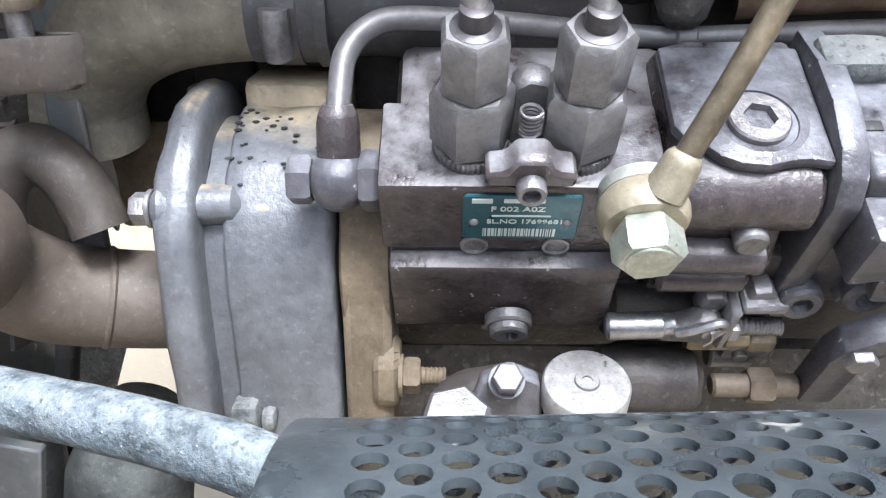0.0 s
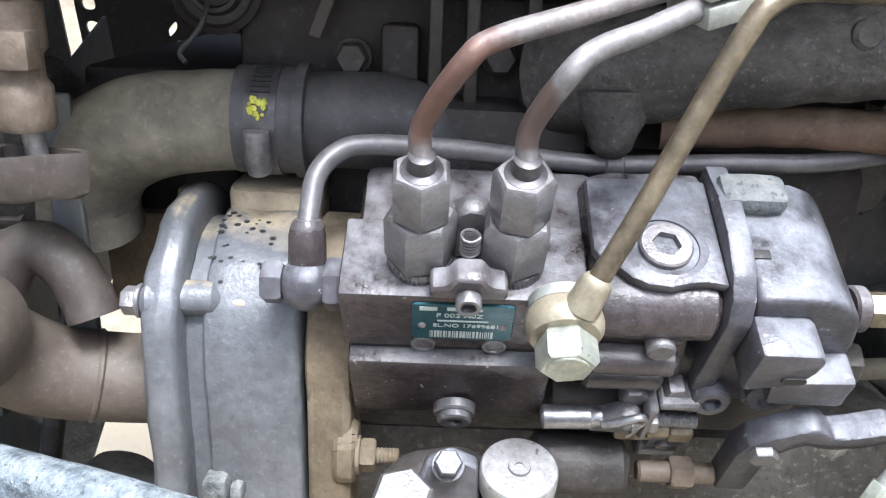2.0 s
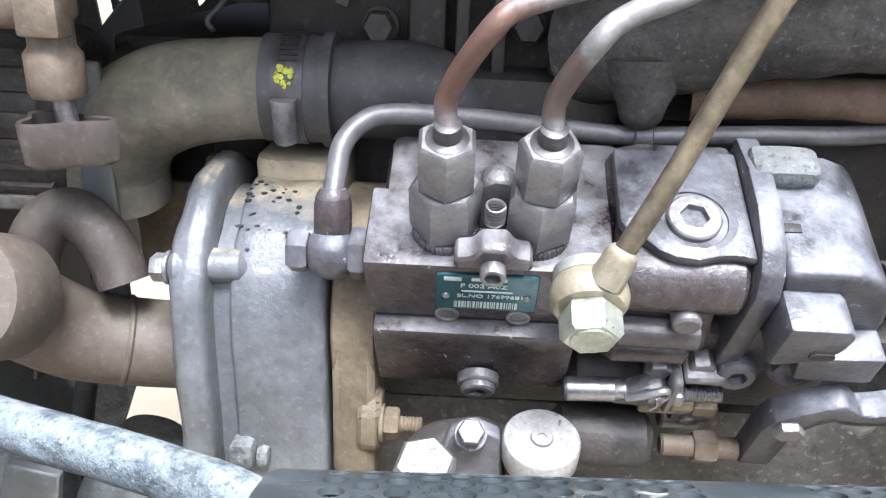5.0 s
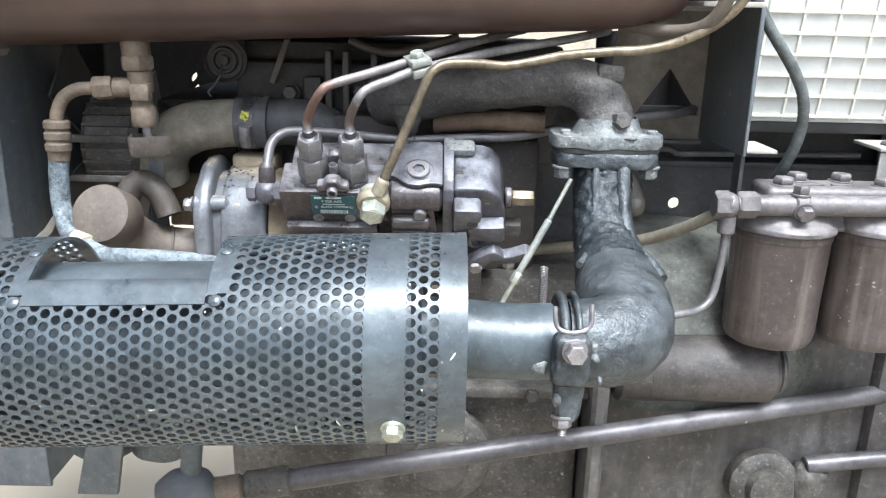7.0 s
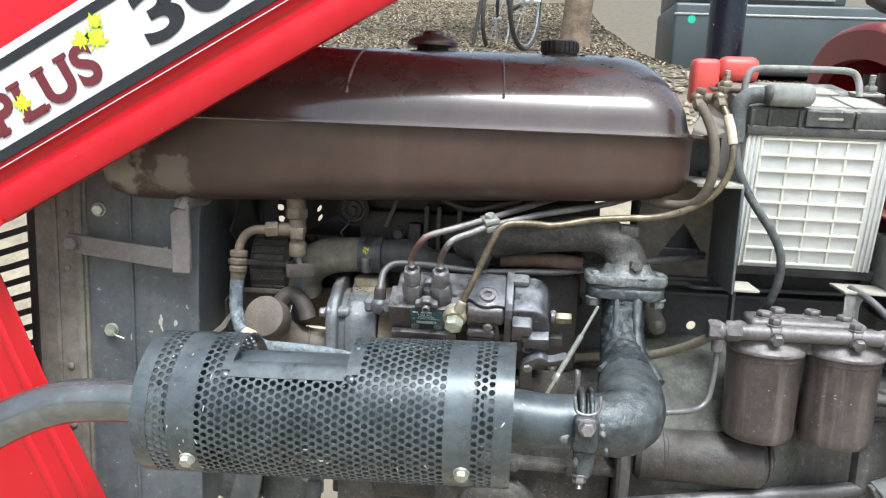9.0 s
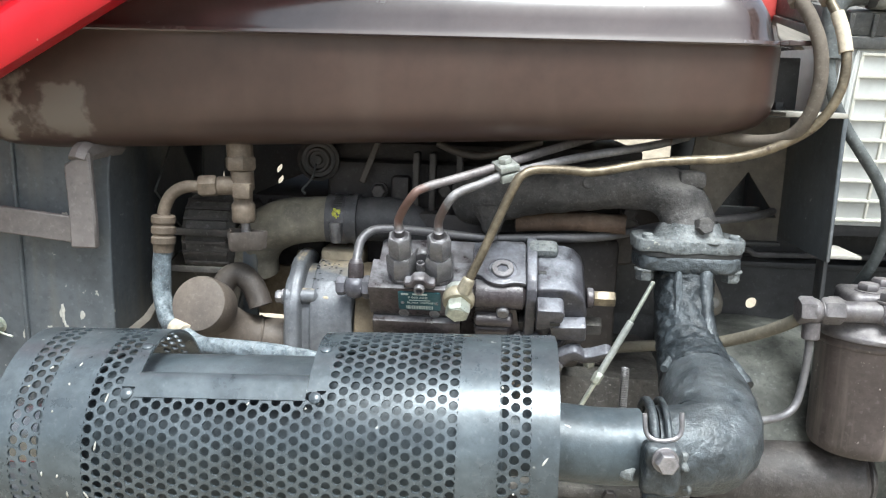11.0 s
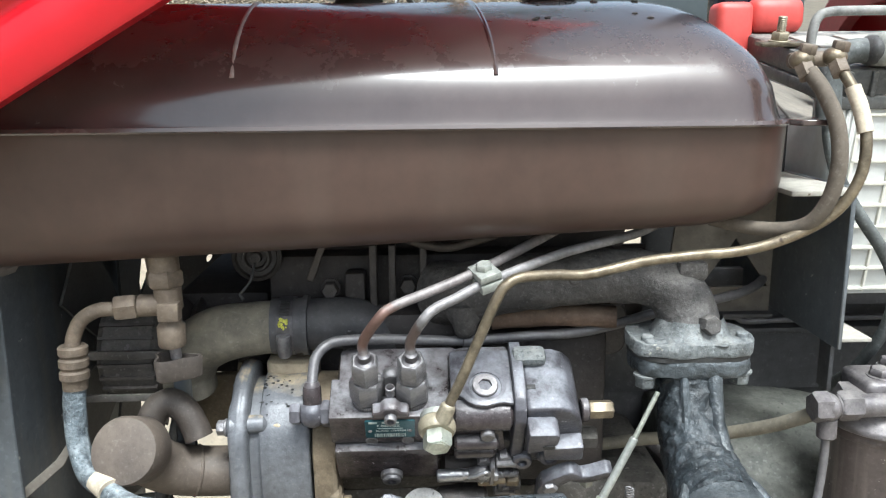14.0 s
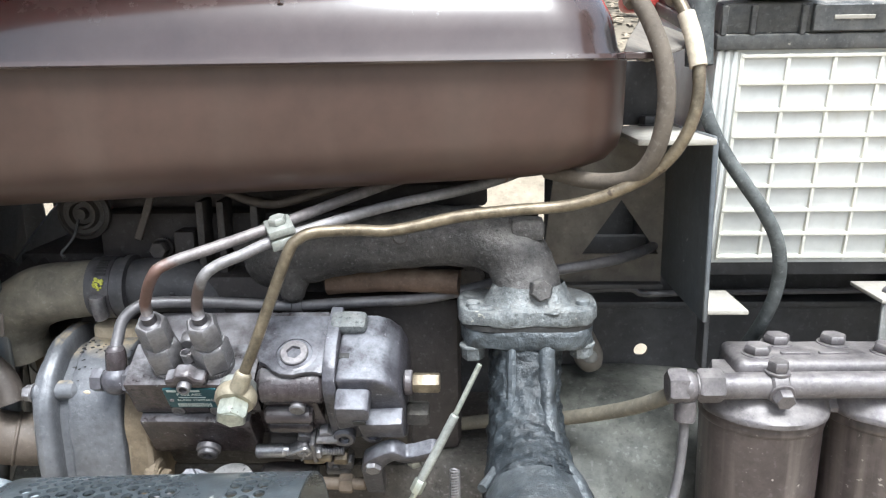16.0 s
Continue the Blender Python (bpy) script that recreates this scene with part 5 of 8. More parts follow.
    for bm in (holed(-0.321, 0.008, 0.772, 11, 0.0207, 0.0060, 0.0054), holed(-0.2495, 0.007, 0.792, 5, 0.0166, 0.0046, 0.0040, 0.9)):
        st = part("perforated_strip", slant(bm), M_BLACK, fl)
        so = st.modifiers.new("thickness", 'SOLIDIFY')
        so.thickness, so.offset = 0.003, 0


build_front()


# ---------------------------------------------------------------- injection pump (its own frame leans towards the outside)
def knurled(at, axis, r, h, n=44):
    """A grooved ring."""
    bm = bm_new()
    rings = []
    for z, k in ((0, 0.96), (h * 0.12, 1.0), (h * 0.88, 1.0), (h, 0.96)):
        rings.append([bm.verts.new((r * k * (1.0 if i % 2 else 0.955) * math.cos(math.pi * i / n), r * k * (1.0 if i % 2 else 0.955) * math.sin(math.pi * i / n), z)) for i in range(2 * n)])
    for a, b in zip(rings, rings[1:]):
        for i in range(2 * n):
            bm.faces.new((a[i], a[(i + 1) % (2 * n)], b[(i + 1) % (2 * n)], b[i]))
    bm.faces.new(rings[-1])
    bmesh.ops.recalc_face_normals(bm, faces=bm.faces[:])
    bm.transform(Matrix.Translation(at) @ frame_of(axis))
    return bm


def socket_plug(at, axis, r, depth, parent, mat):
    """A plug with a hexagon socket sunk into it."""
    at, ax = Vector(at), Vector(axis).normalized()
    n = 30
    bm = bm_new()
    prof = [(r, 0), (r, depth * 0.8), (r * 0.93, depth), (r * 0.62, depth)]
    rings = [[bm.verts.new((q * math.cos(2 * math.pi * i / n), q * math.sin(2 * math.pi * i / n), h)) for i in range(n)] for q, h in prof]
    hx = []
    for h in (depth, depth * 0.1):
        ring = []
        for i in range(n):
            a = 2 * math.pi * i / n
            k = (a + 0.2) % (math.pi / 3) - math.pi / 6
            q = r * 0.48 / math.cos(k)
            ring.append(bm.verts.new((q * math.cos(a), q * math.sin(a), h)))
        hx.append(ring)
    rings += hx
    for a, b in zip(rings, rings[1:]):
        for i in range(n):
            bm.faces.new((a[i], a[(i + 1) % n], b[(i + 1) % n], b[i]))
    bm.faces.new(rings[-1])
    bmesh.ops.recalc_face_normals(bm, faces=bm.faces[:])
    bm.transform(Matrix.Translation(at) @ frame_of(ax))
    return part("socket_plug", bm, mat, parent, local=True)


def build_pump():
    t = thing("injection_pump", (-0.04, 0.017, 0.815), "purple-brown painted two-cylinder diesel injection pump", "injection pump", rx=32)

    def P(name, bm, mat, label="", parent=t, angle=38.0):
        return part(name, bm, mat, parent, label, local=True, angle=angle)

    P("head_block", cast(box(0.0, 0.0905, 0.0, 0.036, -0.034, 0.0, 0.0016, 2), 5, 0.0003, 140), M_PUMP)
    P("side_cover", cast(box(0.002, 0.082, -0.006, 0.036, -0.0775, -0.0365, 0.002, 2), 5, 0.0004, 120), M_PUMP, "flat side cover")
    P("cover_seam", box(0.003, 0.084, 0.0012, 0.034, -0.0372, -0.0338, 0.0), M_BLACK)
    P("pump_body", box(0.004, 0.10, 0.012, 0.07, -0.085, -0.003, 0.006, 2), M_PUMP)
    P("cam_box", rough_up(box(-0.002, 0.10, 0.008, 0.065, -0.125, -0.078, 0.008, 2), 0.0008, 80), M_IRON_DUSTY)
    # delivery valve holders
    for x, tw in ((0.029, 0.15), (0.0625, 0.45)):
        v = P("valve_holder", hexa((x, 0.0165, 0.0035), (x, 0.0165, 0.0265), 0.0225, tw), M_NUT, "worn dark hexagon holder")
        P("serrated_ring", knurled((x, 0.0165, -0.0005), (0, 0, 1), 0.0122, 0.0045), M_NUT, "", v)
        P("union_nut", hexa((x, 0.0165, 0.026), (x, 0.0165, 0.0475), 0.0185, tw + 0.4), M_NUT, "worn union nut", v)
        P("sleeve", lathe((x, 0.0165, 0.0455), (0, 0, 1), [(0.0072, 0), (0.0072, 0.0022), (0.0048, 0.003), (0.0046, 0.0085), (0.0036, 0.009), (0, 0.009)], 20), M_ROD, "", v)
    # clamping piece between the holders
    c = P("locking_piece", cast(prism([(0.033, 0.005), (0.060, 0.005), (0.060, 0.0105), (0.0540, 0.0115), (0.051, 0.0165), (0.042, 0.0165), (0.0390, 0.0115), (0.033, 0.0105)], -0.0045, 0.006, "xz", 0.0012), 1, 0.0002, 200), M_PUMP)
    P("screw", lathe((0.0465, -0.0035, 0.0065), (0, -1, 0.1), [(0.0046, 0), (0.0046, 0.005), (0.0041, 0.006), (0.0028, 0.006), (0.0026, 0.003), (0, 0.003)], 24), M_NUT, "", c)
    sp = [(0.0465 + 0.0033 * math.cos(a), 0.012 + 0.0033 * math.sin(a), 0.0115 + 0.0016 * a / (2 * math.pi)) for a in [2 * math.pi * i / 14 for i in range(14 * 6)]]
    P("spring", tube(sp, 0.0006, 6, 1), M_STEEL, "", c)
    P("rear_lug", prism([(0.040, 0.0), (0.053, 0.0), (0.054, 0.021), (0.0515, 0.026), (0.0455, 0.027), (0.041, 0.024)], 0.018, 0.027, "xz", 0.0015), M_NUT, "", c)
    # type plate
    p = P("type_plate", prism(rounded(0.0375, 0.0225, 0.0015, 3, 0.0455, -0.0145), -0.0011, 0.0003, "xz", 0.0003), M_PLATE, "scratched teal type plate")
    for x, z in ((0.0305, -0.0165), (0.0605, -0.0165)):
        P("rivet", ball((x, -0.0012, z), 0.0016, 1, 0.6, 1, 12), M_STEEL, "", p)
    for x0, x1, z0, z1 in ((0.0395, 0.0525, -0.0065, -0.0045), (0.0295, 0.036, -0.0068, -0.0045), (0.036, 0.055, -0.0136, -0.0127)):
        P("print_bar", box(x0, x1, -0.0014, -0.0008, z0, z1, 0.0002, 1), M_PLATETEXT, "", p)
    for txt, x, z, sz in (("F 002 A0Z", 0.0355, -0.0106, 0.0034), ("SL.NO 17699681", 0.0345, -0.0170, 0.0030)):
        w = lettering(txt, sz, 0.00012, 0.00003)
        w.transform(pose(x, -0.0013, z) @ Matrix.Diagonal((1.18, 1, 1, 1)))
        P("print_line", w, M_PLATETEXT, "pale printed characters", p)
    random.seed(3)
    bars = []
    x = 0.0335
    while x < 0.0565:
        wd = random.choice((0.0003, 0.0005, 0.0009))
        bars.append(box(x, x + wd, -0.0014, -0.0008, -0.0240, -0.0200, 0.0, 1))
        x += wd + random.choice((0.0003, 0.0005))
    P("bar_code", join(*bars), M_PLATETEXT, "pale vertical bars", p)
    # oval screw seats below the plate
    for x in (0.031, 0.0585):
        P("screw_seat", lathe((x, -0.0002, -0.0305), (0, -1, 0), [(0.0048, 0), (0.0046, 0.001), (0.0036, 0.001), (0.0034, 0.0002), (0, 0.0002)], 20), M_NUT)
    lb = P("cover_screw", lathe((0.045, -0.006, -0.0695), (0, -1, -0.1), [(0.0088, 0), (0.0088, 0.0035), (0.0080, 0.0045), (0.0072, 0.0045), (0.0072, 0.007), (0.0062, 0.0078), (0.0036, 0.0078), (0.0034, 0.003), (0, 0.003)], 28), M_NUT, "socket-head cover screw")
    # elbow union at the front end
    e = P("inlet_nut", hexa((-0.0005, 0.0165, -0.0175), (-0.0075, 0.0165, -0.0175), 0.0185, 0.2), M_PUMPGREY)
    P("elbow_ball", ball((-0.0145, 0.0165, -0.0175), 0.0108, 1, 1, 1, 24), M_PUMPGREY, "", e)
    P("front_nut", hexa((-0.0235, 0.0165, -0.0175), (-0.0315, 0.0165, -0.0175), 0.0150, 0.1), M_PUMPGREY, "", e)
    # governor housing behind the plate, with ribs and covers
    g = P("governor_housing", cast(prism([(0.0905, -0.050), (0.0905, -0.001), (0.094, 0.0055), (0.102, 0.008), (0.1385, 0.008), (0.1385, -0.062), (0.12, -0.066), (0.095, -0.060)], 0.011, 0.060, "xz", 0.004, 3), 3, 0.0006, 90), M_PUMP)
    P("hollow", cast(prism([(0.094, -0.058), (0.094, -0.010), (0.118, -0.010), (0.130, -0.010), (0.1365, -0.056)], -0.001, 0.014, "xz", 0.0022, 2), 2, 0.0004, 120), M_PUMP)
    P("barrel", cast(rod((0.092, 0.0075, -0.0090), (0.1385, 0.0075, -0.0090), 0.0135, 0.003, 36), 1, 0.0003, 140), M_PUMP)
    P("deck", cast(prism([(0.0915, 0.018), (0.0940, 0.013), (0.099, 0.0105), (0.104, 0.0055), (0.110, 0.0025), (0.118, 0.0018), (0.126, 0.0040), (0.132, 0.0045), (0.1385, 0.0030), (0.1385, 0.054), (0.0915, 0.054)], 0.0045, 0.0092, "xy", 0.0016, 2), 1, 0.0003, 120), M_PUMPGREY, "worn grey top deck")
    P("side_tube", rod((0.094, -0.004, -0.030), (0.128, -0.004, -0.030), 0.0065, 0.002, 18), M_PUMP)
    P("side_tube", rod((0.094, -0.003, -0.044), (0.126, -0.003, -0.044), 0.0060, 0.002, 18), M_PUMP)
    P("bolt_boss", rod((0.119, -0.009, -0.018), (0.119, 0.001, -0.018), 0.0055, 0.001, 16), M_NUT)
    P("top_boss", lathe((0.1175, 0.019, 0.0070), (0, -0.05, 1), [(0.0165, 0), (0.0163, 0.0022), (0.0125, 0.0034), (0.0122, 0.0028), (0, 0.0028)], 36), M_PUMPGREY)
    socket_plug((0.1175, 0.019, 0.0090), (0, -0.05, 1), 0.0098, 0.0034, t, M_STEEL)
    # joint flange and rear cover
    P("joint_flange", cast(prism([(-0.006, -0.052), (-0.0065, -0.002), (-0.002, 0.0075), (0.006, 0.0125), (0.022, 0.0165), (0.040, 0.0165), (0.060, 0.012), (0.062, -0.06), (0.02, -0.075)], 0.1385, 0.1475, "yz", 0.0015, 2), 1, 0.0003, 120), M_PUMPGREY, "ribbed joint flange")
    rc = P("rear_cover", cast(prism([(0.1475, -0.012), (0.1475, 0.0095), (0.172, 0.0095), (0.181, 0.006), (0.1885, -0.003), (0.1925, -0.018), (0.1925, -0.062), (0.1475, -0.062)], -0.003, 0.055, "xz", 0.003, 3), 3, 0.0006, 80), M_PUMPGREY, "rounded rear governor cover")
    P("cover_slot", box(0.1485, 0.1555, 0.0155, 0.0195, 0.0088, 0.0102, 0.0003), M_BLACK, "", rc)
    P("top_lug", cast(box(0.140, 0.166, 0.036, 0.052, 0.008, 0.018, 0.004, 2), 1, 0.0004, 120), M_FLANGE, "pale worn lug", rc)
    P("front_ear", cast(prism([(0.1475, 0.001), (0.1685, 0.001), (0.1715, -0.003), (0.1705, -0.0125), (0.164, -0.020), (0.1475, -0.025)], -0.020, -0.002, "xz", 0.0025, 2), 1, 0.0003, 120), M_PUMPGREY, "", rc)
    P("ear_slot", prism(rounded(0.009, 0.004, 0.0019, 4, 0.1635, -0.0145), -0.0208, -0.0198, "xz", 0.0), M_BLACK, "", rc)
    P("lower_ear", cast(prism([(0.160, -0.024), (0.1915, -0.022), (0.1925, -0.040), (0.163, -0.040)], -0.0165, -0.002, "xz", 0.002, 2), 1, 0.0003, 120), M_PUMPGREY, "", rc)
    P("lower_body", cast(prism([(0.128, -0.036), (0.1925, -0.045), (0.1925, -0.10), (0.128, -0.10)], 0.000, 0.05, "xz", 0.005, 2), 2, 0.0008, 80), M_IRON)
    st = P("stop_spindle", rod((0.192, 0.012, -0.014), (0.198, 0.012, -0.014), 0.009, 0.001), M_PUMP)
    P("spindle_end", hexa((0.198, 0.012, -0.014), (0.217, 0.012, -0.014), 0.0125, 0.3), M_BRASSY, "dusty yellow hex fitting", st)
    P("side_nut", hexa((0.1925, 0.008, -0.046), (0.208, 0.008, -0.046), 0.016, 0.2), M_IRON_DUSTY, "", st)
    for x, z in ((0.1435, -0.060), (0.134, -0.052), (0.165, -0.052), (0.118, -0.056)):
        bolt_l = P("cover_bolt", hexa((x, 0.0, z), (x, -0.008, z), 0.0095, 0.2), M_NUT)
    # control lever group
    l = P("control_rod_end", lathe((0.081, -0.0095, -0.0700), (1, 0, 0.08), [(0, 0), (0.0042, 0), (0.0052, 0.0012), (0.0052, 0.0205), (0.0044, 0.0215), (0.0040, 0.025), (0, 0.025)], 22), M_BRIGHT, "worn bright steel rod end")
    P("fork", cast(prism([(0.101, -0.0745), (0.108, -0.0755), (0.122, -0.0765), (0.124, -0.066), (0.119, -0.0585), (0.113, -0.0595), (0.106, -0.0655), (0.101, -0.0655)], -0.0135, -0.005, "xz", 0.0018, 2), 1, 0.0006, 160), M_NUT, "", l)
    P("fork_strap", tube([(0.106, -0.0145, -0.0655), (0.112, -0.0155, -0.0605), (0.119, -0.0150, -0.0570), (0.122, -0.0140, -0.0615), (0.119, -0.0145, -0.0660)], 0.0018, 8, 5), M_BRIGHT, "", l)
    P("pin", rod((0.1165, -0.0170, -0.0625), (0.1165, 0.0, -0.0625), 0.0034, 0.0006, 14), M_BRIGHT, "", l)
    P("cotter", tube([(0.1165, -0.0175, -0.0590), (0.1175, -0.0180, -0.0640), (0.1155, -0.0180, -0.0680)], 0.0007, 6, 4), M_BRIGHT, "", l)
    thr = [(0, 0)]
    for i in range(16):
        thr += [(0.0030, 0.0012 * i), (0.0036, 0.0012 * i + 0.0006)]
    P("stop_screw", lathe((0.127, -0.0095, -0.0685), (1, 0, 0), thr + [(0, 0.0012 * 16)], 14), M_BRIGHT, "", l)
    P("lock_nut", hexa((0.1255, -0.0095, -0.0685), (0.1295, -0.0095, -0.0685), 0.0100, 0.3), M_NUT, "", l)
    P("lock_plate", prism([(0.1225, -0.0780), (0.1262, -0.0780), (0.1262, -0.0520), (0.1225, -0.0535)], -0.0145, 0.002, "xz", 0.001), M_NUT, "", l)
    P("top_tab", cast(prism([(0.127, -0.0525), (0.143, -0.0515), (0.143, -0.0560), (0.127, -0.0565)], -0.012, 0.002, "xz", 0.001), 1, 0.0003, 150), M_NUT, "", l)
    P("brass_fitting", hexa((0.114, -0.006, -0.0815), (0.130, -0.006, -0.0815), 0.0115, 0.1), M_BRASSY, "", l)
    P("brass_fitting", hexa((0.137, -0.008, -0.0800), (0.147, -0.008, -0.0800), 0.0095, 0.4), M_BRASSY, "", l)
    P("guide_block", cast(box(0.1305, 0.1495, -0.010, 0.004, -0.0960, -0.0850, 0.002, 2), 1, 0.0005, 150), M_NUT, "", l)
    P("guide_screw", rod((0.137, -0.0125, -0.0900), (0.137, -0.008, -0.0900), 0.0030, 0.0005, 14), M_NUT, "", l)
    P("bush", rod((0.128, -0.004, -0.1010), (0.146, -0.004, -0.1010), 0.0060, 0.001, 16), M_NUT, "", l)
    P("bush", rod((0.126, -0.010, -0.0760), (0.136, -0.010, -0.0760), 0.0042, 0.0008, 14), M_BRASSY, "", l)
    for x, z in ((0.1475, -0.0545), (0.1685, -0.0495)):
        P("cover_boss", lathe((x, 0.001, z), (0, -1, 0.15), [(0.0080, 0), (0.0080, 0.010), (0.0068, 0.0115), (0.0040, 0.0115), (0.0036, 0.008), (0, 0.008)], 22), M_PUMPGREY)
    a = P("throttle_lever", cast(prism([(0.1605, -0.112), (0.1595, -0.078), (0.162, -0.0690), (0.170, -0.0615), (0.1775, -0.0560), (0.1835, -0.0535), (0.1885, -0.0560), (0.1925, -0.0610), (0.199, -0.0590), (0.2115, -0.0530), (0.2165, -0.0560), (0.2150, -0.0615), (0.205, -0.0670), (0.195, -0.0700), (0.1885, -0.0680), (0.1840, -0.0660), (0.1785, -0.0710), (0.1745, -0.0790), (0.1745, -0.112)], -0.025, -0.013, "xz", 0.0018, 2), 1, 0.0004, 120), M_PUMPGREY, "bent forged steel throttle lever")
    P("lever_nut", hexa((0.1685, -0.0235, -0.0730), (0.1685, -0.0285, -0.0730), 0.0105, 0.2), M_NUT, "", a)
    P("lever_eye", prism(rounded(0.008, 0.0035, 0.0016, 4, 0.2075, -0.0598), -0.0246, -0.0238, "xz", 0.0), M_BLACK, "", a)
    P("joint_nut", hexa((0.1975, -0.020, -0.0680), (0.1985, -0.020, -0.0760), 0.0100, 0.2), M_ZDULL, "", a)
    a.location.z += 0.009
    # dust and grime in the corner below
    P("return_stub", rod((0.085, 0.010, -0.088), (0.15, 0.010, -0.088), 0.014, 0.003, 18), M_IRON)


build_pump()


def build_feed_pump():
    t = thing("feed_pump", (0.01, 0.02, 0.68), "small feed pump with a bare round hand-primer knob", "feed pump")
    part("knob", lathe((0.030, 0.0165, 0.7455), (0, -0.30, 1), [(0.0, -0.012), (0.0145, -0.012), (0.0152, -0.010), (0.0152, -0.001), (0.0145, 0.0), (0.0042, 0.0004), (0.0040, 0.0012), (0.0020, 0.0012), (0.0018, 0.0004), (0, 0.0004)], 40), M_KNOB, t, "bare shiny round knob")
    part("knob_screw", lathe((0.030, 0.0163, 0.7457), (0, -0.30, 1), [(0.0045, 0), (0.0042, 0.0009), (0.0022, 0.0009), (0.0018, 0.0001), (0, 0.0001)], 20), M_NUT, t)
    part("primer_barrel", rod((0.030, 0.020, 0.734), (0.030, 0.034, 0.69), 0.0135, 0.001), M_IRON_DUSTY, t)
    part("return_housing", rough_up(cast(rod((0.040, 0.058, 0.7205), (0.082, 0.058, 0.7205), 0.0135, 0.003, 28), 2, 0.0, 90), 0.0014, 120), M_IRON, t, "grimy brown round housing")
    un = part("union_nut", hexa((0.100, 0.052, 0.7215), (0.110, 0.052, 0.7215), 0.0130, 0.3), M_BRASS, t, "dull brass union")
    part("union_stub", rod((0.086, 0.052, 0.7215), (0.120, 0.052, 0.7215), 0.0048, 0.001, 16), M_BRASS, t)
    part("hex_cap", hexa((-0.0145, 0.020, 0.715), (-0.0145, 0.0085, 0.7375), 0.0215, 0.25), M_NUT, t, "worn hexagon cap")
    part("body", rough_up(ball((0.002, 0.035, 0.712), 0.028, 1.1, 0.8, 0.9, 24), 0.002, 60), M_IRON, t)
    part("flange", prism([(-0.012, 0.725), (0.016, 0.725), (0.014, 0.745), (0.004, 0.7495), (-0.006, 0.745)], 0.016, 0.024, "xz", 0.001), M_PUMPGREY, t)
    bolt(t, "nut", (0.0025, 0.016, 0.7455), (0, -0.7, 0.7), 0.0095, 0.008, True, M_PUMPGREY)


build_feed_pump()


def build_timing_case():
    t = thing("timing_case", (-0.09, 0.062, 0.69), "rough grey painted cast timing case", "engine casing")
    yc, zc = 0.100, 0.768

    def loft(sections, low):
        """A cast case: the same arch (round top, straight sides) at growing and shrinking radii along x."""
        bm = bm_new()
        rings = []
        for x, r in sections:
            side = [low + (zc - low) * k / 10 for k in range(10)]
            arc = [(yc - r * math.cos(radians(180 * k / 48)), zc + r * math.sin(radians(180 * k / 48))) for k in range(49)]
            out = [(yc - r, z) for z in side] + arc + [(yc + r, z) for z in reversed(side)]
            rings.append([bm.verts.new((x, y, z)) for y, z in out])
        n = len(rings[0])
        for a, b in zip(rings, rings[1:]):
            for k in range(n):
                bm.faces.new((a[k], a[(k + 1) % n], b[(k + 1) % n], b[k]))
        bm.faces.new(rings[0])
        bm.faces.new(rings[-1][::-1])
        bmesh.ops.recalc_face_normals(bm, faces=bm.faces[:])
        return rough_up(rough_up(bm, 0.0012, 60), 0.0005, 240)

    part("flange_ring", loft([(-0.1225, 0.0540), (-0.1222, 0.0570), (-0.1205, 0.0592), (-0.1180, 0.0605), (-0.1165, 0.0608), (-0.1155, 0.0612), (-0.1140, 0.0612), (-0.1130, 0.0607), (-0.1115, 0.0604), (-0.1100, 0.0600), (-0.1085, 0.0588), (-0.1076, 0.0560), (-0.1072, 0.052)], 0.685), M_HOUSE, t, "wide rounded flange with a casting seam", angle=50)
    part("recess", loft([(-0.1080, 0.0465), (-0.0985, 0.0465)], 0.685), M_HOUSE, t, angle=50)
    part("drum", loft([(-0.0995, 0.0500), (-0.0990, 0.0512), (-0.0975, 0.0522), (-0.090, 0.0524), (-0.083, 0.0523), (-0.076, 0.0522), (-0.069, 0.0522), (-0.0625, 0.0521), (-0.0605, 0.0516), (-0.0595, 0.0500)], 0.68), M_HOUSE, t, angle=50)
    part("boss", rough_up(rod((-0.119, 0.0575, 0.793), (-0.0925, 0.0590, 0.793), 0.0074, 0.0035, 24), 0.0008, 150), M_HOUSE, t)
    part("tan_chip", rough_up(ball((-0.0850, 0.0545, 0.7915), 0.0036, 1.0, 0.35, 0.9, 16), 0.0006, 150), M_HOUSE_DUSTY, t, "chipped tan spot")
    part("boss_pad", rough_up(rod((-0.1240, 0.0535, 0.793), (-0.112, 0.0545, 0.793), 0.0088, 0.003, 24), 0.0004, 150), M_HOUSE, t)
    bolt(t, "bolt", (-0.1240, 0.0535, 0.793), (-1, 0, 0), 0.0105, 0.0075, True, M_NUT)
    bolt(t, "bolt", (-0.119, 0.118, 0.818), (-1, 0, 0), 0.0125, 0.008, True, M_BROWN)
    b2 = part("low_boss", rough_up(box(-0.1015, -0.0905, 0.040, 0.052, 0.7035, 0.7165, 0.003, 2), 0.0008, 120), M_FLANGE, t, "scraped pale boss")
    part("low_boss", rough_up(box(-0.0905, -0.0845, 0.042, 0.052, 0.7035, 0.7125, 0.0025, 2), 0.0008, 120), M_FLANGE, t)
    part("top_pad", rough_up(prism(rounded(0.042, 0.05, 0.012, 4, -0.080, 0.122), 0.80, 0.8295, "xy", 0.004, 2), 0.0007, 70), M_HOUSE_DUSTY, t, "sandy dust-covered top pad")
    random.seed(12)
    drops = []
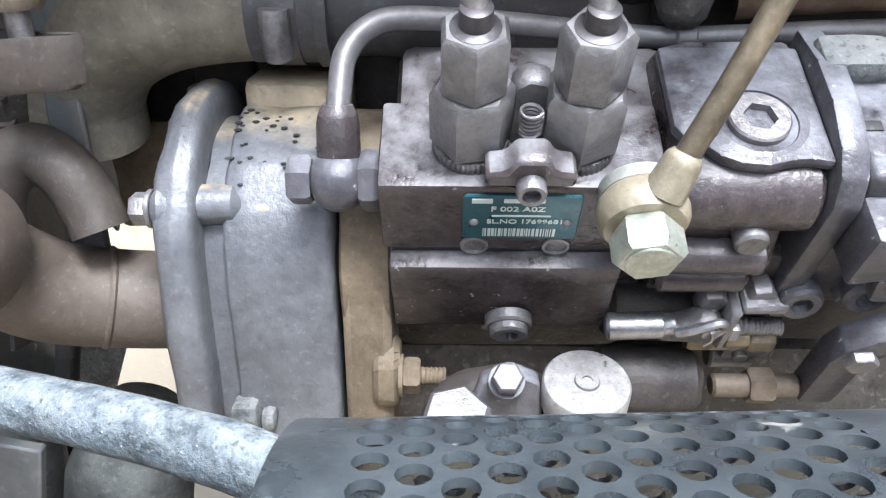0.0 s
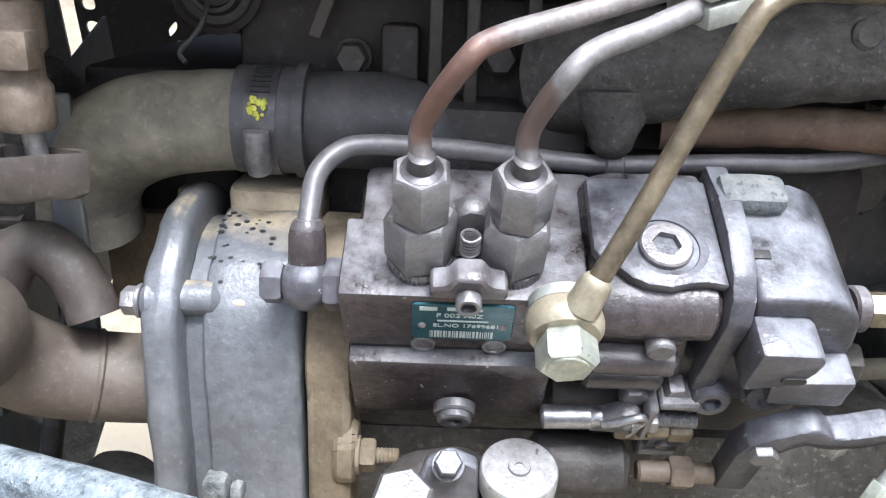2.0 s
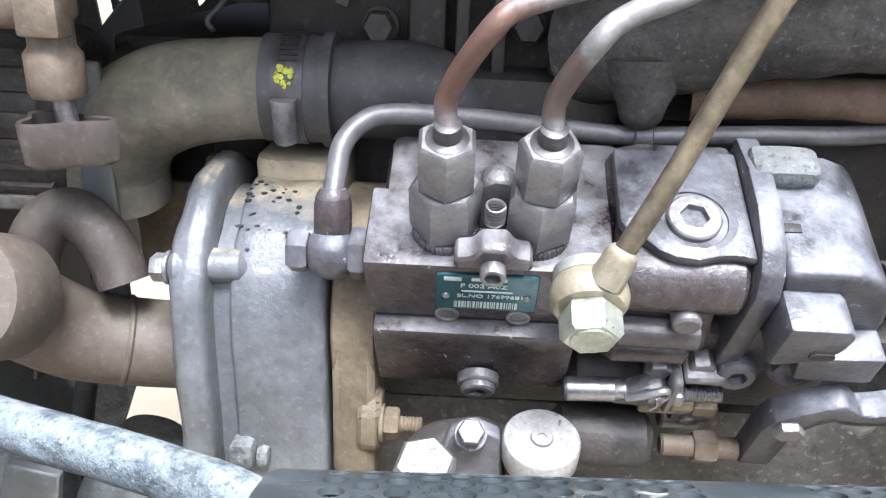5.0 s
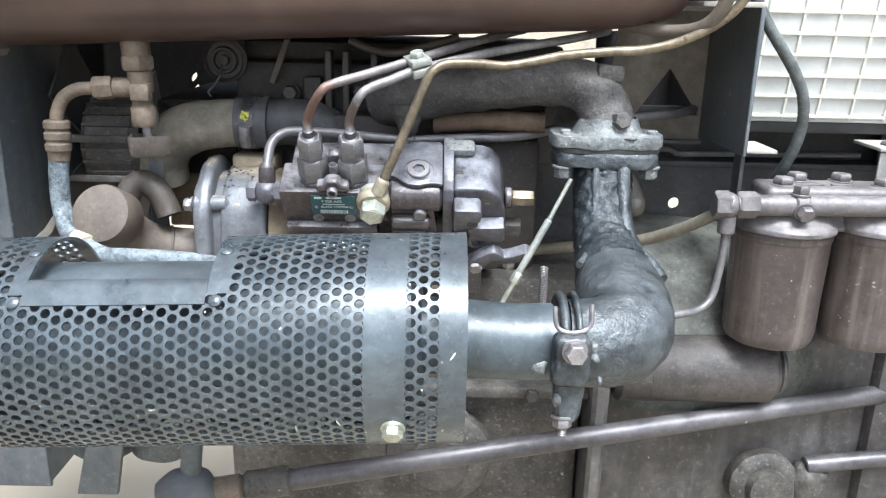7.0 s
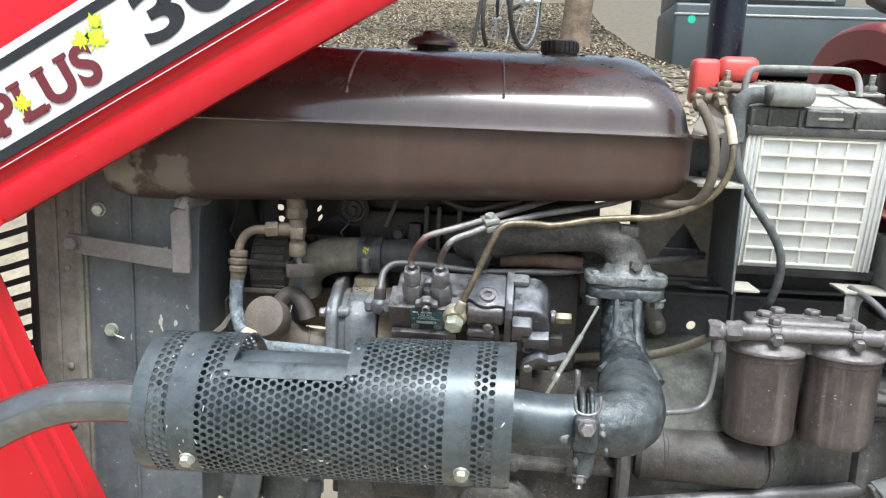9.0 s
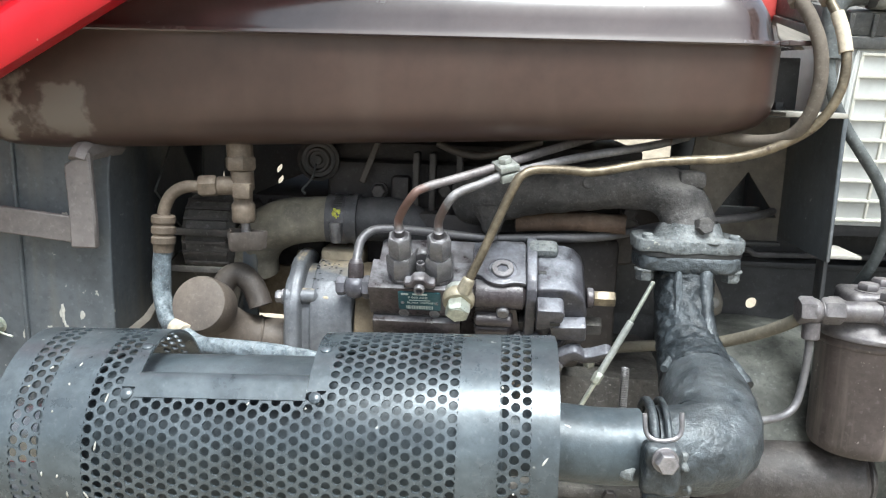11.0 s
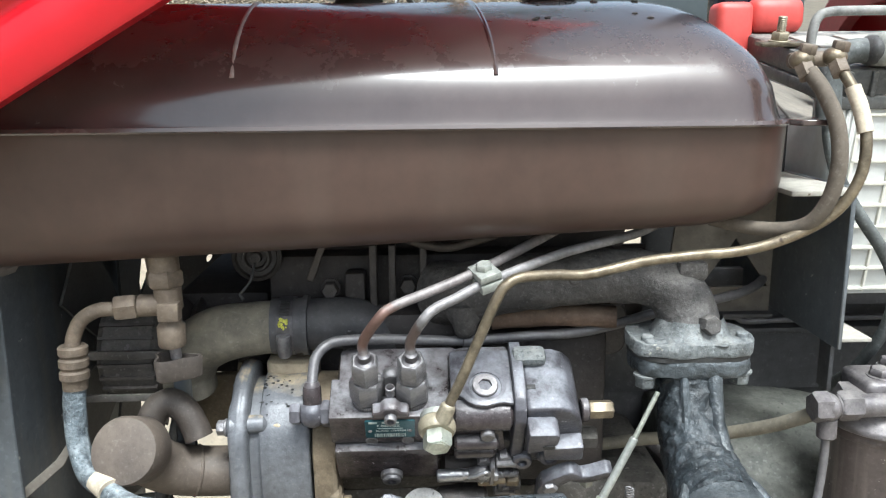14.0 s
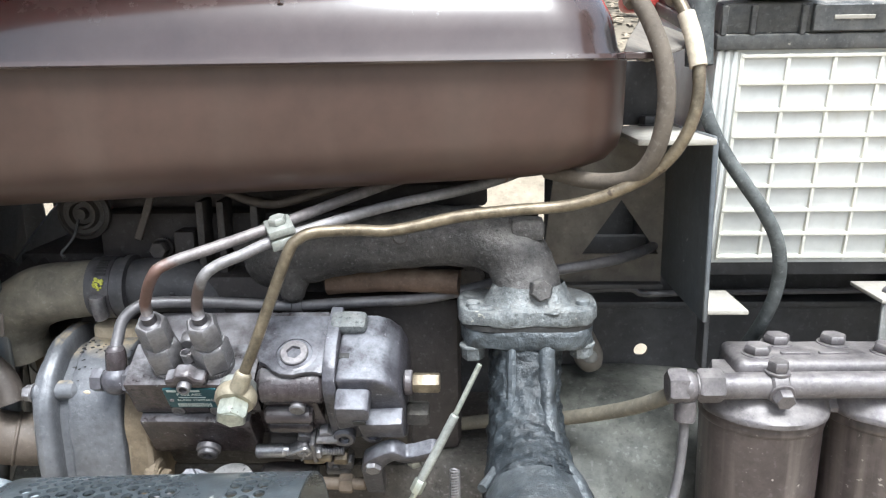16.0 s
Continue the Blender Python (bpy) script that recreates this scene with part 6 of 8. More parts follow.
    for i in range(34):
        x, a = -0.099 + 0.040 * random.random(), radians(38 + 44 * random.random())
        r = 0.0526
        drops.append(ball((x, yc - r * math.cos(a), zc + r * math.sin(a)), 0.0007 + 0.0011 * random.random(), 1, 1, 0.3, 7))
    part("oil_spots", join(*drops), M_BLACK, t, "dark oil spots", kind="stuff")
    a = thing("adapter_plate", (-0.053, 0.06, 0.69), "brown dusty adapter plate between case and pump", "plate")
    part("plate", rough_up(lathe((-0.0575, 0.100, 0.766), (1, 0, 0), [(0, 0), (0.050, 0), (0.0515, 0.001), (0.0515, 0.018), (0.050, 0.019), (0, 0.019)], 60), 0.0005, 90), M_BROWN, a)
    part("lower_plate", rough_up(prism([(0.0485, 0.766), (0.0485, 0.70), (0.06, 0.68), (0.14, 0.68), (0.14, 0.766)], -0.0572, -0.0390, "yz", 0.003), 0.0005, 80), M_BROWN, a)
    part("ear", rough_up(prism(rounded(0.022, 0.028, 0.009, 4, 0.056, 0.724), -0.046, -0.036, "yz", 0.002), 0.0004, 90), M_BROWN, a)
    bolt(a, "bolt", (-0.036, 0.052, 0.7245), (1, 0, 0), 0.0125, 0.008, True, M_BROWN, 0.010)


build_timing_case()


# ---------------------------------------------------------------- pipes at the pump
UP = Vector((0, -math.sin(radians(32)), math.cos(radians(32))))


def pump_at(x, y, z):
    """World place of a point in the pump's frame."""
    c, s = math.cos(radians(32)), math.sin(radians(32))
    return Vector((-0.04 + x, 0.017 + y * c - z * s, 0.815 + y * s + z * c))


def build_pipes():
    for x, pts in ((0.029, [(0.001, -0.010, 0.900), (0.010, -0.006, 0.9065), (0.034, 0.004, 0.9135), (0.069, 0.020, 0.9235), (0.121, 0.062, 0.938), (0.17, 0.12, 0.948)]),
                   (0.0625, [(0.0315, -0.008, 0.8975), (0.040, -0.004, 0.9045), (0.054, 0.002, 0.9095), (0.076, 0.012, 0.9175), (0.137, 0.045, 0.931), (0.204, 0.070, 0.942), (0.25, 0.13, 0.948)])):
        p0 = pump_at(x, 0.0165, 0.050)
        t = thing("injection_pipe", tuple(p0), "bent steel injection pipe, rusty orange near the bend", "fuel pipe", "injection pipes")
        part("pipe", tube([tuple(p0), tuple(p0 + UP * 0.012 + Vector((0, 0.004, 0.003)))] + pts, 0.0037, 16, 8), M_PIPE_RUSTED if x < 0.05 else M_PIPE_STAINED, t)
    c = thing("pipe_clamp", (0.078, 0.018, 0.915), "bare two-part clamp holding the injection pipes", "clamp")
    m = pose(0.0765, 0.016, 0.9215, 12, -14, 20)
    for nm, b in (("upper_half", box(-0.0085, 0.0085, -0.011, 0.011, 0.0010, 0.0065, 0.001)), ("lower_half", box(-0.0085, 0.0085, -0.011, 0.011, -0.0075, -0.0005, 0.001))):
        b.transform(m)
        part(nm, cast(b, 1, 0.0004, 160, 0.006), M_ZDULL, c)
    ax = m.to_3x3() @ Vector((0, 0, 1))
    bolt(c, "bolt", m @ Vector((0, 0, 0.0062)), ax, 0.0105, 0.0048, False, M_ZDULL)
    # feed pipe with banjo union
    f = thing("feed_pipe", tuple(pump_at(0.08, -0.012, -0.005)), "dull yellow-zinc feed pipe with large banjo bolt", "fuel pipe")
    bx, bz = 0.0805, -0.0012
    part("washer_boss", lathe(pump_at(bx, 0.001, bz), tuple(pump_at(bx, -1, bz) - pump_at(bx, 0, bz)), [(0.0125, 0), (0.0125, 0.0045), (0.0, 0.0045)], 28), M_ZDULL, f)
    part("banjo_eye", lathe(pump_at(bx, -0.0035, bz), tuple(pump_at(bx, -1, bz) - pump_at(bx, 0, bz)), [(0.0, 0), (0.0122, 0.0), (0.0138, 0.0025), (0.0142, 0.0055), (0.0138, 0.0085), (0.0122, 0.011), (0, 0.011)], 32), M_TANZ, f, "tan banjo eye")
    hx = part("banjo_bolt", hexa(pump_at(bx, -0.0145, bz), pump_at(bx, -0.0265, bz), 0.0188, 0.25), M_ZINC, f, "bright zinc hexagon bolt head")
    part("bolt_face", rod(pump_at(bx, -0.0262, bz), pump_at(bx, -0.0272, bz), 0.0075, 0.0006), M_ZINC, hx)
    e0 = pump_at(bx + 0.004, -0.009, bz + 0.010)
    line = [tuple(e0 + Vector((0.0045, -0.001, 0.011))), (0.0585, 0.0022, 0.850), (0.070, 0.0012, 0.878), (0.084, 0.000, 0.911), (0.0905, 0.001, 0.9195), (0.101, 0.004, 0.9235), (0.125, 0.010, 0.9235), (0.15, 0.014, 0.9225), (0.19, 0.016, 0.9305), (0.225, 0.016, 0.9345), (0.262, 0.014, 0.938), (0.293, 0.008, 0.949), (0.317, -0.001, 0.967), (0.3295, -0.006, 0.992), (0.332, -0.004, 1.02), (0.3275, 0.004, 1.045), (0.321, 0.014, 1.063)]
    part("sleeve", tube([(*e0, 0.0066), (*(e0 + Vector((0.0025, -0.0005, 0.006))), 0.0060), (*(e0 + Vector((0.0042, -0.001, 0.0105))), 0.0056), (*(e0 + Vector((0.0050, -0.001, 0.0125))), 0.0043)], 0.006, 18, 5), M_TANZ, f, "crimped sleeve")
    part("pipe", tube(line, 0.00385, 14, 7), M_BRASSY, f)
    part("crimp_band", tube([(0.3315, -0.0038, 1.022), (0.329, 0.001, 1.038), (0.3255, 0.007, 1.052)], 0.0052, 14, 4), M_CREAM, f, "pale crimp band")
    r = thing("return_pipe", (0.30, 0.0, 0.95), "brown rubber fuel return hose bent under the tank", "fuel hose")
    part("hose", tube([(0.297, 0.012, 1.063), (0.304, 0.002, 1.048), (0.311, -0.006, 1.025), (0.313, -0.008, 0.998), (0.309, -0.003, 0.972), (0.299, 0.008, 0.956), (0.278, 0.028, 0.951), (0.25, 0.05, 0.955)], 0.0054, 14, 7), M_HOSE_TANK, r)
    fit = thing("tank_outlet", (0.30, 0.02, 1.05), "cluster of brass banjo unions at the tank end", "pipe union")
    for (x, y, z), (dx, dy, dz) in (((0.295, 0.018, 1.068), (0.1, -0.6, -0.8)), ((0.319, 0.020, 1.070), (0.1, -0.6, -0.8))):
        p, d = Vector((x, y, z)), Vector((dx, dy, dz)).normalized()
        part("union_nut", hexa(p, p + d * 0.012, 0.0115, 0.2), M_BRASS, fit)
        part("eye", ball(p - d * 0.003, 0.0085, 1, 1, 0.8, 16), M_BRASSY, fit)
        bolt(fit, "banjo_bolt", p + Vector((0.002, 0.0, 0.006)), (0.1, -0.2, 1), 0.010, 0.007, False, M_BRASS)
    part("tee_bar", rod((0.289, 0.026, 1.070), (0.325, 0.028, 1.072), 0.0055, 0.001), M_BRASS, fit)
    # lubricating oil pipe from the elbow
    o = thing("oil_pipe", (-0.0545, 0.04, 0.81), "dark steel oil pipe looping from the pump elbow", "oil pipe")
    e = pump_at(-0.0145, 0.0165, -0.0175)
    part("riser", lathe(e + Vector((0, 0.001, 0.004)), (0, 0.12, 1), [(0.0068, 0), (0.0074, 0.004), (0.0072, 0.015), (0.0064, 0.0185), (0.0050, 0.021), (0, 0.021)], 24), M_PUMP, o)
    part("pipe", tube([tuple(e + Vector((0, 0.003, 0.022))), (-0.0540, 0.048, 0.838), (-0.0525, 0.054, 0.848), (-0.046, 0.060, 0.8555), (-0.034, 0.066, 0.8585), (0.0, 0.076, 0.856), (0.035, 0.083, 0.852), (0.066, 0.085, 0.850), (0.118, 0.088, 0.852), (0.17, 0.09, 0.855), (0.237, 0.104, 0.867), (0.33, 0.15, 0.872), (0.40, 0.26, 0.873)], 0.0042, 14, 7), M_OILPIPE, o)
    part("joint_sleeve", rod((0.064, 0.0849, 0.850), (0.072, 0.0853, 0.850), 0.0055, 0.0008, 14), M_OILPIPE, o)


build_pipes()


# ---------------------------------------------------------------- coolant, drain tap, filler
def build_left_fittings():
    h = thing("coolant_hose", (-0.12, 0.10, 0.82), "dust-brown rubber coolant elbow with worm-drive clamp", "coolant hose")
    part("hose", rough_up(tube([(-0.170, 0.118, 0.800, 0.0235), (-0.170, 0.114, 0.822, 0.0245), (-0.158, 0.108, 0.841, 0.0245), (-0.138, 0.104, 0.853, 0.0240), (-0.11, 0.103, 0.858, 0.0222), (-0.088, 0.103, 0.860, 0.0220)], 0.025, 40, 8), 0.0013, 55), M_HOSE_BROWN, h)
    part("hose_end", tube([(-0.093, 0.103, 0.860), (-0.064, 0.104, 0.860)], 0.0232, 36, 2), M_HOSE_BLACK, h, "black hose end")
    part("end_lip", tube([(-0.067, 0.104, 0.860), (-0.0625, 0.104, 0.860)], 0.0250, 36, 2), M_HOSE_BLACK, h)
    cl = thing("hose_clamp", (-0.078, 0.10, 0.835), "worm-drive hose clamp with flaking yellow sticker", "hose clamp")
    ang = [radians(10 * i) for i in range(37)]
    band = bm_new()
    rows = [[band.verts.new((x, 0.104 - 0.0243 * math.cos(a), 0.860 + 0.0243 * math.sin(a))) for a in ang] for x in (-0.0865, -0.0735)]
    for i in range(36):
        band.faces.new((rows[0][i], rows[1][i], rows[1][i + 1], rows[0][i + 1]))
    b = part("band", band, M_ROD, cl)
    so = b.modifiers.new("thickness", 'SOLIDIFY')
    so.thickness = 0.0009
    for i in range(6):
        a = radians(38 + 6.2 * i)
        sl = box(-0.0838, -0.0762, -0.0003, 0.0003, -0.0007, 0.0007, 0.0, 1)
        sl.transform(Matrix.Translation((0, 0.104 - 0.0248 * math.cos(a), 0.860 + 0.0248 * math.sin(a))) @ pose(0, 0, 0, -math.degrees(a), 0, 0))
        part("slot", sl, M_BLACK, b)
    random.seed(5)
    flakes = []
    for i in range(20):
        fx, fa = -0.0838 + 0.0062 * random.random(), radians(8 + 20 * random.random())
        w = 0.0006 + 0.0010 * random.random()
        fl = prism([(-w, -0.4 * w), (0.2 * w, -w), (w, -0.2 * w), (0.6 * w, 0.8 * w), (-0.7 * w, w)], -0.0003, 0.0003, "xz", 0.0)
        fl.transform(Matrix.Translation((fx, 0.104 - 0.0250 * math.cos(fa), 0.861 + 0.0250 * math.sin(fa))) @ pose(0, 0, 0, -math.degrees(fa), 60 * i, 0))
        flakes.append(fl)
    part("sticker", join(*flakes), M_YELLOW, cl, "flaking yellow sticker", kind="stuff")
    part("screw_housing", tube([(-0.0805, 0.0765, 0.860), (-0.0805, 0.0772, 0.851), (-0.080, 0.0805, 0.843)], 0.0056, 14, 4), M_NUT, cl)
    o = thing("water_outlet", (-0.03, 0.11, 0.83), "black cast water outlet bend", "water outlet")
    part("bend", rough_up(tube([(-0.068, 0.106, 0.8595, 0.0212), (-0.050, 0.108, 0.860, 0.0215), (-0.030, 0.110, 0.8595, 0.0215), (-0.013, 0.113, 0.853, 0.0215), (-0.002, 0.116, 0.838, 0.0215), (0.001, 0.118, 0.815, 0.022), (0.001, 0.118, 0.79, 0.023)], 0.022, 36, 7), 0.0009, 70), M_HOSE_BLACK, o)
    part("base", cast(box(-0.036, 0.022, 0.098, 0.14, 0.782, 0.842, 0.006, 2), 2, 0.0008, 60), M_HOSE_BLACK, o)
    part("flange", cast(box(-0.040, 0.028, 0.094, 0.14, 0.776, 0.788, 0.003, 2), 2, 0.0006, 60), M_IRON, o)
    for z in (0.0, 0.0055):
        part("cast_mark", ball((-0.028, 0.0885, 0.8585 - z), 0.0018, 1.4, 0.6, 0.8, 8), M_HOSE_BLACK, o)
    d = thing("drain_tap", (-0.158, 0.052, 0.84), "dusty brown drain tap with wing handle", "drain tap")
    part("tee_body", rough_up(lathe((-0.160, 0.052, 0.862), (-0.02, 0.02, 1), [(0, 0), (0.0095, 0), (0.0105, 0.002), (0.0105, 0.016), (0.0085, 0.019), (0.0085, 0.028), (0.0105, 0.030), (0.0105, 0.046), (0.0085, 0.048), (0, 0.048)], 24), 0.0003, 150), M_BRASS, d)
    part("top_nut", hexa((-0.162, 0.053, 0.909), (-0.1625, 0.0535, 0.922), 0.0245, 0.2), M_BRASS, d)
    part("side_lug", cast(box(-0.166, -0.150, 0.0385, 0.050, 0.885, 0.899, 0.0015, 2), 1, 0.0004, 120), M_BRASS, d)
    part("riser", rod((-0.1625, 0.0535, 0.920), (-0.164, 0.054, 0.95), 0.0118, 0.001), M_BRASS, d)
    part("side_arm", rod((-0.160, 0.0525, 0.895), (-0.183, 0.050, 0.895), 0.0085, 0.001), M_BRASS, d)
    part("spindle", rod((-0.159, 0.052, 0.864), (-0.158, 0.052, 0.852), 0.0042, 0.0006, 14), M_STEEL, d)
    # cup-shaped handle with three lobes, open at the top
    cup = bm_new()
    rings = []
    for rad, z in ((0.0120, 0.8365), (0.0140, 0.8385), (0.0150, 0.8530), (0.0145, 0.8545), (0.0128, 0.8540), (0.0118, 0.8450)):
        ring = []
        for i in range(48):
            w = 2 * math.pi * i / 48
            q = rad * (1.0 + 0.30 * math.cos(3 * w - 0.5) + 0.05 * math.cos(6 * w - 1.0))
            ring.append(cup.verts.new((-0.160 + 1.10 * q * math.cos(w), 0.050 + 0.72 * q * math.sin(w), z)))
        rings.append(ring)
    for a0, b0 in zip(rings, rings[1:]):
        for i in range(48):
            cup.faces.new((a0[i], a0[(i + 1) % 48], b0[(i + 1) % 48], b0[i]))
    cup.faces.new(rings[0][::-1])
    cup.faces.new(rings[-1])
    bmesh.ops.recalc_face_normals(cup, faces=cup.faces[:])
    part("wing_handle", cup, M_DARKPIPE, d, "hollow three-lobed rubber handle")
    y = thing("hydraulic_hose", (-0.2, 0.02, 0.77), "chalky blue-grey rubber hose with brass crimp end", "hose")
    n = part("brass_nut", hexa((-0.183, 0.049, 0.895), (-0.199, 0.047, 0.894), 0.0175, 0.3), M_BRASS, y, "tarnished brass nut")
    part("elbow", tube([(-0.198, 0.047, 0.894), (-0.212, 0.046, 0.893), (-0.224, 0.045, 0.886), (-0.2305, 0.0445, 0.874), (-0.232, 0.044, 0.866)], 0.0056, 16, 6), M_BRASS, y)
    prof = [(0, 0)]
    for i in range(3):
        z = 0.0095 * i
        prof += [(0.0092, z), (0.0108, z + 0.0015), (0.0108, z + 0.0065), (0.0092, z + 0.0085)]
    prof += [(0.0090, 0.034), (0, 0.034)]
    part("crimp", lathe((-0.232, 0.044, 0.867), (-0.02, -0.05, -1), prof, 24), M_BRASS, y)
    part("hose", tube([(-0.2325, 0.043, 0.838), (-0.234, 0.040, 0.818), (-0.232, 0.035, 0.795), (-0.222, 0.022, 0.775), (-0.206, 0.012, 0.7665), (-0.185, -0.005, 0.7625), (-0.158, -0.020, 0.7652), (-0.128, -0.034, 0.7692), (-0.095, -0.047, 0.7712), (-0.06, -0.060, 0.769), (-0.02, -0.08, 0.755), (0.0, -0.09, 0.72)], 0.0083, 28, 14, wob=0.07), M_HYD, y, "chalk-dusted hose")
    part("band", tube([(-0.2125, 0.0165, 0.7710), (-0.207, 0.0125, 0.7690), (-0.200, 0.0065, 0.7670)], 0.0091, 18, 3), M_CREAM, y, "cream identification band")
    f = thing("oil_filler", (-0.165, 0.05, 0.70), "brown painted oil filler neck with round cap", "oil filler")
    ax = Vector((-0.08, -0.90, 0.42)).normalized()
    cpos = Vector((-0.192, 0.017, 0.793))
    part("neck", tube([(-0.105, 0.085, 0.741), (-0.130, 0.083, 0.741), (-0.155, 0.078, 0.744), (-0.175, 0.068, 0.752), (-0.187, 0.055, 0.767), tuple(cpos - ax * 0.026), tuple(cpos - ax * 0.012)], 0.0205, 28, 7), M_FILLER, f)
    part("cap", lathe(cpos - ax * 0.030, tuple(ax), [(0, 0), (0.0245, 0), (0.0258, 0.002), (0.0258, 0.026), (0.0245, 0.0292), (0.018, 0.0305), (0, 0.031)], 44), M_FILLER, f, "smooth brown cap")
    part("neck_ring", lathe((-0.156, 0.0775, 0.7445), (-0.9, -0.4, 0.25), [(0.0205, 0), (0.0214, 0.001), (0.0214, 0.002), (0.0205, 0.003)], 32), M_FILLER, f)
    b = thing("breather_pipe", (-0.17, 0.07, 0.76), "hooked dark breather pipe beside the filler", "breather pipe")
    part("pipe", tube([(-0.186, 0.060, 0.758), (-0.188, 0.064, 0.788), (-0.182, 0.068, 0.804), (-0.171, 0.070, 0.8085), (-0.160, 0.0695, 0.800), (-0.1535, 0.068, 0.788), (-0.150, 0.066, 0.779)], 0.0112, 24, 7, caps=False), M_DARKPIPE, b)
    # black disc stands in for the shade inside the open pipe
    part("mouth_shade", rod((-0.1515, 0.0668, 0.783), (-0.1504, 0.0662, 0.780), 0.0104, 0.0005), M_BLACK, b)
    k = thing("front_cover", (-0.13, 0.15, 0.75), "tan dusty engine front cover behind the breather", "engine casing")
    part("plate", rough_up(cast(box(-0.180, -0.130, 0.150, 0.162, 0.746, 0.800, 0.003), 3, 0.0, 50), 0.0025, 45), M_BROWN, k)
    # alternator and pulley in the shadow behind
    a = thing("alternator", (-0.21, 0.10, 0.80), "dusty dark alternator with finned case", "alternator")
    part("case", rough_up(lathe((-0.235, 0.13, 0.835), (1, 0, 0), [(0, 0), (0.040, 0), (0.045, 0.006), (0.045, 0.045), (0.038, 0.052), (0, 0.052)], 36), 0.0008, 80), M_IRON_DUSTY, a)
    for i in range(9):
        fb = box(-0.232, -0.188, -0.0012, 0.0012, 0.040, 0.0475, 0.0)
        fb.transform(pose(0, 0.13, 0.835, 0, 0, 0) @ pose(0, 0, 0, 20 + 14 * i, 0, 0))
        part("fin", fb, M_IRON, a)
    part("strap", box(-0.26, -0.17, 0.078, 0.082, 0.842, 0.849, 0.001), M_IRON_DUSTY, a)
    part("strap", box(-0.25, -0.185, 0.078, 0.082, 0.806, 0.812, 0.001), M_IRON_DUSTY, a)
    w = thing("water_pump_pulley", (-0.16, 0.16, 0.70), "dark grooved pulley with fan belt", "pulley")
    part("pulley", lathe((-0.185, 0.17, 0.825), (1, 0, 0), [(0, 0), (0.040, 0), (0.044, 0.003), (0.036, 0.010), (0.044, 0.017), (0.040, 0.02), (0, 0.02)], 44), M_IRON, w)
    part("belt", tube([(-0.175, 0.128, 0.84), (-0.185, 0.128, 0.77), (-0.205, 0.128, 0.70), (-0.225, 0.128, 0.60)], 0.006, 10, 4), M_RUBBER, w)
    part("grey_bar", prism([(-0.176, 0.745), (-0.159, 0.745), (-0.161, 0.87), (-0.173, 0.87)], 0.088, 0.092, "xz", 0.001), M_SHROUD, w, "grey upright strip")
    pb = thing("pale_bracket", (-0.26, 0.257, 0.55), "pale weathered sheet bracket low in the bay", "bracket")
    part("sheet", prism([(-0.310, 0.55), (-0.262, 0.55), (-0.238, 0.615), (-0.245, 0.628), (-0.278, 0.624)], 0.255, 0.259, "xz", 0.001), M_FLANGE, pb)
    s = thing("stay_strap", (-0.26, 0.06, 0.72), "thin dusty stay strap", "strap")
    part("strap", prism([(-0.305, 0.730), (-0.262, 0.766), (-0.243, 0.792), (-0.241, 0.797), (-0.238, 0.794), (-0.256, 0.762), (-0.300, 0.724)], 0.058, 0.061, "xz", 0.0004), M_SUPPORT, s)
    lo = thing("lower_boot", (-0.20, 0.10, 0.52), "chalk-dusted dark rubber boots below the filler", "rubber boot")
    for x0, x1 in ((-0.232, -0.24), (-0.168, -0.178)):
        part("lobe", rough_up(tube([(x0 + 0.008, 0.105, 0.675, 0.018), (x0, 0.10, 0.655, 0.027), (x1, 0.10, 0.61, 0.031), (x1 - 0.01, 0.10, 0.52, 0.032)], 0.03, 28, 6), 0.0015, 60), M_CHALKRUB, lo)
    low = thing("lower_bracket", (-0.19, 0.03, 0.50), "weathered angle bracket below the filler", "bracket")
    part("leg", prism([(-0.255, 0.50), (-0.215, 0.50), (-0.178, 0.695), (-0.202, 0.70)], 0.04, 0.046, "xz", 0.001), M_SHROUD, low)
    part("arm", prism([(-0.22, 0.62), (-0.12, 0.56), (-0.12, 0.59), (-0.20, 0.66)], 0.035, 0.041, "xz", 0.001), M_SUPPORT, low)


build_left_fittings()


# ---------------------------------------------------------------- battery and tray
# the battery, its tray floor and its hold-down lean forward about the front edge of the lid
LEAN_PIVOT = Matrix.Translation((0, 0.114, 1.0435))
LEANED = LEAN_PIVOT @ Matrix.Rotation(radians(10.5), 4, 'X') @ LEAN_PIVOT.inverted()


def leaned(bm):
    bm.transform(LEANED)
    return bm


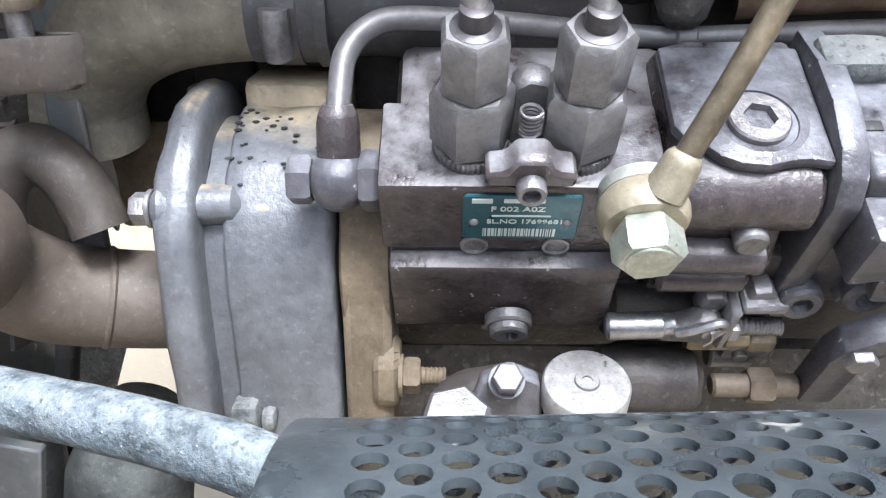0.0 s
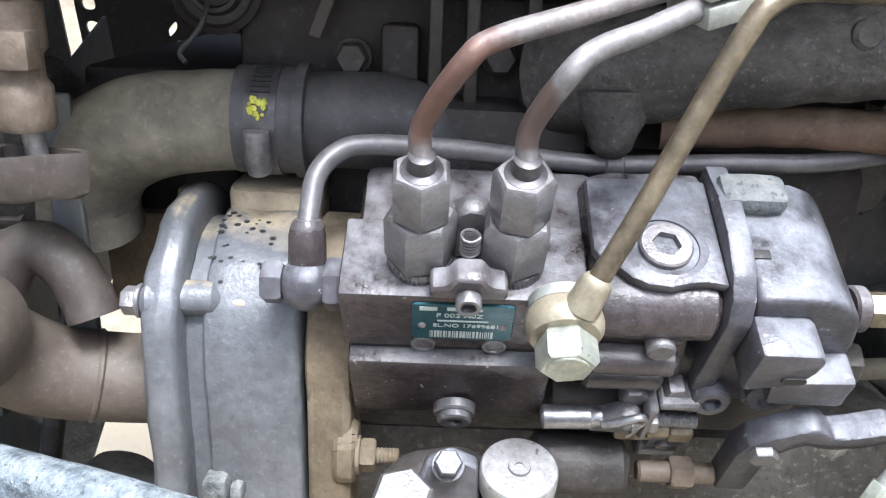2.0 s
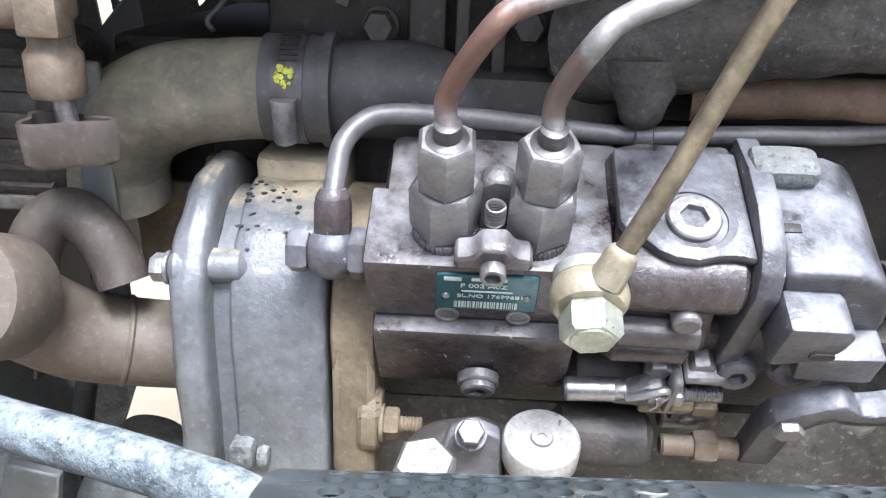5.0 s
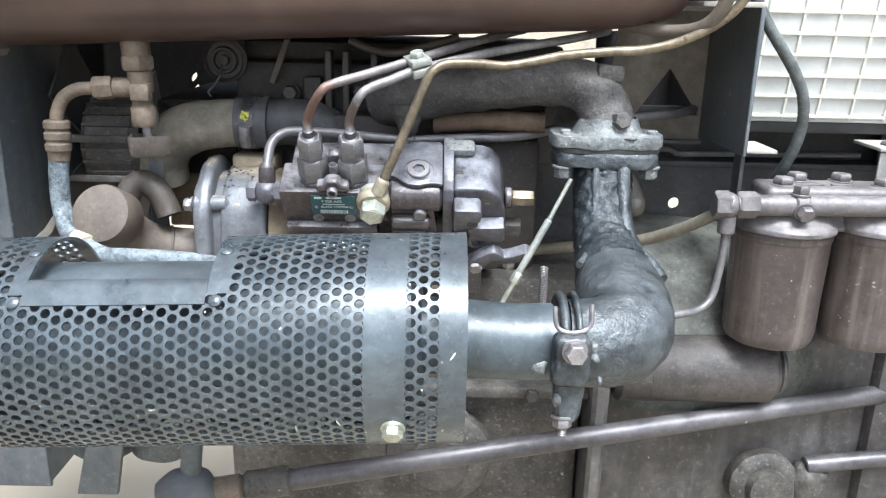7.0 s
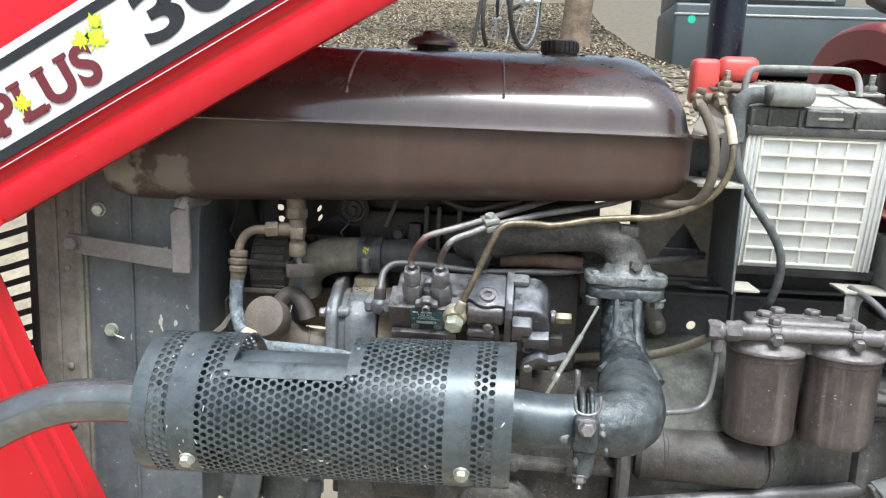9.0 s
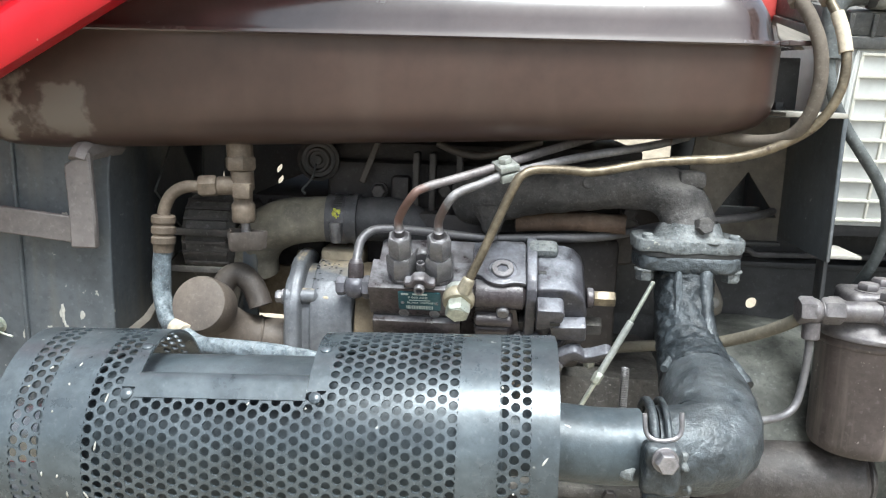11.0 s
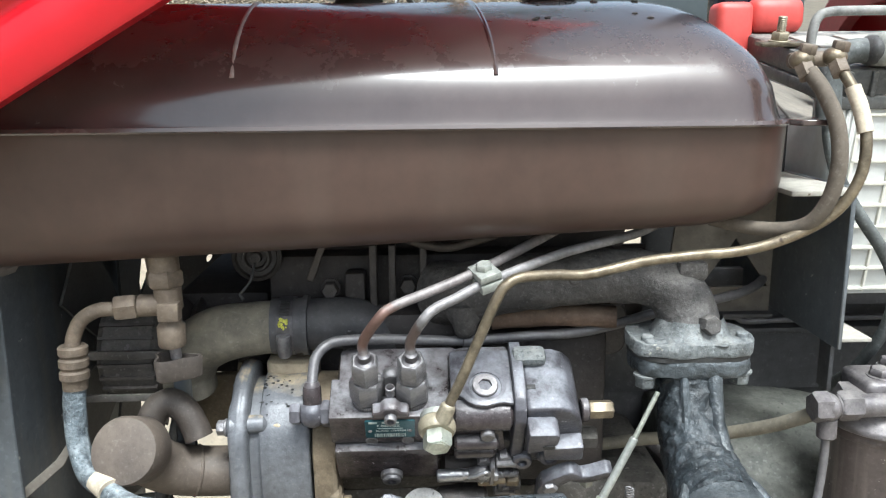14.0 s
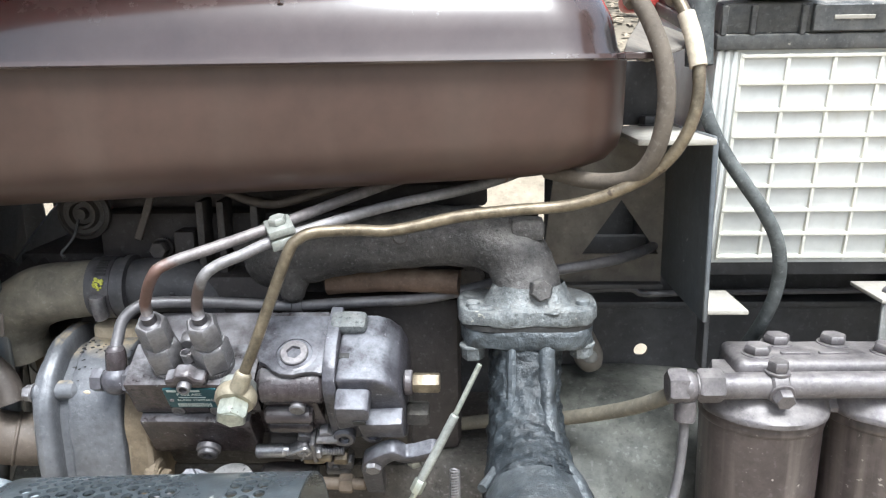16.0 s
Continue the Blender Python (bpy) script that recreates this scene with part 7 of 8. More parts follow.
def build_battery():
    X0, X1, Y0, Y1, Z0, Z1 = 0.3765, 0.5515, 0.114, 0.346, 0.862, 1.033
    t = thing("battery", (0.464, 0.23, 0.862), "white ribbed battery with a dusty black lid", "battery")
    case = part("case", box(X0, X1, Y0, Y1, Z0, Z1, 0.003, 2), M_BATWHITE, t, "white plastic case")
    gx = [X0 + 0.0195 + (X1 - X0 - 0.042) * i / 4 for i in range(5)]
    gz = [Z0 + 0.007 + (Z1 - Z0 - 0.012) * i / 8 for i in range(9)]
    for x in gx:
        part("rib", box(x - 0.0014, x + 0.0014, Y0 - 0.0022, Y0 + 0.001, Z0 + 0.004, Z1 - 0.003, 0.0006, 1), M_BATRIB, case)
    for z in gz:
        part("rib", box(gx[0] - 0.001, gx[-1] + 0.001, Y0 - 0.0026, Y0 + 0.001, z - 0.0015, z + 0.0015, 0.0006, 1), M_BATRIB, case)
    for dx in (0.001, 0.0068, 0.0126):
        part("flute", box(X0 + dx, X0 + dx + 0.0035, Y0 - 0.0022, Y0 + 0.001, Z0 + 0.001, Z1 - 0.001, 0.001, 1), M_BATWHITE, case)
        part("flute", box(X1 - dx - 0.0035, X1 - dx, Y0 - 0.0022, Y0 + 0.001, Z0 + 0.001, Z1 - 0.001, 0.001, 1), M_BATWHITE, case)
    lid = part("lid", join(box(X0 - 0.001, X1 + 0.001, Y0 - 0.004, Y1 + 0.002, 1.0325, 1.0435, 0.0015), box(X0 + 0.0015, X1 - 0.0015, Y0 - 0.001, Y1, 1.043, 1.0650, 0.003, 2)), M_BATBLACK, t, "dusty black lid")
    xs = [X0 + 0.0005, X0 + 0.021, X0 + 0.056, X0 + 0.121, X1 - 0.0155, X1 - 0.0045]
    for x in xs:
        part("buttress", box(x, x + 0.0045, Y0 - 0.0045, Y0 + 0.002, 1.043, 1.0635, 0.0008, 1), M_BATBLACK, lid)
    part("clip_panel", box(X0 + 0.064, X0 + 0.118, Y0 - 0.0055, Y0 + 0.002, 1.045, 1.0640, 0.001, 1), M_BATBLACK, lid)
    part("clip_slot", box(X0 + 0.078, X0 + 0.106, Y0 - 0.0062, Y0 - 0.003, 1.0535, 1.0565, 0.0004, 1), M_TRAYDUST, lid)
    for i, (x, y, w, d) in enumerate(((0.425, 0.165, 0.035, 0.07), (0.472, 0.17, 0.048, 0.075), (0.52, 0.175, 0.036, 0.08), (0.43, 0.262, 0.04, 0.07), (0.49, 0.268, 0.06, 0.07))):
        part("vent_panel", box(x - w / 2, x + w / 2, y - d / 2, y + d / 2, 1.0645, 1.0668, 0.0008, 1), M_BATDUST, lid)
    # hold-down bar
    h = thing("hold_down_bar", (0.462, 0.215, 1.066), "grey steel battery hold-down bar with threaded studs", "bracket")
    part("arch", tube([(0.3905, 0.207, 1.068), (0.3915, 0.210, 1.082), (0.396, 0.214, 1.0935), (0.405, 0.216, 1.0985), (0.43, 0.218, 1.0995), (0.50, 0.219, 1.0995), (0.522, 0.218, 1.098), (0.530, 0.216, 1.092), (0.5335, 0.211, 1.080), (0.534, 0.207, 1.068)], 0.0044, 12, 6), M_CHANNEL, h)
    part("flat_bar", box(0.352, 0.392, 0.222, 0.240, 1.0665, 1.0705, 0.001), M_BRASSY, h)
    part("flat_bar", box(0.532, 0.570, 0.218, 0.242, 1.0665, 1.0705, 0.001), M_TRAYDUST, h)
    for x, m in ((0.372, M_TANZ), (0.556, M_CHANNEL)):
        bolt(h, "nut", (x, 0.231, 1.0705), (0, 0, 1), 0.0145, 0.009, True, m, 0.014)
    for ob in (t, h):
        ob.matrix_basis = LEANED @ WORLDS[ob.name]
    b = thing("terminal_boot", (0.41, 0.11, 1.066), "dusty grey rubber boot over the front terminal", "terminal cover")
    part("cover", rough_up(cast(box(0.392, 0.446, 0.092, 0.130, 1.0665, 1.0935, 0.010, 3), 2, 0.0003, 60), 0.0006, 60), M_BOOT, b)
    part("dark_end", ball((0.3945, 0.108, 1.0795), 0.0125, 0.8, 1.2, 0.95, 18), M_RUBBER, b)
    part("sleeve", tube([(0.392, 0.108, 1.079), (0.378, 0.108, 1.0785), (0.3665, 0.107, 1.0735), (0.3615, 0.106, 1.062), (0.3610, 0.104, 1.04), (0.3612, 0.102, 1.022)], 0.0098, 16, 6), M_CHALKRUB, b)
    c = thing("battery_cable", (0.42, 0.12, 0.76), "thick black battery cable hanging past the case", "cable")
    part("cable", tube([(0.3612, 0.102, 1.024), (0.3625, 0.100, 1.008), (0.368, 0.097, 0.986), (0.379, 0.093, 0.963), (0.393, 0.090, 0.942), (0.409, 0.089, 0.920), (0.4215, 0.090, 0.897), (0.4265, 0.093, 0.873), (0.4255, 0.098, 0.850), (0.421, 0.108, 0.826), (0.415, 0.125, 0.80), (0.412, 0.16, 0.77)], 0.0051, 16, 7), M_CHALKRUB, c)
    r = thing("red_terminal_cover", (0.385, 0.335, 1.09), "faded red plastic cover on the rear terminal", "terminal cover")
    part("cover", cast(box(0.345, 0.384, 0.31, 0.345, 1.072, 1.136, 0.008, 3), 1, 0.0004, 60), M_REDPLASTIC, r)
    part("nose", cast(box(0.382, 0.440, 0.312, 0.345, 1.104, 1.1405, 0.012, 3), 1, 0.0005, 60), M_REDPLASTIC, r)
    y = thing("battery_tray", (0.46, 0.2, 0.80), "dark steel battery tray with dusty feet and gusset", "battery tray")
    part("foot", box(0.3645, 0.3990, 0.072, 0.125, 0.846, 0.8495, 0.001), M_TRAYDUST, y, "dusty pale foot plate")
    part("foot", box(0.506, 0.568, 0.098, 0.150, 0.846, 0.8495, 0.001), M_TRAYDUST, y, "dusty pale foot plate")
    part("floor", leaned(box(0.372, 0.56, 0.118, 0.36, 0.850, 0.8615, 0.001)), M_TRAY, y)
    part("floor_prop", box(0.44, 0.50, 0.30, 0.306, 0.845, 0.882, 0.001), M_TRAY, y)
    part("front_leg", box(0.3705, 0.3745, 0.082, 0.10, 0.80, 0.8458, 0.001), M_TRAY, y)
    part("front_leg", prism([(0.508, 0.8458), (0.530, 0.8458), (0.526, 0.83), (0.526, 0.80), (0.508, 0.795)], 0.100, 0.104, "xz", 0.001), M_CHANNEL, y)
    part("side_plate", prism([(0.055, 0.846), (0.34, 0.846), (0.34, 0.976), (0.06, 0.976), (0.055, 0.971)], 0.3608, 0.3645, "yz", 0.0008), M_SHROUD, y)
    part("channel", cast(prism([(0.090, 0.8495), (0.17, 0.8495), (0.17, 0.915), (0.115, 0.915), (0.098, 0.905), (0.090, 0.885)], 0.562, 0.566, "yz", 0.001), 2, 0.0008, 50), M_CHANNEL, y, "dusty grey upright")
    part("channel_web", cast(prism([(0.563, 0.8495), (0.584, 0.8495), (0.588, 0.900), (0.583, 0.912), (0.563, 0.912)], 0.110, 0.114, "xz", 0.001), 2, 0.0008, 50), M_CHANNEL, y)
    part("channel_top", cast(box(0.562, 0.590, 0.108, 0.17, 0.911, 0.915, 0.001), 1, 0.0006, 50), M_CHANNEL, y)
    part("shelf", rough_up(cast(box(0.309, 0.3605, 0.046, 0.165, 0.9712, 0.9755, 0.001), 4, 0.0, 50), 0.0006, 60), M_TRAYDUST, y, "dust-covered pale shelf")
    part("back_plate", box(0.318, 0.3605, 0.168, 0.172, 0.9755, 1.026, 0.001), M_TRAY, y)
    bolt(y, "bolt", (0.340, 0.160, 0.9755), (0, 0, 1), 0.012, 0.008, True, M_TRAY)
    eb = prism([(0.294, 0.030), (0.309, 0.026), (0.372, 0.150), (0.372, 0.166), (0.332, 0.166), (0.305, 0.075)], 0.0, 0.003, "xy", 0.0008)
    for v in eb.verts:
        v.co.z += 1.0275 + 0.20 * (v.co.y - 0.026) - 0.38 * max(0.0, v.co.x - 0.300 - 0.25 * (v.co.y - 0.026))
    part("end_bracket", rough_up(eb, 0.0005, 70), M_SUPPORT, y, "dust-caked bracket at the tank end")
    # gusset plate with a triangular opening
    bm = bm_new()
    tl, tr, br, bl, ap, hl, hr = [bm.verts.new((x, 0.180, z)) for x, z in ((0.272, 0.968), (0.3605, 0.968), (0.3605, 0.842), (0.258, 0.842), (0.325, 0.913), (0.293, 0.866), (0.3575, 0.866))]
    for f in ((tl, ap, hl, bl), (ap, tr, br, hr), (tl, tr, ap), (hl, hr, br, bl)):
        bm.faces.new(f)
    bmesh.ops.recalc_face_normals(bm, faces=bm.faces[:])
    gp = part("gusset_plate", bm, M_SUPPORT, y, "dark gusset plate with a triangular hole")
    so = gp.modifiers.new("thickness", 'SOLIDIFY')
    so.thickness, so.offset = 0.004, 0
    part("gusset_foot", box(0.258, 0.3605, 0.168, 0.192, 0.838, 0.842, 0.0006), M_TRAY, y)
    part("cross_bar", box(0.27, 0.60, 0.24, 0.25, 0.845, 0.868, 0.001), M_TRAY, y)
    part("dark_web", box(0.272, 0.40, 0.30, 0.304, 0.775, 0.945, 0.0), M_BLACK, y)


build_battery()


# ---------------------------------------------------------------- twin fuel filter
def build_filter():
    t = thing("fuel_filter", (0.447, 0.06, 0.67), "twin brown fuel filter bowls under a dusty cast head", "fuel filter")
    for x in (0.4095, 0.4985):
        b = part("bowl", rough_up(lathe((x, 0.064, 0.671), (0, 0, 1), [(0, 0), (0.030, 0.0005), (0.0375, 0.003), (0.0400, 0.007), (0.0410, 0.014), (0.0416, 0.045), (0.0426, 0.104), (0.0432, 0.106), (0.0432, 0.110), (0, 0.110)], 56), 0.0005, 40), M_FILTER, t, "brown painted steel bowl")
        part("bead", lathe((x, 0.064, 0.7735), (0, 0, 1), [(0.0426, 0), (0.0436, 0.0012), (0.0437, 0.004), (0.0430, 0.0070), (0, 0.0072)], 56), M_FILTER, b)
    left = [(0.4095 - 0.0445 * math.sin(radians(a)), 0.066 - 0.0435 * math.cos(radians(a))) for a in range(80, -80, -10)]
    right = [(0.4985 - 0.0445 * math.sin(radians(a)), 0.066 - 0.0435 * math.cos(radians(a))) for a in range(70, -90, -10)]
    rim = left + right + [(0.537, 0.10), (0.371, 0.10)]
    hd = bm_new()
    rings = []
    for z, out, pull in ((0.7815, -0.0015, 0.0), (0.7825, 0.0015, 0.0), (0.7860, 0.0020, 0.0), (0.7875, 0.0005, 0.0), (0.7895, -0.001, 0.06), (0.795, 0, 0.26), (0.8005, 0, 0.42), (0.806, 0, 0.52), (0.811, 0, 0.58)):
        ring = []
        for x, y in rim:
            y = y - 0.004 - (out if y < 0.095 else 0)
            ring.append(hd.verts.new((x + (0.454 - x) * 0.10 * pull, y + (0.060 - y) * pull, z)))
        rings.append(ring)
    for a, b in zip(rings, rings[1:]):
        for i in range(len(a)):
            hd.faces.new((a[i], a[(i + 1) % len(a)], b[(i + 1) % len(a)], b[i]))
    hd.faces.new(rings[0][::-1])
    hd.faces.new(rings[-1])
    bmesh.ops.recalc_face_normals(hd, faces=hd.faces[:])
    part("head", rough_up(hd, 0.0004, 80), M_FILTERHEAD, t, "dusty cast filter head with scalloped rim", angle=50)
    part("cover", rough_up(cast(box(0.385, 0.517, 0.046, 0.092, 0.798, 0.8205, 0.006, 3), 2, 0.0004, 80), 0.0004, 60), M_FILTERHEAD, t)
    part("gallery", rod((0.352, 0.034, 0.8075), (0.545, 0.034, 0.8095), 0.0092, 0.001, 24), M_FILTERHEAD, t, "tubular gallery")
    for x in (0.360, 0.531):
        part("gallery_nut", hexa((x - 0.006, 0.034, 0.8078), (x + 0.011, 0.034, 0.808), 0.0205, 0.2), M_FILTERHEAD, t)
    part("end_union", hexa((0.3335, 0.034, 0.8075), (0.3475, 0.034, 0.8075), 0.0215, 0.35), M_FILTERHEAD, t)
    part("end_eye", ball((0.3465, 0.034, 0.8070), 0.0115, 0.8, 1, 1, 18), M_FILTERHEAD, t)
    part("end_union", hexa((0.549, 0.034, 0.810), (0.562, 0.034, 0.810), 0.0215, 0.35), M_FILTERHEAD, t)
    part("end_eye", ball((0.5475, 0.034, 0.8095), 0.0115, 0.8, 1, 1, 18), M_FILTERHEAD, t)
    for x, y in ((0.4035, 0.062), (0.425, 0.084), (0.466, 0.084), (0.4955, 0.064)):
        bolt(t, "vent_plug", (x, y, 0.8200), (0, 0, 1), 0.0165, 0.0075, True, M_FILTERHEAD)
    for x in (0.4075, 0.4965):
        part("gallery_collar", rod((x - 0.006, 0.034, 0.8085), (x + 0.006, 0.034, 0.8085), 0.0112, 0.0015, 24), M_FILTERHEAD, t)
        bolt(t, "bleed_screw", (x, 0.0335, 0.8175), (0, 0, 1), 0.0125, 0.0085, True, M_FILTERHEAD)
        bolt(t, "bleed_screw", (x + 0.001, 0.0255, 0.8050), (0, -1, -0.35), 0.0125, 0.0085, True, M_FILTERHEAD)
    for x, z in ((0.420, 0.8208), (0.447, 0.8208)):
        part("cast_bar", box(x, x + 0.020, 0.060, 0.064, z - 0.001, z + 0.0012, 0.0004, 1), M_FILTERHEAD, t)
    part("rust_patch", ball((0.454, 0.0415, 0.8010), 0.005, 1.6, 0.6, 0.4, 12), M_CREAM, t, "chipped cream patch")
    p = thing("filter_supply_pipe", (0.34, 0.02, 0.71), "thin grey supply pipe from the filter end", "fuel pipe")
    part("socket", rod((0.3465, 0.034, 0.798), (0.3465, 0.033, 0.782), 0.0075, 0.001, 16), M_FILTERHEAD, p)
    part("pipe", tube([(0.3465, 0.0335, 0.785), (0.3458, 0.032, 0.765), (0.3435, 0.030, 0.742), (0.3385, 0.026, 0.724), (0.327, 0.020, 0.7155), (0.31, 0.012, 0.7140), (0.28, 0.004, 0.7132), (0.25, 0.002, 0.7130), (0.22, 0.004, 0.7130)], 0.0034, 12, 7), M_OILPIPE, p)
    h = thing("filter_hose", (0.30, 0.09, 0.73), "dusty grey-green hose running to the filter", "fuel hose")
    part("hose", tube([(0.342, 0.040, 0.801), (0.334, 0.052, 0.790), (0.318, 0.072, 0.774), (0.296, 0.095, 0.758), (0.268, 0.11, 0.747), (0.235, 0.12, 0.742), (0.19, 0.125, 0.735)], 0.0056, 14, 7), M_HOSE_BROWN, h)
    q = thing("return_tube", (0.55, 0.08, 0.80), "thin dark tube rising behind the filter", "fuel pipe")
    part("tube", tube([(0.5475, 0.036, 0.815), (0.540, 0.055, 0.83), (0.528, 0.085, 0.845), (0.52, 0.12, 0.85)], 0.0042, 12, 6), M_OILPIPE, q)
    lv = thing("stop_lever", (0.29, 0.19, 0.76), "dull brown lever end beside the manifold flange", "lever")
    part("lever", rough_up(tube([(0.274, 0.192, 0.834, 0.0112), (0.284, 0.191, 0.812, 0.0118), (0.297, 0.190, 0.784, 0.0125), (0.304, 0.190, 0.768, 0.0128), (0.308, 0.190, 0.759, 0.0085)], 0.011, 16, 5), 0.0006, 90), M_SUPPORT, lv)
    part("pin", ball((0.303, 0.179, 0.773), 0.0065, 1, 0.6, 1, 14), M_CHANNEL, lv)


build_filter()


# ---------------------------------------------------------------- throttle linkage, steering, pedals
def build_linkage():
    t = thing("throttle_rod", (0.17, 0.02, 0.71), "pale zinc throttle rod with adjuster nut", "control rod")
    part("rod", rod((0.145, 0.004, 0.712), (0.1625, 0.006, 0.746), 0.0021, 0.0005, 12), M_ZINC, t)
    part("adjuster", hexa((0.160, 0.0055, 0.742), (0.1645, 0.0065, 0.751), 0.0075, 0.2), M_ZINC, t)
    part("sleeve", rod((0.1640, 0.0062, 0.750), (0.188, 0.010, 0.797), 0.0031, 0.0006, 14), M_ZDULL, t)
    part("upper_rod", rod((0.1875, 0.0099, 0.796), (0.2045, 0.0126, 0.832), 0.0019, 0.0004, 12), M_ZINC, t)
    s = thing("return_spring", (0.185, 0.02, 0.70), "dark steel coil return spring", "spring")
    pts = []
    for i in range(26 * 8):
        a = 2 * math.pi * i / 8
        z = 0.700 + 0.0021 * i / 8
        pts.append((0.187 + 0.0032 * math.cos(a), 0.014 + 0.0032 * math.sin(a), z))
    part("coil", tube(pts, 0.0007, 5, 1), M_NUT, s)
    d = thing("drag_link", (0.25, 0.04, 0.55), "dark steel steering drag link with rubber-booted joint", "steering link")
    a, b = Vector((-0.045, -0.012, 0.5535)), Vector((0.572, 0.098, 0.600))
    part("tube", rod(a, b, 0.0098, 0.002, 24), M_ROD, d)
    u = (b - a).normalized()
    part("collar", rod(a - u * 0.03, a + u * 0.012, 0.0135, 0.003), M_IRON_DUSTY, d, "grimy collar")
    part("socket", rod(a - u * 0.058, a - u * 0.03, 0.012, 0.003), M_BRASS, d)
    part("boot", rough_up(ball(a - u * 0.078, 0.026, 1.1, 0.9, 1, 20), 0.003, 60), M_SHROUD, d, "chalky rubber boot")
    part("ball_pin", rod(a - u * 0.075 + Vector((0, 0, 0.02)), a - u * 0.070 + Vector((0, 0, 0.06)), 0.009, 0.002), M_SHROUD, d)
    part("end_clamp", rod(b - u * 0.012, b + u * 0.006, 0.0125, 0.002), M_ROD, d)
    m = thing("steering_arm", (0.61, 0.08, 0.45), "flat steel arm with bolt heads on the gearbox side", "steering arm")
    part("plate", rough_up(prism([(0.554, 0.612), (0.579, 0.622), (0.640, 0.592), (0.700, 0.535), (0.745, 0.46), (0.70, 0.41), (0.645, 0.44), (0.610, 0.512), (0.582, 0.562)], 0.066, 0.082, "xz", 0.002, 2), 0.0012, 45), M_ARM, m)
    for x, z, r in ((0.622, 0.556, 0.0075), (0.648, 0.528, 0.0070), (0.660, 0.500, 0.0075), (0.636, 0.492, 0.0065), (0.676, 0.470, 0.007)):
        dome = part("rivet_head", rough_up(lathe((x, 0.0665, z), (0, -1, 0), [(r, 0), (r * 0.95, 0.001), (r * 0.6, 0.0022), (0, 0.0026)], 20), 0.0004, 150), M_ARM, m)
        part("rust_ring", lathe((x, 0.0662, z), (0, -1, 0), [(r * 1.25, 0), (r * 1.2, 0.0006), (r * 0.98, 0.0006), (r * 0.96, 0)], 20), M_STREAK, dome)
    part("top_fold", prism([(0.558, 0.615), (0.580, 0.625), (0.640, 0.596), (0.662, 0.576), (0.657, 0.570), (0.636, 0.588), (0.580, 0.616), (0.560, 0.608)], 0.048, 0.084, "xz", 0.001), M_ARM, m)
    p = thing("pedal_lever", (0.60, 0.07, 0.60), "curved dark forged pedal lever with rubber joint", "pedal lever")
    arm = prism([(0.541, 0.795), (0.562, 0.800), (0.578, 0.790), (0.588, 0.768), (0.599, 0.735), (0.607, 0.705), (0.612, 0.676), (0.614, 0.645), (0.590, 0.642), (0.587, 0.676), (0.580, 0.706), (0.569, 0.736), (0.556, 0.765), (0.546, 0.780)], 0.046, 0.064, "xz", 0.004, 3)
    part("lever", rough_up(cast(arm, 1, 0.0, 50), 0.0008, 60), M_ROD, p)
    part("lever_web", tube([(0.551, 0.044, 0.783), (0.565, 0.044, 0.762), (0.578, 0.044, 0.735), (0.588, 0.044, 0.705), (0.595, 0.044, 0.672)], 0.0042, 10, 6), M_ROD, p)
    part("pivot", lathe((0.555, 0.048, 0.790), (0, 1, 0), [(0, 0), (0.010, 0), (0.016, 0.003), (0.016, 0.016), (0.013, 0.02), (0, 0.02)], 24), M_IRON_DUSTY, p)
    part("pivot_screw", lathe((0.555, 0.0475, 0.790), (0, -1, 0), [(0.007, 0), (0.0065, 0.002), (0.003, 0.002), (0.0028, 0.0005), (0, 0.0005)], 18), M_STEEL, p)
    prof = [(0, 0)]
    for i in range(5):
        prof += [(0.0205, 0.007 * i), (0.0225, 0.007 * i + 0.0035)]
    prof += [(0.018, 0.036), (0, 0.037)]
    part("ribbed_boot", lathe((0.603, 0.052, 0.659), (0.22, -0.2, -1), prof, 32), M_CHALKRUB, p, "ribbed dusty rubber boot")
    c = thing("cross_shaft", (0.75, 0.08, 0.55), "dull steel cross shaft on the gearbox side", "shaft")
    part("shaft", rod((0.665, 0.082, 0.598), (1.0, 0.078, 0.62), 0.012, 0.002), M_ROD, c)
    part("lower_shaft", rod((0.70, 0.085, 0.51), (1.0, 0.085, 0.53), 0.006, 0.001), M_ROD, c)
    l = thing("lower_linkage", (0.44, 0.1, 0.46), "grimy lower shaft boss with mud-caked linkage", "linkage")
    part("boss", rough_up(lathe((0.440, 0.10, 0.495), (0, -1, 0.1), [(0, 0), (0.036, 0), (0.036, 0.018), (0.028, 0.024), (0.022, 0.024), (0.02, 0.034), (0, 0.035)], 28), 0.0012, 80), M_IRON_DUSTY, l)
    part("link", rod((0.48, 0.085, 0.52), (0.60, 0.085, 0.535), 0.009, 0.001), M_ROD, l)
    part("mud_lump", rough_up(ball((0.485, 0.085, 0.50), 0.02, 1, 0.7, 1.2, 18), 0.006, 60), M_IRON_DUSTY, l)
    # brake valve and relay on the gearbox
    v = thing("relay_box", (0.69, 0.19, 0.806), "blue-black plastic relay box on a flanged base", "relay")
    part("body", box(0.624, 0.722, 0.112, 0.20, 0.822, 0.878, 0.004, 2), M_SHROUD, v)
    part("connector", box(0.664, 0.716, 0.094, 0.112, 0.818, 0.866, 0.003, 2), M_SHROUD, v)
    part("plug_pin", rod((0.656, 0.108, 0.835), (0.656, 0.100, 0.835), 0.004, 0.001, 12), M_ROD, v)
    part("plug_pin", rod((0.656, 0.108, 0.850), (0.656, 0.100, 0.850), 0.004, 0.001, 12), M_ROD, v)
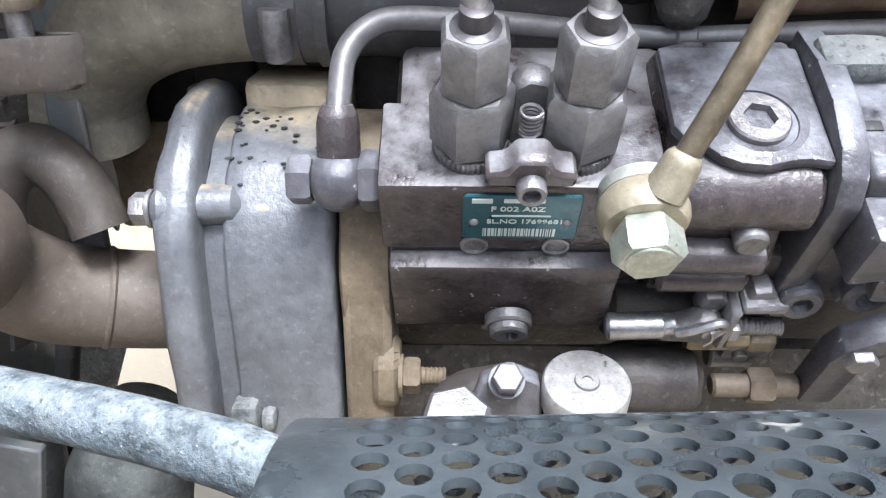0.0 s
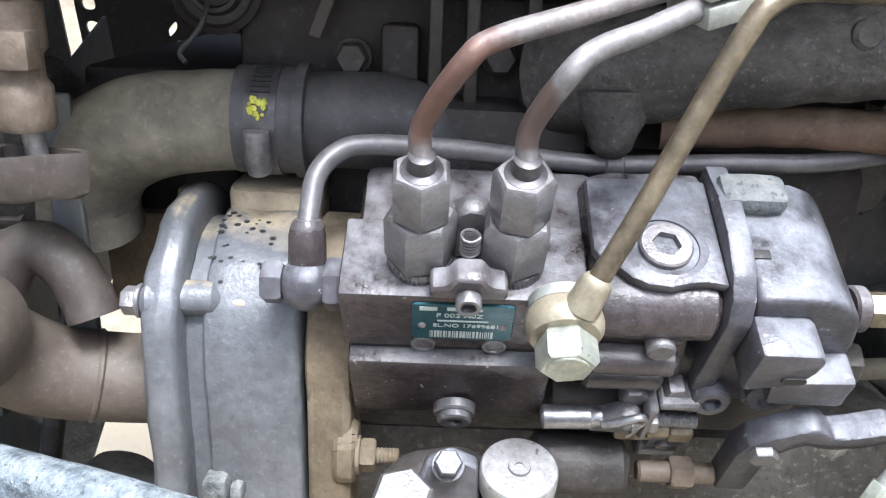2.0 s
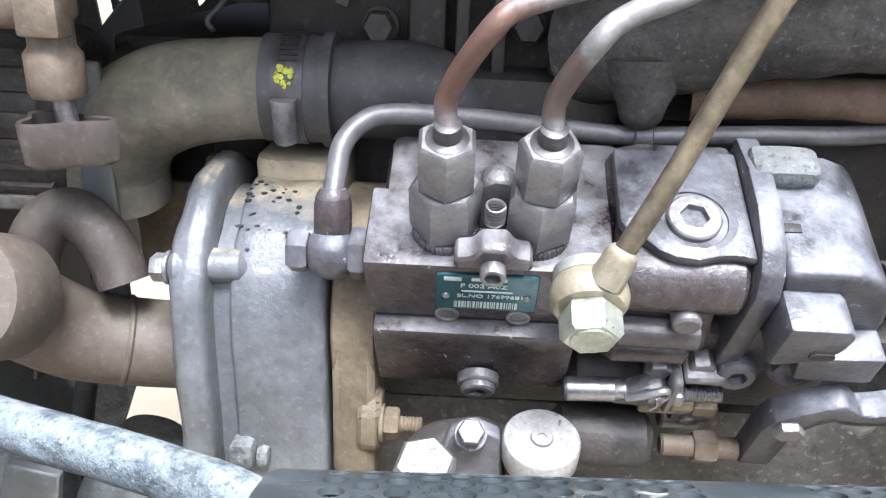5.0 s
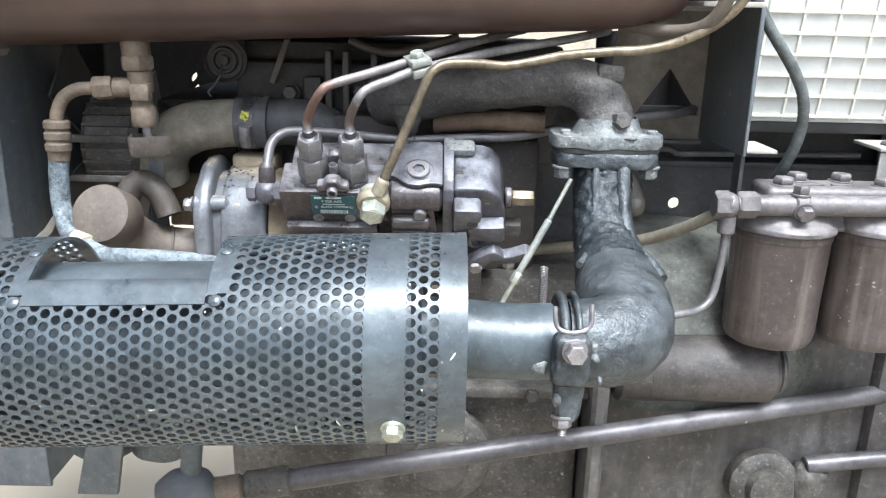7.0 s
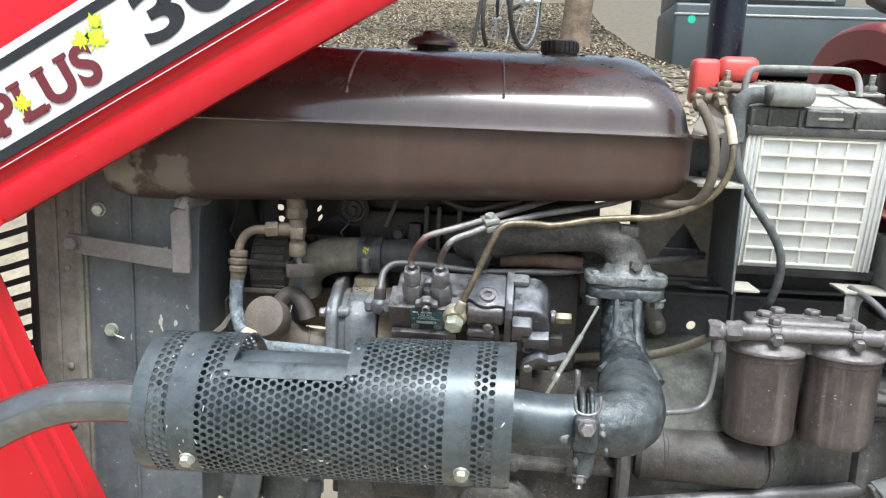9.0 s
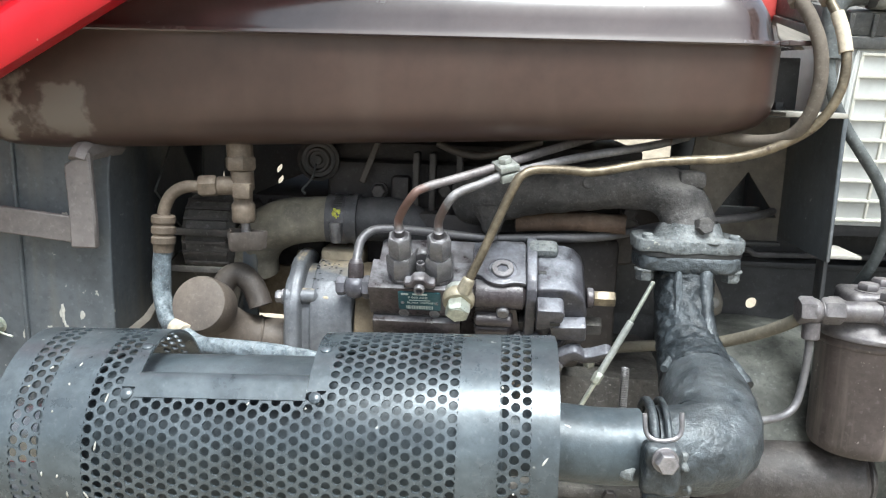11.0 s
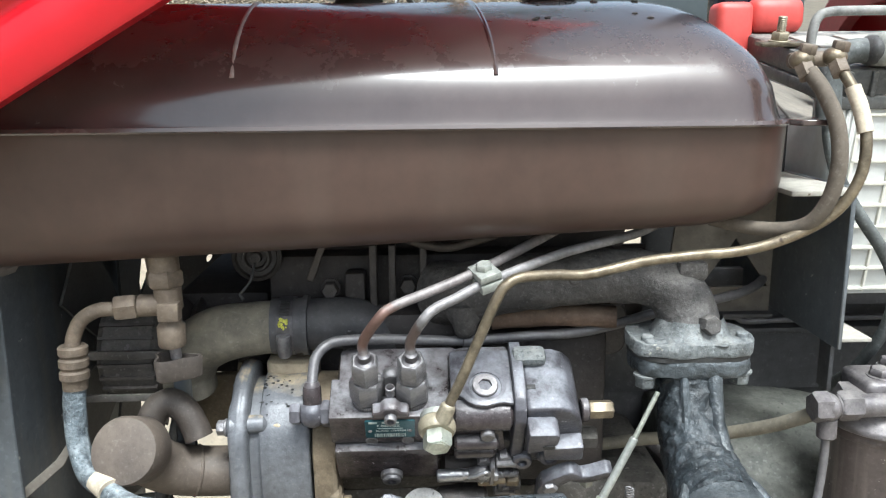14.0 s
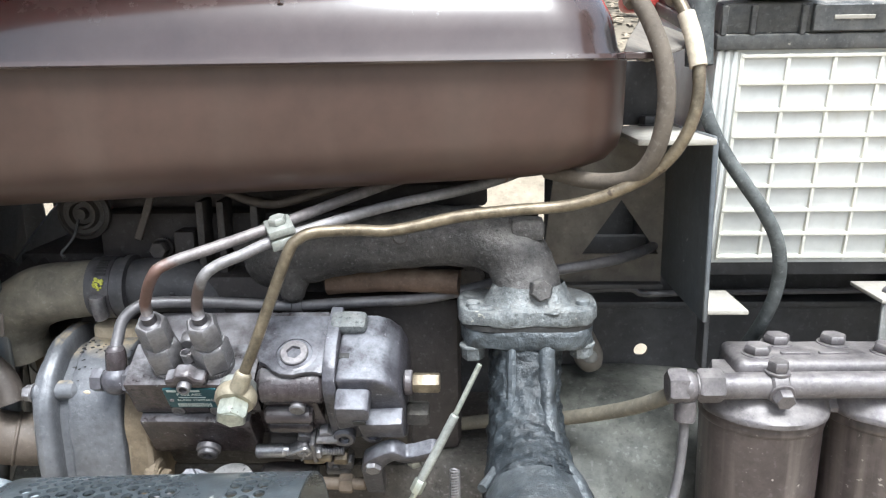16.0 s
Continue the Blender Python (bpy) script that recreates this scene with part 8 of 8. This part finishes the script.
    for z in (0.846, 0.858, 0.870):
        part("fin", box(0.620, 0.652, 0.1045, 0.113, z - 0.016, z - 0.009, 0.001, 1), M_SHROUD, v)
    part("flange", lathe((0.690, 0.152, 0.8055), (0, 0, 1), [(0, 0), (0.046, 0), (0.047, 0.004), (0.043, 0.006), (0.043, 0.010), (0.0395, 0.012), (0.0395, 0.0165), (0, 0.0165)], 36), M_ROD, v)
    part("slot", box(0.677, 0.680, 0.0925, 0.096, 0.838, 0.848, 0.0), M_BLACK, v)
    part("slot", box(0.693, 0.696, 0.0925, 0.096, 0.838, 0.848, 0.0), M_BLACK, v)
    k = thing("brake_valve", (0.68, 0.13, 0.716), "dark cast valve block on the gearbox cover", "valve block")
    part("block", rough_up(cast(box(0.672, 0.742, 0.152, 0.215, 0.716, 0.796, 0.006, 2), 2, 0.0006, 60), 0.0006, 60), M_BULK, k)
    part("top_plate", box(0.658, 0.750, 0.120, 0.218, 0.795, 0.8055, 0.003), M_GEARTOP, k)
    w = thing("bulkhead_plate", (0.62, 0.2, 0.72), "black mud-flecked bulkhead plate below the console", "bulkhead")
    part("plate", box(0.592, 0.603, 0.226, 0.47, 0.716, 0.905, 0.002), M_BULK, w)
    part("rear_panel", box(0.575, 0.70, 0.30, 0.304, 0.716, 0.935, 0.001), M_BULK, w)
    part("front_strip", cast(box(0.575, 0.720, 0.222, 0.226, 0.716, 0.915, 0.001), 2, 0.0008, 40), M_BULK, w)
    part("splash_strip", rough_up(cast(prism([(0.582, 0.908), (0.6275, 0.905), (0.6275, 0.80), (0.612, 0.788), (0.588, 0.80)], 0.152, 0.222, "xz", 0.002), 3, 0.0, 40), 0.0014, 70), M_SPLASHED, w, "mud-splashed dark upright")


build_linkage()


# ---------------------------------------------------------------- red console at the rear of the bay
ARCH = [(0.064, 0.896), (0.068, 0.945), (0.076, 0.99), (0.092, 1.036), (0.116, 1.07), (0.150, 1.102), (0.195, 1.132), (0.25, 1.158), (0.31, 1.177), (0.38, 1.189), (0.45, 1.191), (0.52, 1.184), (0.575, 1.160), (0.60, 1.12), (0.605, 1.0), (0.605, 0.896)]
MOUTH = [(0.098, 0.976), (0.096, 0.985), (0.097, 1.003), (0.108, 1.028), (0.132, 1.055), (0.167, 1.080), (0.21, 1.103), (0.26, 1.122), (0.32, 1.138), (0.38, 1.148), (0.45, 1.149), (0.51, 1.143), (0.545, 1.125), (0.56, 1.10), (0.56, 1.03), (0.55, 1.018)]

ARCH, MOUTH = [[(p[0], p[1]) for p in smooth_line(line, 4)] for line in (ARCH, MOUTH)]


def build_console():
    t = thing("console_cover", (0.75, 0.33, 0.896), "glossy red console cover with a dusty arched mouth", "console")

    def skin(rings, close=False):
        bm = bm_new()
        vs = [[bm.verts.new(p) for p in r] for r in rings]
        n = len(rings[0])
        for a, b in zip(vs, vs[1:]):
            for i in range(n if close else n - 1):
                bm.faces.new((a[i], a[(i + 1) % n], b[(i + 1) % n], b[i]))
        bmesh.ops.recalc_face_normals(bm, faces=bm.faces[:])
        return bm

    def grow(d, x):
        c = Vector((0.335, 1.0))
        out = []
        for y, z in ARCH:
            v = Vector((y, z)) - c
            k = (v.length + d) / v.length
            sag = float(np.interp(x, [0.63, 0.66, 0.69, 0.72, 0.76, 0.80, 1.3], [0, 0.012, 0.022, 0.040, 0.056, 0.068, 0.2])) * min(1.0, max(0.0, (z - 0.96) / 0.2))
            out.append((x, c.x + v.x * k, max(c.y + v.y * (k if z > 0.95 else 1) - sag, 0.896 + 1.3 * max(0.0, min(x, 0.85) - 0.72))))
        return out

    fl = part("front_flange", skin([[(0.602, y, z) for y, z in MOUTH], [(0.600, y, z) for y, z in ARCH]], True), M_RED_DUSTY, t, "dust-faded red flange")
    lip = part("mouth_lip", skin([[(0.602, y, z) for y, z in MOUTH], [(0.618, y, z) for y, z in MOUTH]], True), M_RED_DUSTY, t)
    eb = part("edge_band", skin([grow(0.0, 0.600), grow(0.005, 0.6015), grow(0.0095, 0.606), grow(0.0115, 0.614), grow(0.0115, 0.621), grow(0.0085, 0.6225), grow(0.0095, 0.6245)]), M_RED_DUSTY, t, "dust-bleached rolled edge", angle=50)
    sk = part("outer_skin", skin([grow(0.0095, 0.6247), grow(0.0125, 0.628), grow(0.014, 0.645), grow(0.018, 0.67), grow(0.022, 0.70), grow(0.028, 0.73), grow(0.034, 0.76), grow(0.040, 0.80), grow(0.05, 1.3)]), M_RED, t, "glossy red side skin", angle=50)
    for ob in (fl, lip, eb, sk):
        so = ob.modifiers.new("thickness", 'SOLIDIFY')
        so.thickness, so.offset = 0.0015, 0
    part("sill", box(0.560, 0.600, 0.070, 0.55, 0.9345, 0.9385, 0.001), M_RED_DUSTY, t, "dusty red sill")
    part("lower_front", prism([(0.066, 0.900), (0.60, 0.900), (0.58, 0.9345), (0.078, 0.9345)], 0.6025, 0.6055, "yz", 0.0), M_RED_DUSTY, t)
    bolt(t, "bolt", (0.583, 0.098, 0.9385), (0, 0, 1), 0.013, 0.008, True, M_RED_DUSTY)
    part("hinge_ear", rough_up(rod((0.597, 0.066, 0.905), (0.597, 0.076, 0.905), 0.0085, 0.002), 0.0006, 90), M_RED_DUSTY, t)
    # near-black sheet that stands in for the shade inside, and the loom
    part("inner_shade", box(0.72, 0.725, 0.09, 0.60, 0.90, 1.16, 0.0), M_BLACK, t, "near-black sheet standing in for the shade inside")
    w = thing("wiring_loom", (0.66, 0.25, 0.90), "tangle of dusty taped wires, corrugated sleeves and connectors", "wiring")

    def sleeve(pts, r, mat, lab=""):
        """A corrugated sleeve: the radius swells and shrinks along the line."""
        fine = smooth_line(pts, 10)
        ridged = [(*q, r * (1.0 if i % 4 < 2 else 0.86)) for i, q in enumerate(fine)]
        part("sleeve", tube(ridged, r, 14, 1), mat, w, lab)

    def plug(y, z, x, wide, tall, tilt, turn, mat):
        """A connector: a stepped housing with a collar and a latch."""
        b = join(box(-wide / 2, wide / 2, -wide * 0.42, wide * 0.42, -tall / 2, tall / 2, 0.002, 2),
                 box(-wide * 0.62, wide * 0.62, -wide * 0.55, wide * 0.55, tall * 0.22, tall * 0.48, 0.0015, 2),
                 box(-wide * 0.7, -wide * 0.45, -wide * 0.18, wide * 0.18, -tall * 0.3, tall * 0.2, 0.001, 1))
        b.transform(pose(x, y, z, tilt, turn, 0))
        part("connector", b, mat, w)

    # corrugated loop in front, blue-grey plug stack beside it
    sleeve([(0.634, 0.165, 1.058), (0.622, 0.195, 1.060), (0.614, 0.236, 1.053), (0.612, 0.256, 1.032), (0.614, 0.242, 1.010), (0.618, 0.216, 0.992), (0.624, 0.186, 0.976), (0.634, 0.165, 0.955)], 0.0105, M_LOOM, "dusty corrugated sleeve")
    sleeve([(0.640, 0.150, 1.012), (0.632, 0.142, 0.995), (0.628, 0.132, 0.978), (0.632, 0.125, 0.955)], 0.008, M_LOOM)
    sleeve([(0.626, 0.118, 1.02), (0.622, 0.122, 1.00), (0.622, 0.134, 0.985), (0.628, 0.150, 0.972), (0.64, 0.17, 0.955)], 0.006, M_LOOM)
    plug(0.160, 1.060, 0.632, 0.026, 0.034, 18, -10, M_BOOT)
    plug(0.152, 1.030, 0.630, 0.024, 0.040, 6, -8, M_CHALKRUB)
    plug(0.132, 1.024, 0.628, 0.015, 0.036, -12, 0, M_BOOT)
    plug(0.176, 1.088, 0.640, 0.016, 0.030, -10, 0, M_BOOT)
    # upright sleeves with collars further back
    for y0, z0, y1, z1, r, mat in ((0.300, 1.125, 0.322, 1.06, 0.010, M_LOOM), (0.275, 1.12, 0.290, 1.00, 0.013, M_WIRE), (0.245, 1.10, 0.235, 1.02, 0.015, M_CHALKRUB), (0.215, 1.09, 0.205, 0.99, 0.013, M_WIRE), (0.330, 1.13, 0.350, 1.02, 0.012, M_CHALKRUB), (0.370, 1.13, 0.360, 1.00, 0.014, M_LOOM), (0.405, 1.13, 0.41, 0.99, 0.012, M_WIRE), (0.44, 1.13, 0.45, 1.0, 0.014, M_CHALKRUB)):
        x = 0.642 + 0.02 * ((y0 * 100) % 2) / 2
        part("sheathed_cable", tube([(x, y0, z0), (x + 0.006, (y0 + y1) / 2 + 0.006, (z0 + z1) / 2), (x, y1, z1), (x + 0.02, y1 - 0.01, z1 - 0.06)], r * 0.8, 12, 5, wob=0.1), mat, w)
        part("collar", rod((x - 0.001, y0 + (y1 - y0) * 0.25, z0 + (z1 - z0) * 0.25), (x + 0.002, y0 + (y1 - y0) * 0.45, z0 + (z1 - z0) * 0.45), r * 1.15, 0.002, 14), M_BOOT if mat is not M_CHALKRUB else M_LOOM, w)
    plug(0.262, 1.098, 0.634, 0.030, 0.022, 12, 14, M_WIRE)
    plug(0.300, 1.078, 0.630, 0.022, 0.034, -14, 10, M_CHALKRUB)
    plug(0.345, 1.075, 0.636, 0.026, 0.034, 10, 0, M_WIRE)
    random.seed(21)
    for i in range(12):
        y = 0.12 + 0.026 * i + 0.01 * random.random()
        x, sl = 0.65 + 0.02 * random.random(), 0.06 * random.random() - 0.03
        top = float(np.interp(y, [a for a, _ in MOUTH[4:40]], [b for _, b in MOUTH[4:40]])) - 0.012
        part("wire", tube([(x, y, top), (x - 0.008, max(0.118, y + sl), 0.35 + 0.65 * top), (x + 0.004, y + sl * 0.3, 1.0), (x, max(0.118, y + sl * 1.4), 0.94)], random.choice((0.0022, 0.003, 0.004)), 8, 5), random.choice((M_WIRE, M_BOOT, M_RUBBER)), w)


build_console()


def build_rear_fittings():
    p = thing("intake_pipe", (0.42, 0.47, 0.92), "upright navy-black painted intake pipe behind the battery", "intake pipe")
    part("pipe", tube([(0.420, 0.47, 0.92), (0.421, 0.47, 1.10), (0.423, 0.47, 1.35), (0.425, 0.47, 1.60)], 0.0285, 32, 4), M_NAVY, p)
    part("clamp_band", tube([(0.4205, 0.47, 1.030), (0.4206, 0.47, 1.046)], 0.0298, 32, 1), M_NAVY, p)
    h = thing("hand_lever", (0.70, 0.25, 1.16), "black hand lever with a dark knob on the console", "lever")
    part("rod", rod((0.580, 0.25, 1.2065), (0.80, 0.25, 1.122), 0.0050, 0.001, 14), M_ROD, h)
    part("knob", lathe((0.590, 0.25, 1.2025), (-0.155, 0, 0.062), [(0, 0), (0.0085, 0), (0.0125, 0.006), (0.0135, 0.020), (0.0115, 0.040), (0.006, 0.046), (0, 0.047)], 22), M_RUBBER, h, "tapered black knob")
    part("base", prism([(0.616, 1.174), (0.620, 1.187), (0.626, 1.189), (0.690, 1.167), (0.692, 1.152), (0.66, 1.150)], 0.236, 0.276, "xz", 0.003, 2), M_RUBBER, h, "dusty black pad")


build_rear_fittings()


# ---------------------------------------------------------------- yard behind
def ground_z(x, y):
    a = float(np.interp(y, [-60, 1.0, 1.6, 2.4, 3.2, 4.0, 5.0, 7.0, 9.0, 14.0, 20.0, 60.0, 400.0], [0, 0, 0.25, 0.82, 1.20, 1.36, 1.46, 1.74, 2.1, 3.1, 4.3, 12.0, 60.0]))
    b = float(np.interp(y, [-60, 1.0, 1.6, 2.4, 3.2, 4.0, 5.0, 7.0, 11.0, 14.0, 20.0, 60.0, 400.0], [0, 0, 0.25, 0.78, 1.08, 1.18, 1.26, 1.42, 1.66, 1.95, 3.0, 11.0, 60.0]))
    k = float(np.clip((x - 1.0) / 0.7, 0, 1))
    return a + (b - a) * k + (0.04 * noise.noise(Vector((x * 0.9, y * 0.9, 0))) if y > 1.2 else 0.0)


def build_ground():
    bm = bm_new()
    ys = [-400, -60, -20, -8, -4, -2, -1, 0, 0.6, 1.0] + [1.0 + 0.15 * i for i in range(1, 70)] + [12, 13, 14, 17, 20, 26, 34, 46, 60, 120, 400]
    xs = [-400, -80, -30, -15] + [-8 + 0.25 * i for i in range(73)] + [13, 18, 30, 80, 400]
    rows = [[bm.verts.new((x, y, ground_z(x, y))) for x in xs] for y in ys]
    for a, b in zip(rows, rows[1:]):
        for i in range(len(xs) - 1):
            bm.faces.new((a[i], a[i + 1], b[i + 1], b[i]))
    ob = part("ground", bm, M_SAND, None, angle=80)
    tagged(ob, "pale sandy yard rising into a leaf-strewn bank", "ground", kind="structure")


def build_leaves():
    random.seed(31)
    verts, faces = [], []
    for i in range(60000):
        y = 2.6 + 11 * random.random() ** 1.2
        x = -2.5 + 7.0 * random.random()
        if x < -0.2 and y < 6 and random.random() < 0.6:
            continue
        s = (0.010 + 0.022 * random.random()) * (1 + 0.05 * (y - 2.6))
        z = ground_z(x, y) + 0.005
        sy, sx = (ground_z(x, y + 0.06) + 0.005 - z) / 0.06, (ground_z(x + 0.06, y) + 0.005 - z) / 0.06
        a, tl = random.random() * 6.28, 0.7 * random.random() ** 1.5 + (0.9 * random.random() if y > 5 else 0.0)
        c, d = math.cos(a), math.sin(a)
        n = len(verts)
        for u, v, h in ((-1, 0, 0), (0, -0.45, 0.5), (1, 0, 0.1), (0, 0.45, 0.5)):
            du, dv = s * (u * c - v * d), s * (u * d + v * c)
            verts.append((x + du, y + dv, z + sx * du + sy * dv + s * h * tl))
        faces.append((n, n + 1, n + 2))
        faces.append((n, n + 2, n + 3))
    me = bpy.data.meshes.new("leaf_litter")
    me.from_pydata(verts, [], faces)
    me.materials.append(M_LEAF)
    tagged(new("leaf_litter", me), "scattered dry leaves and twigs over the bank", "leaf litter", kind="stuff")


def build_tree():
    x, y = 0.50, 6.6
    z = ground_z(x, y)
    t = thing("tree", (x, y, z), "tree with rough brown trunk on the bank", "tree")
    part("trunk", rough_up(tube([(x, y, z - 0.1, 0.17), (x, y, z + 0.12, 0.135), (x + 0.02, y, z + 0.8, 0.12), (x - 0.05, y + 0.1, z + 2.2, 0.10), (x + 0.05, y + 0.15, z + 3.6, 0.07), (x + 0.1, y + 0.2, z + 5.0, 0.03)], 0.1, 18, 6), 0.014, 9), M_BARK, t)
    for i, (dx, dy, h) in enumerate(((1.2, 0.3, 2.4), (-1.1, -0.2, 2.8), (0.3, 1.2, 3.2), (-0.3, -1.1, 3.5), (0.9, -0.7, 3.9))):
        part("limb", tube([(x, y + 0.1, z + h - 0.3, 0.06), (x + dx * 0.5, y + dy * 0.5, z + h + 0.3, 0.04), (x + dx, y + dy, z + h + 1.0, 0.018)], 0.04, 8, 4), M_BARK, t)
    random.seed(8)
    verts, faces = [], []
    for i in range(2600):
        cl = random.choice(((1.2, 0.3, 3.6), (-1.1, -0.2, 4.0), (0.3, 1.2, 4.4), (-0.3, -1.1, 4.6), (0.9, -0.7, 5.0), (0, 0, 5.4)))
        p = [x + cl[0] + random.gauss(0, 0.5), y + cl[1] + random.gauss(0, 0.5), z + cl[2] + random.gauss(0, 0.35)]
        s, a, b = 0.05 + 0.05 * random.random(), random.random() * 6.28, random.random() * 3
        u = Vector((math.cos(a), math.sin(a), 0.3 * math.sin(b))) * s
        v = Vector((-math.sin(a) * 0.5, math.cos(a) * 0.5, math.cos(b) * 0.5)) * s
        n = len(verts)
        P = Vector(p)
        verts += [tuple(P - u), tuple(P - v * 0.7), tuple(P + u), tuple(P + v * 0.7)]
        faces.append((n, n + 1, n + 2, n + 3))
    me = bpy.data.meshes.new("crown")
    me.from_pydata(verts, [], faces)
    me.materials.append(M_GREEN)
    cr = new("crown", me)
    WORLDS[cr.name] = WORLDS[t.name]
    me.transform(WORLDS[t.name].inverted())
    cr.parent = t


def build_bicycle():
    x, y = 0.0, 5.6
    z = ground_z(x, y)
    t = thing("bicycle", (x, y, z), "dark roadster bicycle parked on the bank", "bicycle")
    R = 0.33
    fwd = Vector((0.32, 0.95, 0)).normalized()
    for k, c0 in ((0, Vector((x + 0.05, y - 0.45, z + R))), (1, Vector((x - 0.20, y + 0.6, z + R)) + fwd * 0.0)):
        ring = [tuple(c0 + fwd * R * math.cos(2 * math.pi * i / 40) + Vector((0, 0, R * math.sin(2 * math.pi * i / 40)))) for i in range(41)]
        w = part("wheel", tube(ring, 0.018, 8, 1), M_TYRE, t)
        part("rim", tube([tuple(c0 + (Vector(q) - c0) * 0.93) for q in ring], 0.009, 6, 1), M_CHROME, w)
        part("hub", rod(c0 - Vector((0.95, -0.32, 0)) * 0.04, c0 + Vector((0.95, -0.32, 0)) * 0.04, 0.02), M_CHROME, w)
        for i in range(14):
            a = 2 * math.pi * i / 14
            part("spoke", rod(c0, c0 + fwd * R * 0.92 * math.cos(a) + Vector((0, 0, R * 0.92 * math.sin(a))), 0.0018, 0, 4), M_CHROME, w)
    a, b = Vector((x + 0.05, y - 0.45, z + R)), Vector((x - 0.20, y + 0.6, z + R))
    m = (a + b) / 2
    for p, q in ((a, m + Vector((0.04, -0.2, 0.5))), (m, m + Vector((0.04, -0.2, 0.5))), (m, b + Vector((0, -0.1, 0.5))), (m + Vector((0.04, -0.2, 0.45)), b + Vector((0, -0.1, 0.5))), (b, b + Vector((0, -0.12, 0.68))), (a, m)):
        part("frame_tube", rod(p, q, 0.016, 0.002, 10), M_BLACKDECAL, t)
    part("handlebar", tube([tuple(b + Vector((-0.28, -0.25, 0.68))), tuple(b + Vector((-0.2, -0.12, 0.72))), tuple(b + Vector((0, -0.1, 0.72))), tuple(b + Vector((0.2, -0.12, 0.72))), tuple(b + Vector((0.28, -0.25, 0.68)))], 0.012, 8, 4), M_CHROME, t)
    part("saddle", ball(m + Vector((0.05, -0.25, 0.62)), 0.11, 0.7, 1.2, 0.4), M_RUBBER, t)
    part("stand_leg", rod(a + Vector((-0.38, 0.1, -0.3)), a + Vector((-0.3, 0.1, 0.25)), 0.014), M_TYRE, t)
    part("mudguard_flap", box(x + 0.11, x + 0.16, y - 0.72, y - 0.70, z + 0.30, z + 0.46, 0.002), M_WHITE, t)


def build_jeep():
    x0, y0 = 2.15, 11.2
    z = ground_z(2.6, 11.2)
    t = thing("parked_jeep", (4.0, 12.0, z), "dark slate parked jeep seen from its side", "jeep")
    part("body", box(x0, x0 + 3.6, y0, y0 + 1.6, z + 0.10, z + 1.10, 0.05, 3), M_JEEP, t)
    part("cabin", box(x0 + 0.02, x0 + 2.4, y0 + 0.06, y0 + 1.5, z + 1.08, z + 1.85, 0.06, 3), M_JEEP, t)
    for a, b in ((0.25, 1.15), (1.25, 2.2)):
        wd = part("window", prism(rounded(b - a, 0.46, 0.08, 4, x0 + (a + b) / 2, z + 1.42), y0 + 0.045, y0 + 0.075, "xz", 0.004), M_GLASS, t)
        part("window_frame", join(box(x0 + a - 0.03, x0 + b + 0.03, y0 + 0.035, y0 + 0.07, z + 1.16, z + 1.19, 0.004), box(x0 + a - 0.03, x0 + b + 0.03, y0 + 0.035, y0 + 0.07, z + 1.65, z + 1.68, 0.004)), M_CHROME, wd)
    part("belt_line", box(x0, x0 + 3.6, y0 - 0.012, y0 + 0.02, z + 0.92, z + 0.95, 0.004), M_CHROME, t)
    for dx in (0.25, 0.62):
        part("sticker", rod((x0 + dx, y0 - 0.006, z + 0.86), (x0 + dx, y0 + 0.01, z + 0.86), 0.058, 0.001, 20), M_GREENDOT, t, "round green sticker")
    for wx in (0.75, 2.85):
        w = part("wheel", rod((x0 + wx, y0 + 0.08, z + 0.34), (x0 + wx, y0 + 0.30, z + 0.34), 0.34, 0.05, 32), M_TYRE, t)
        part("hub_cap", rod((x0 + wx, y0 + 0.06, z + 0.34), (x0 + wx, y0 + 0.12, z + 0.34), 0.17, 0.03, 24), M_JEEP, w)
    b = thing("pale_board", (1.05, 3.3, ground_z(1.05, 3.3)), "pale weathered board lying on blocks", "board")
    part("board", box(0.90, 1.16, 3.28, 3.34, 1.275, 1.305, 0.004), M_CREAM, b)
    part("block", box(0.98, 1.08, 3.26, 3.36, 1.02, 1.275, 0.006), M_SUPPORT, b)


M_GREEN = material("green_leaf", (0.06, 0.11, 0.03), 0.6, 0, 0.4, 3, 20, 0.0)
M_GREENDOT = material("green_sticker", (0.03, 0.42, 0.26), 0.4, 0, 0.1, 10, 40, 0.0)
build_ground()
build_leaves()
build_tree()
build_bicycle()
build_jeep()
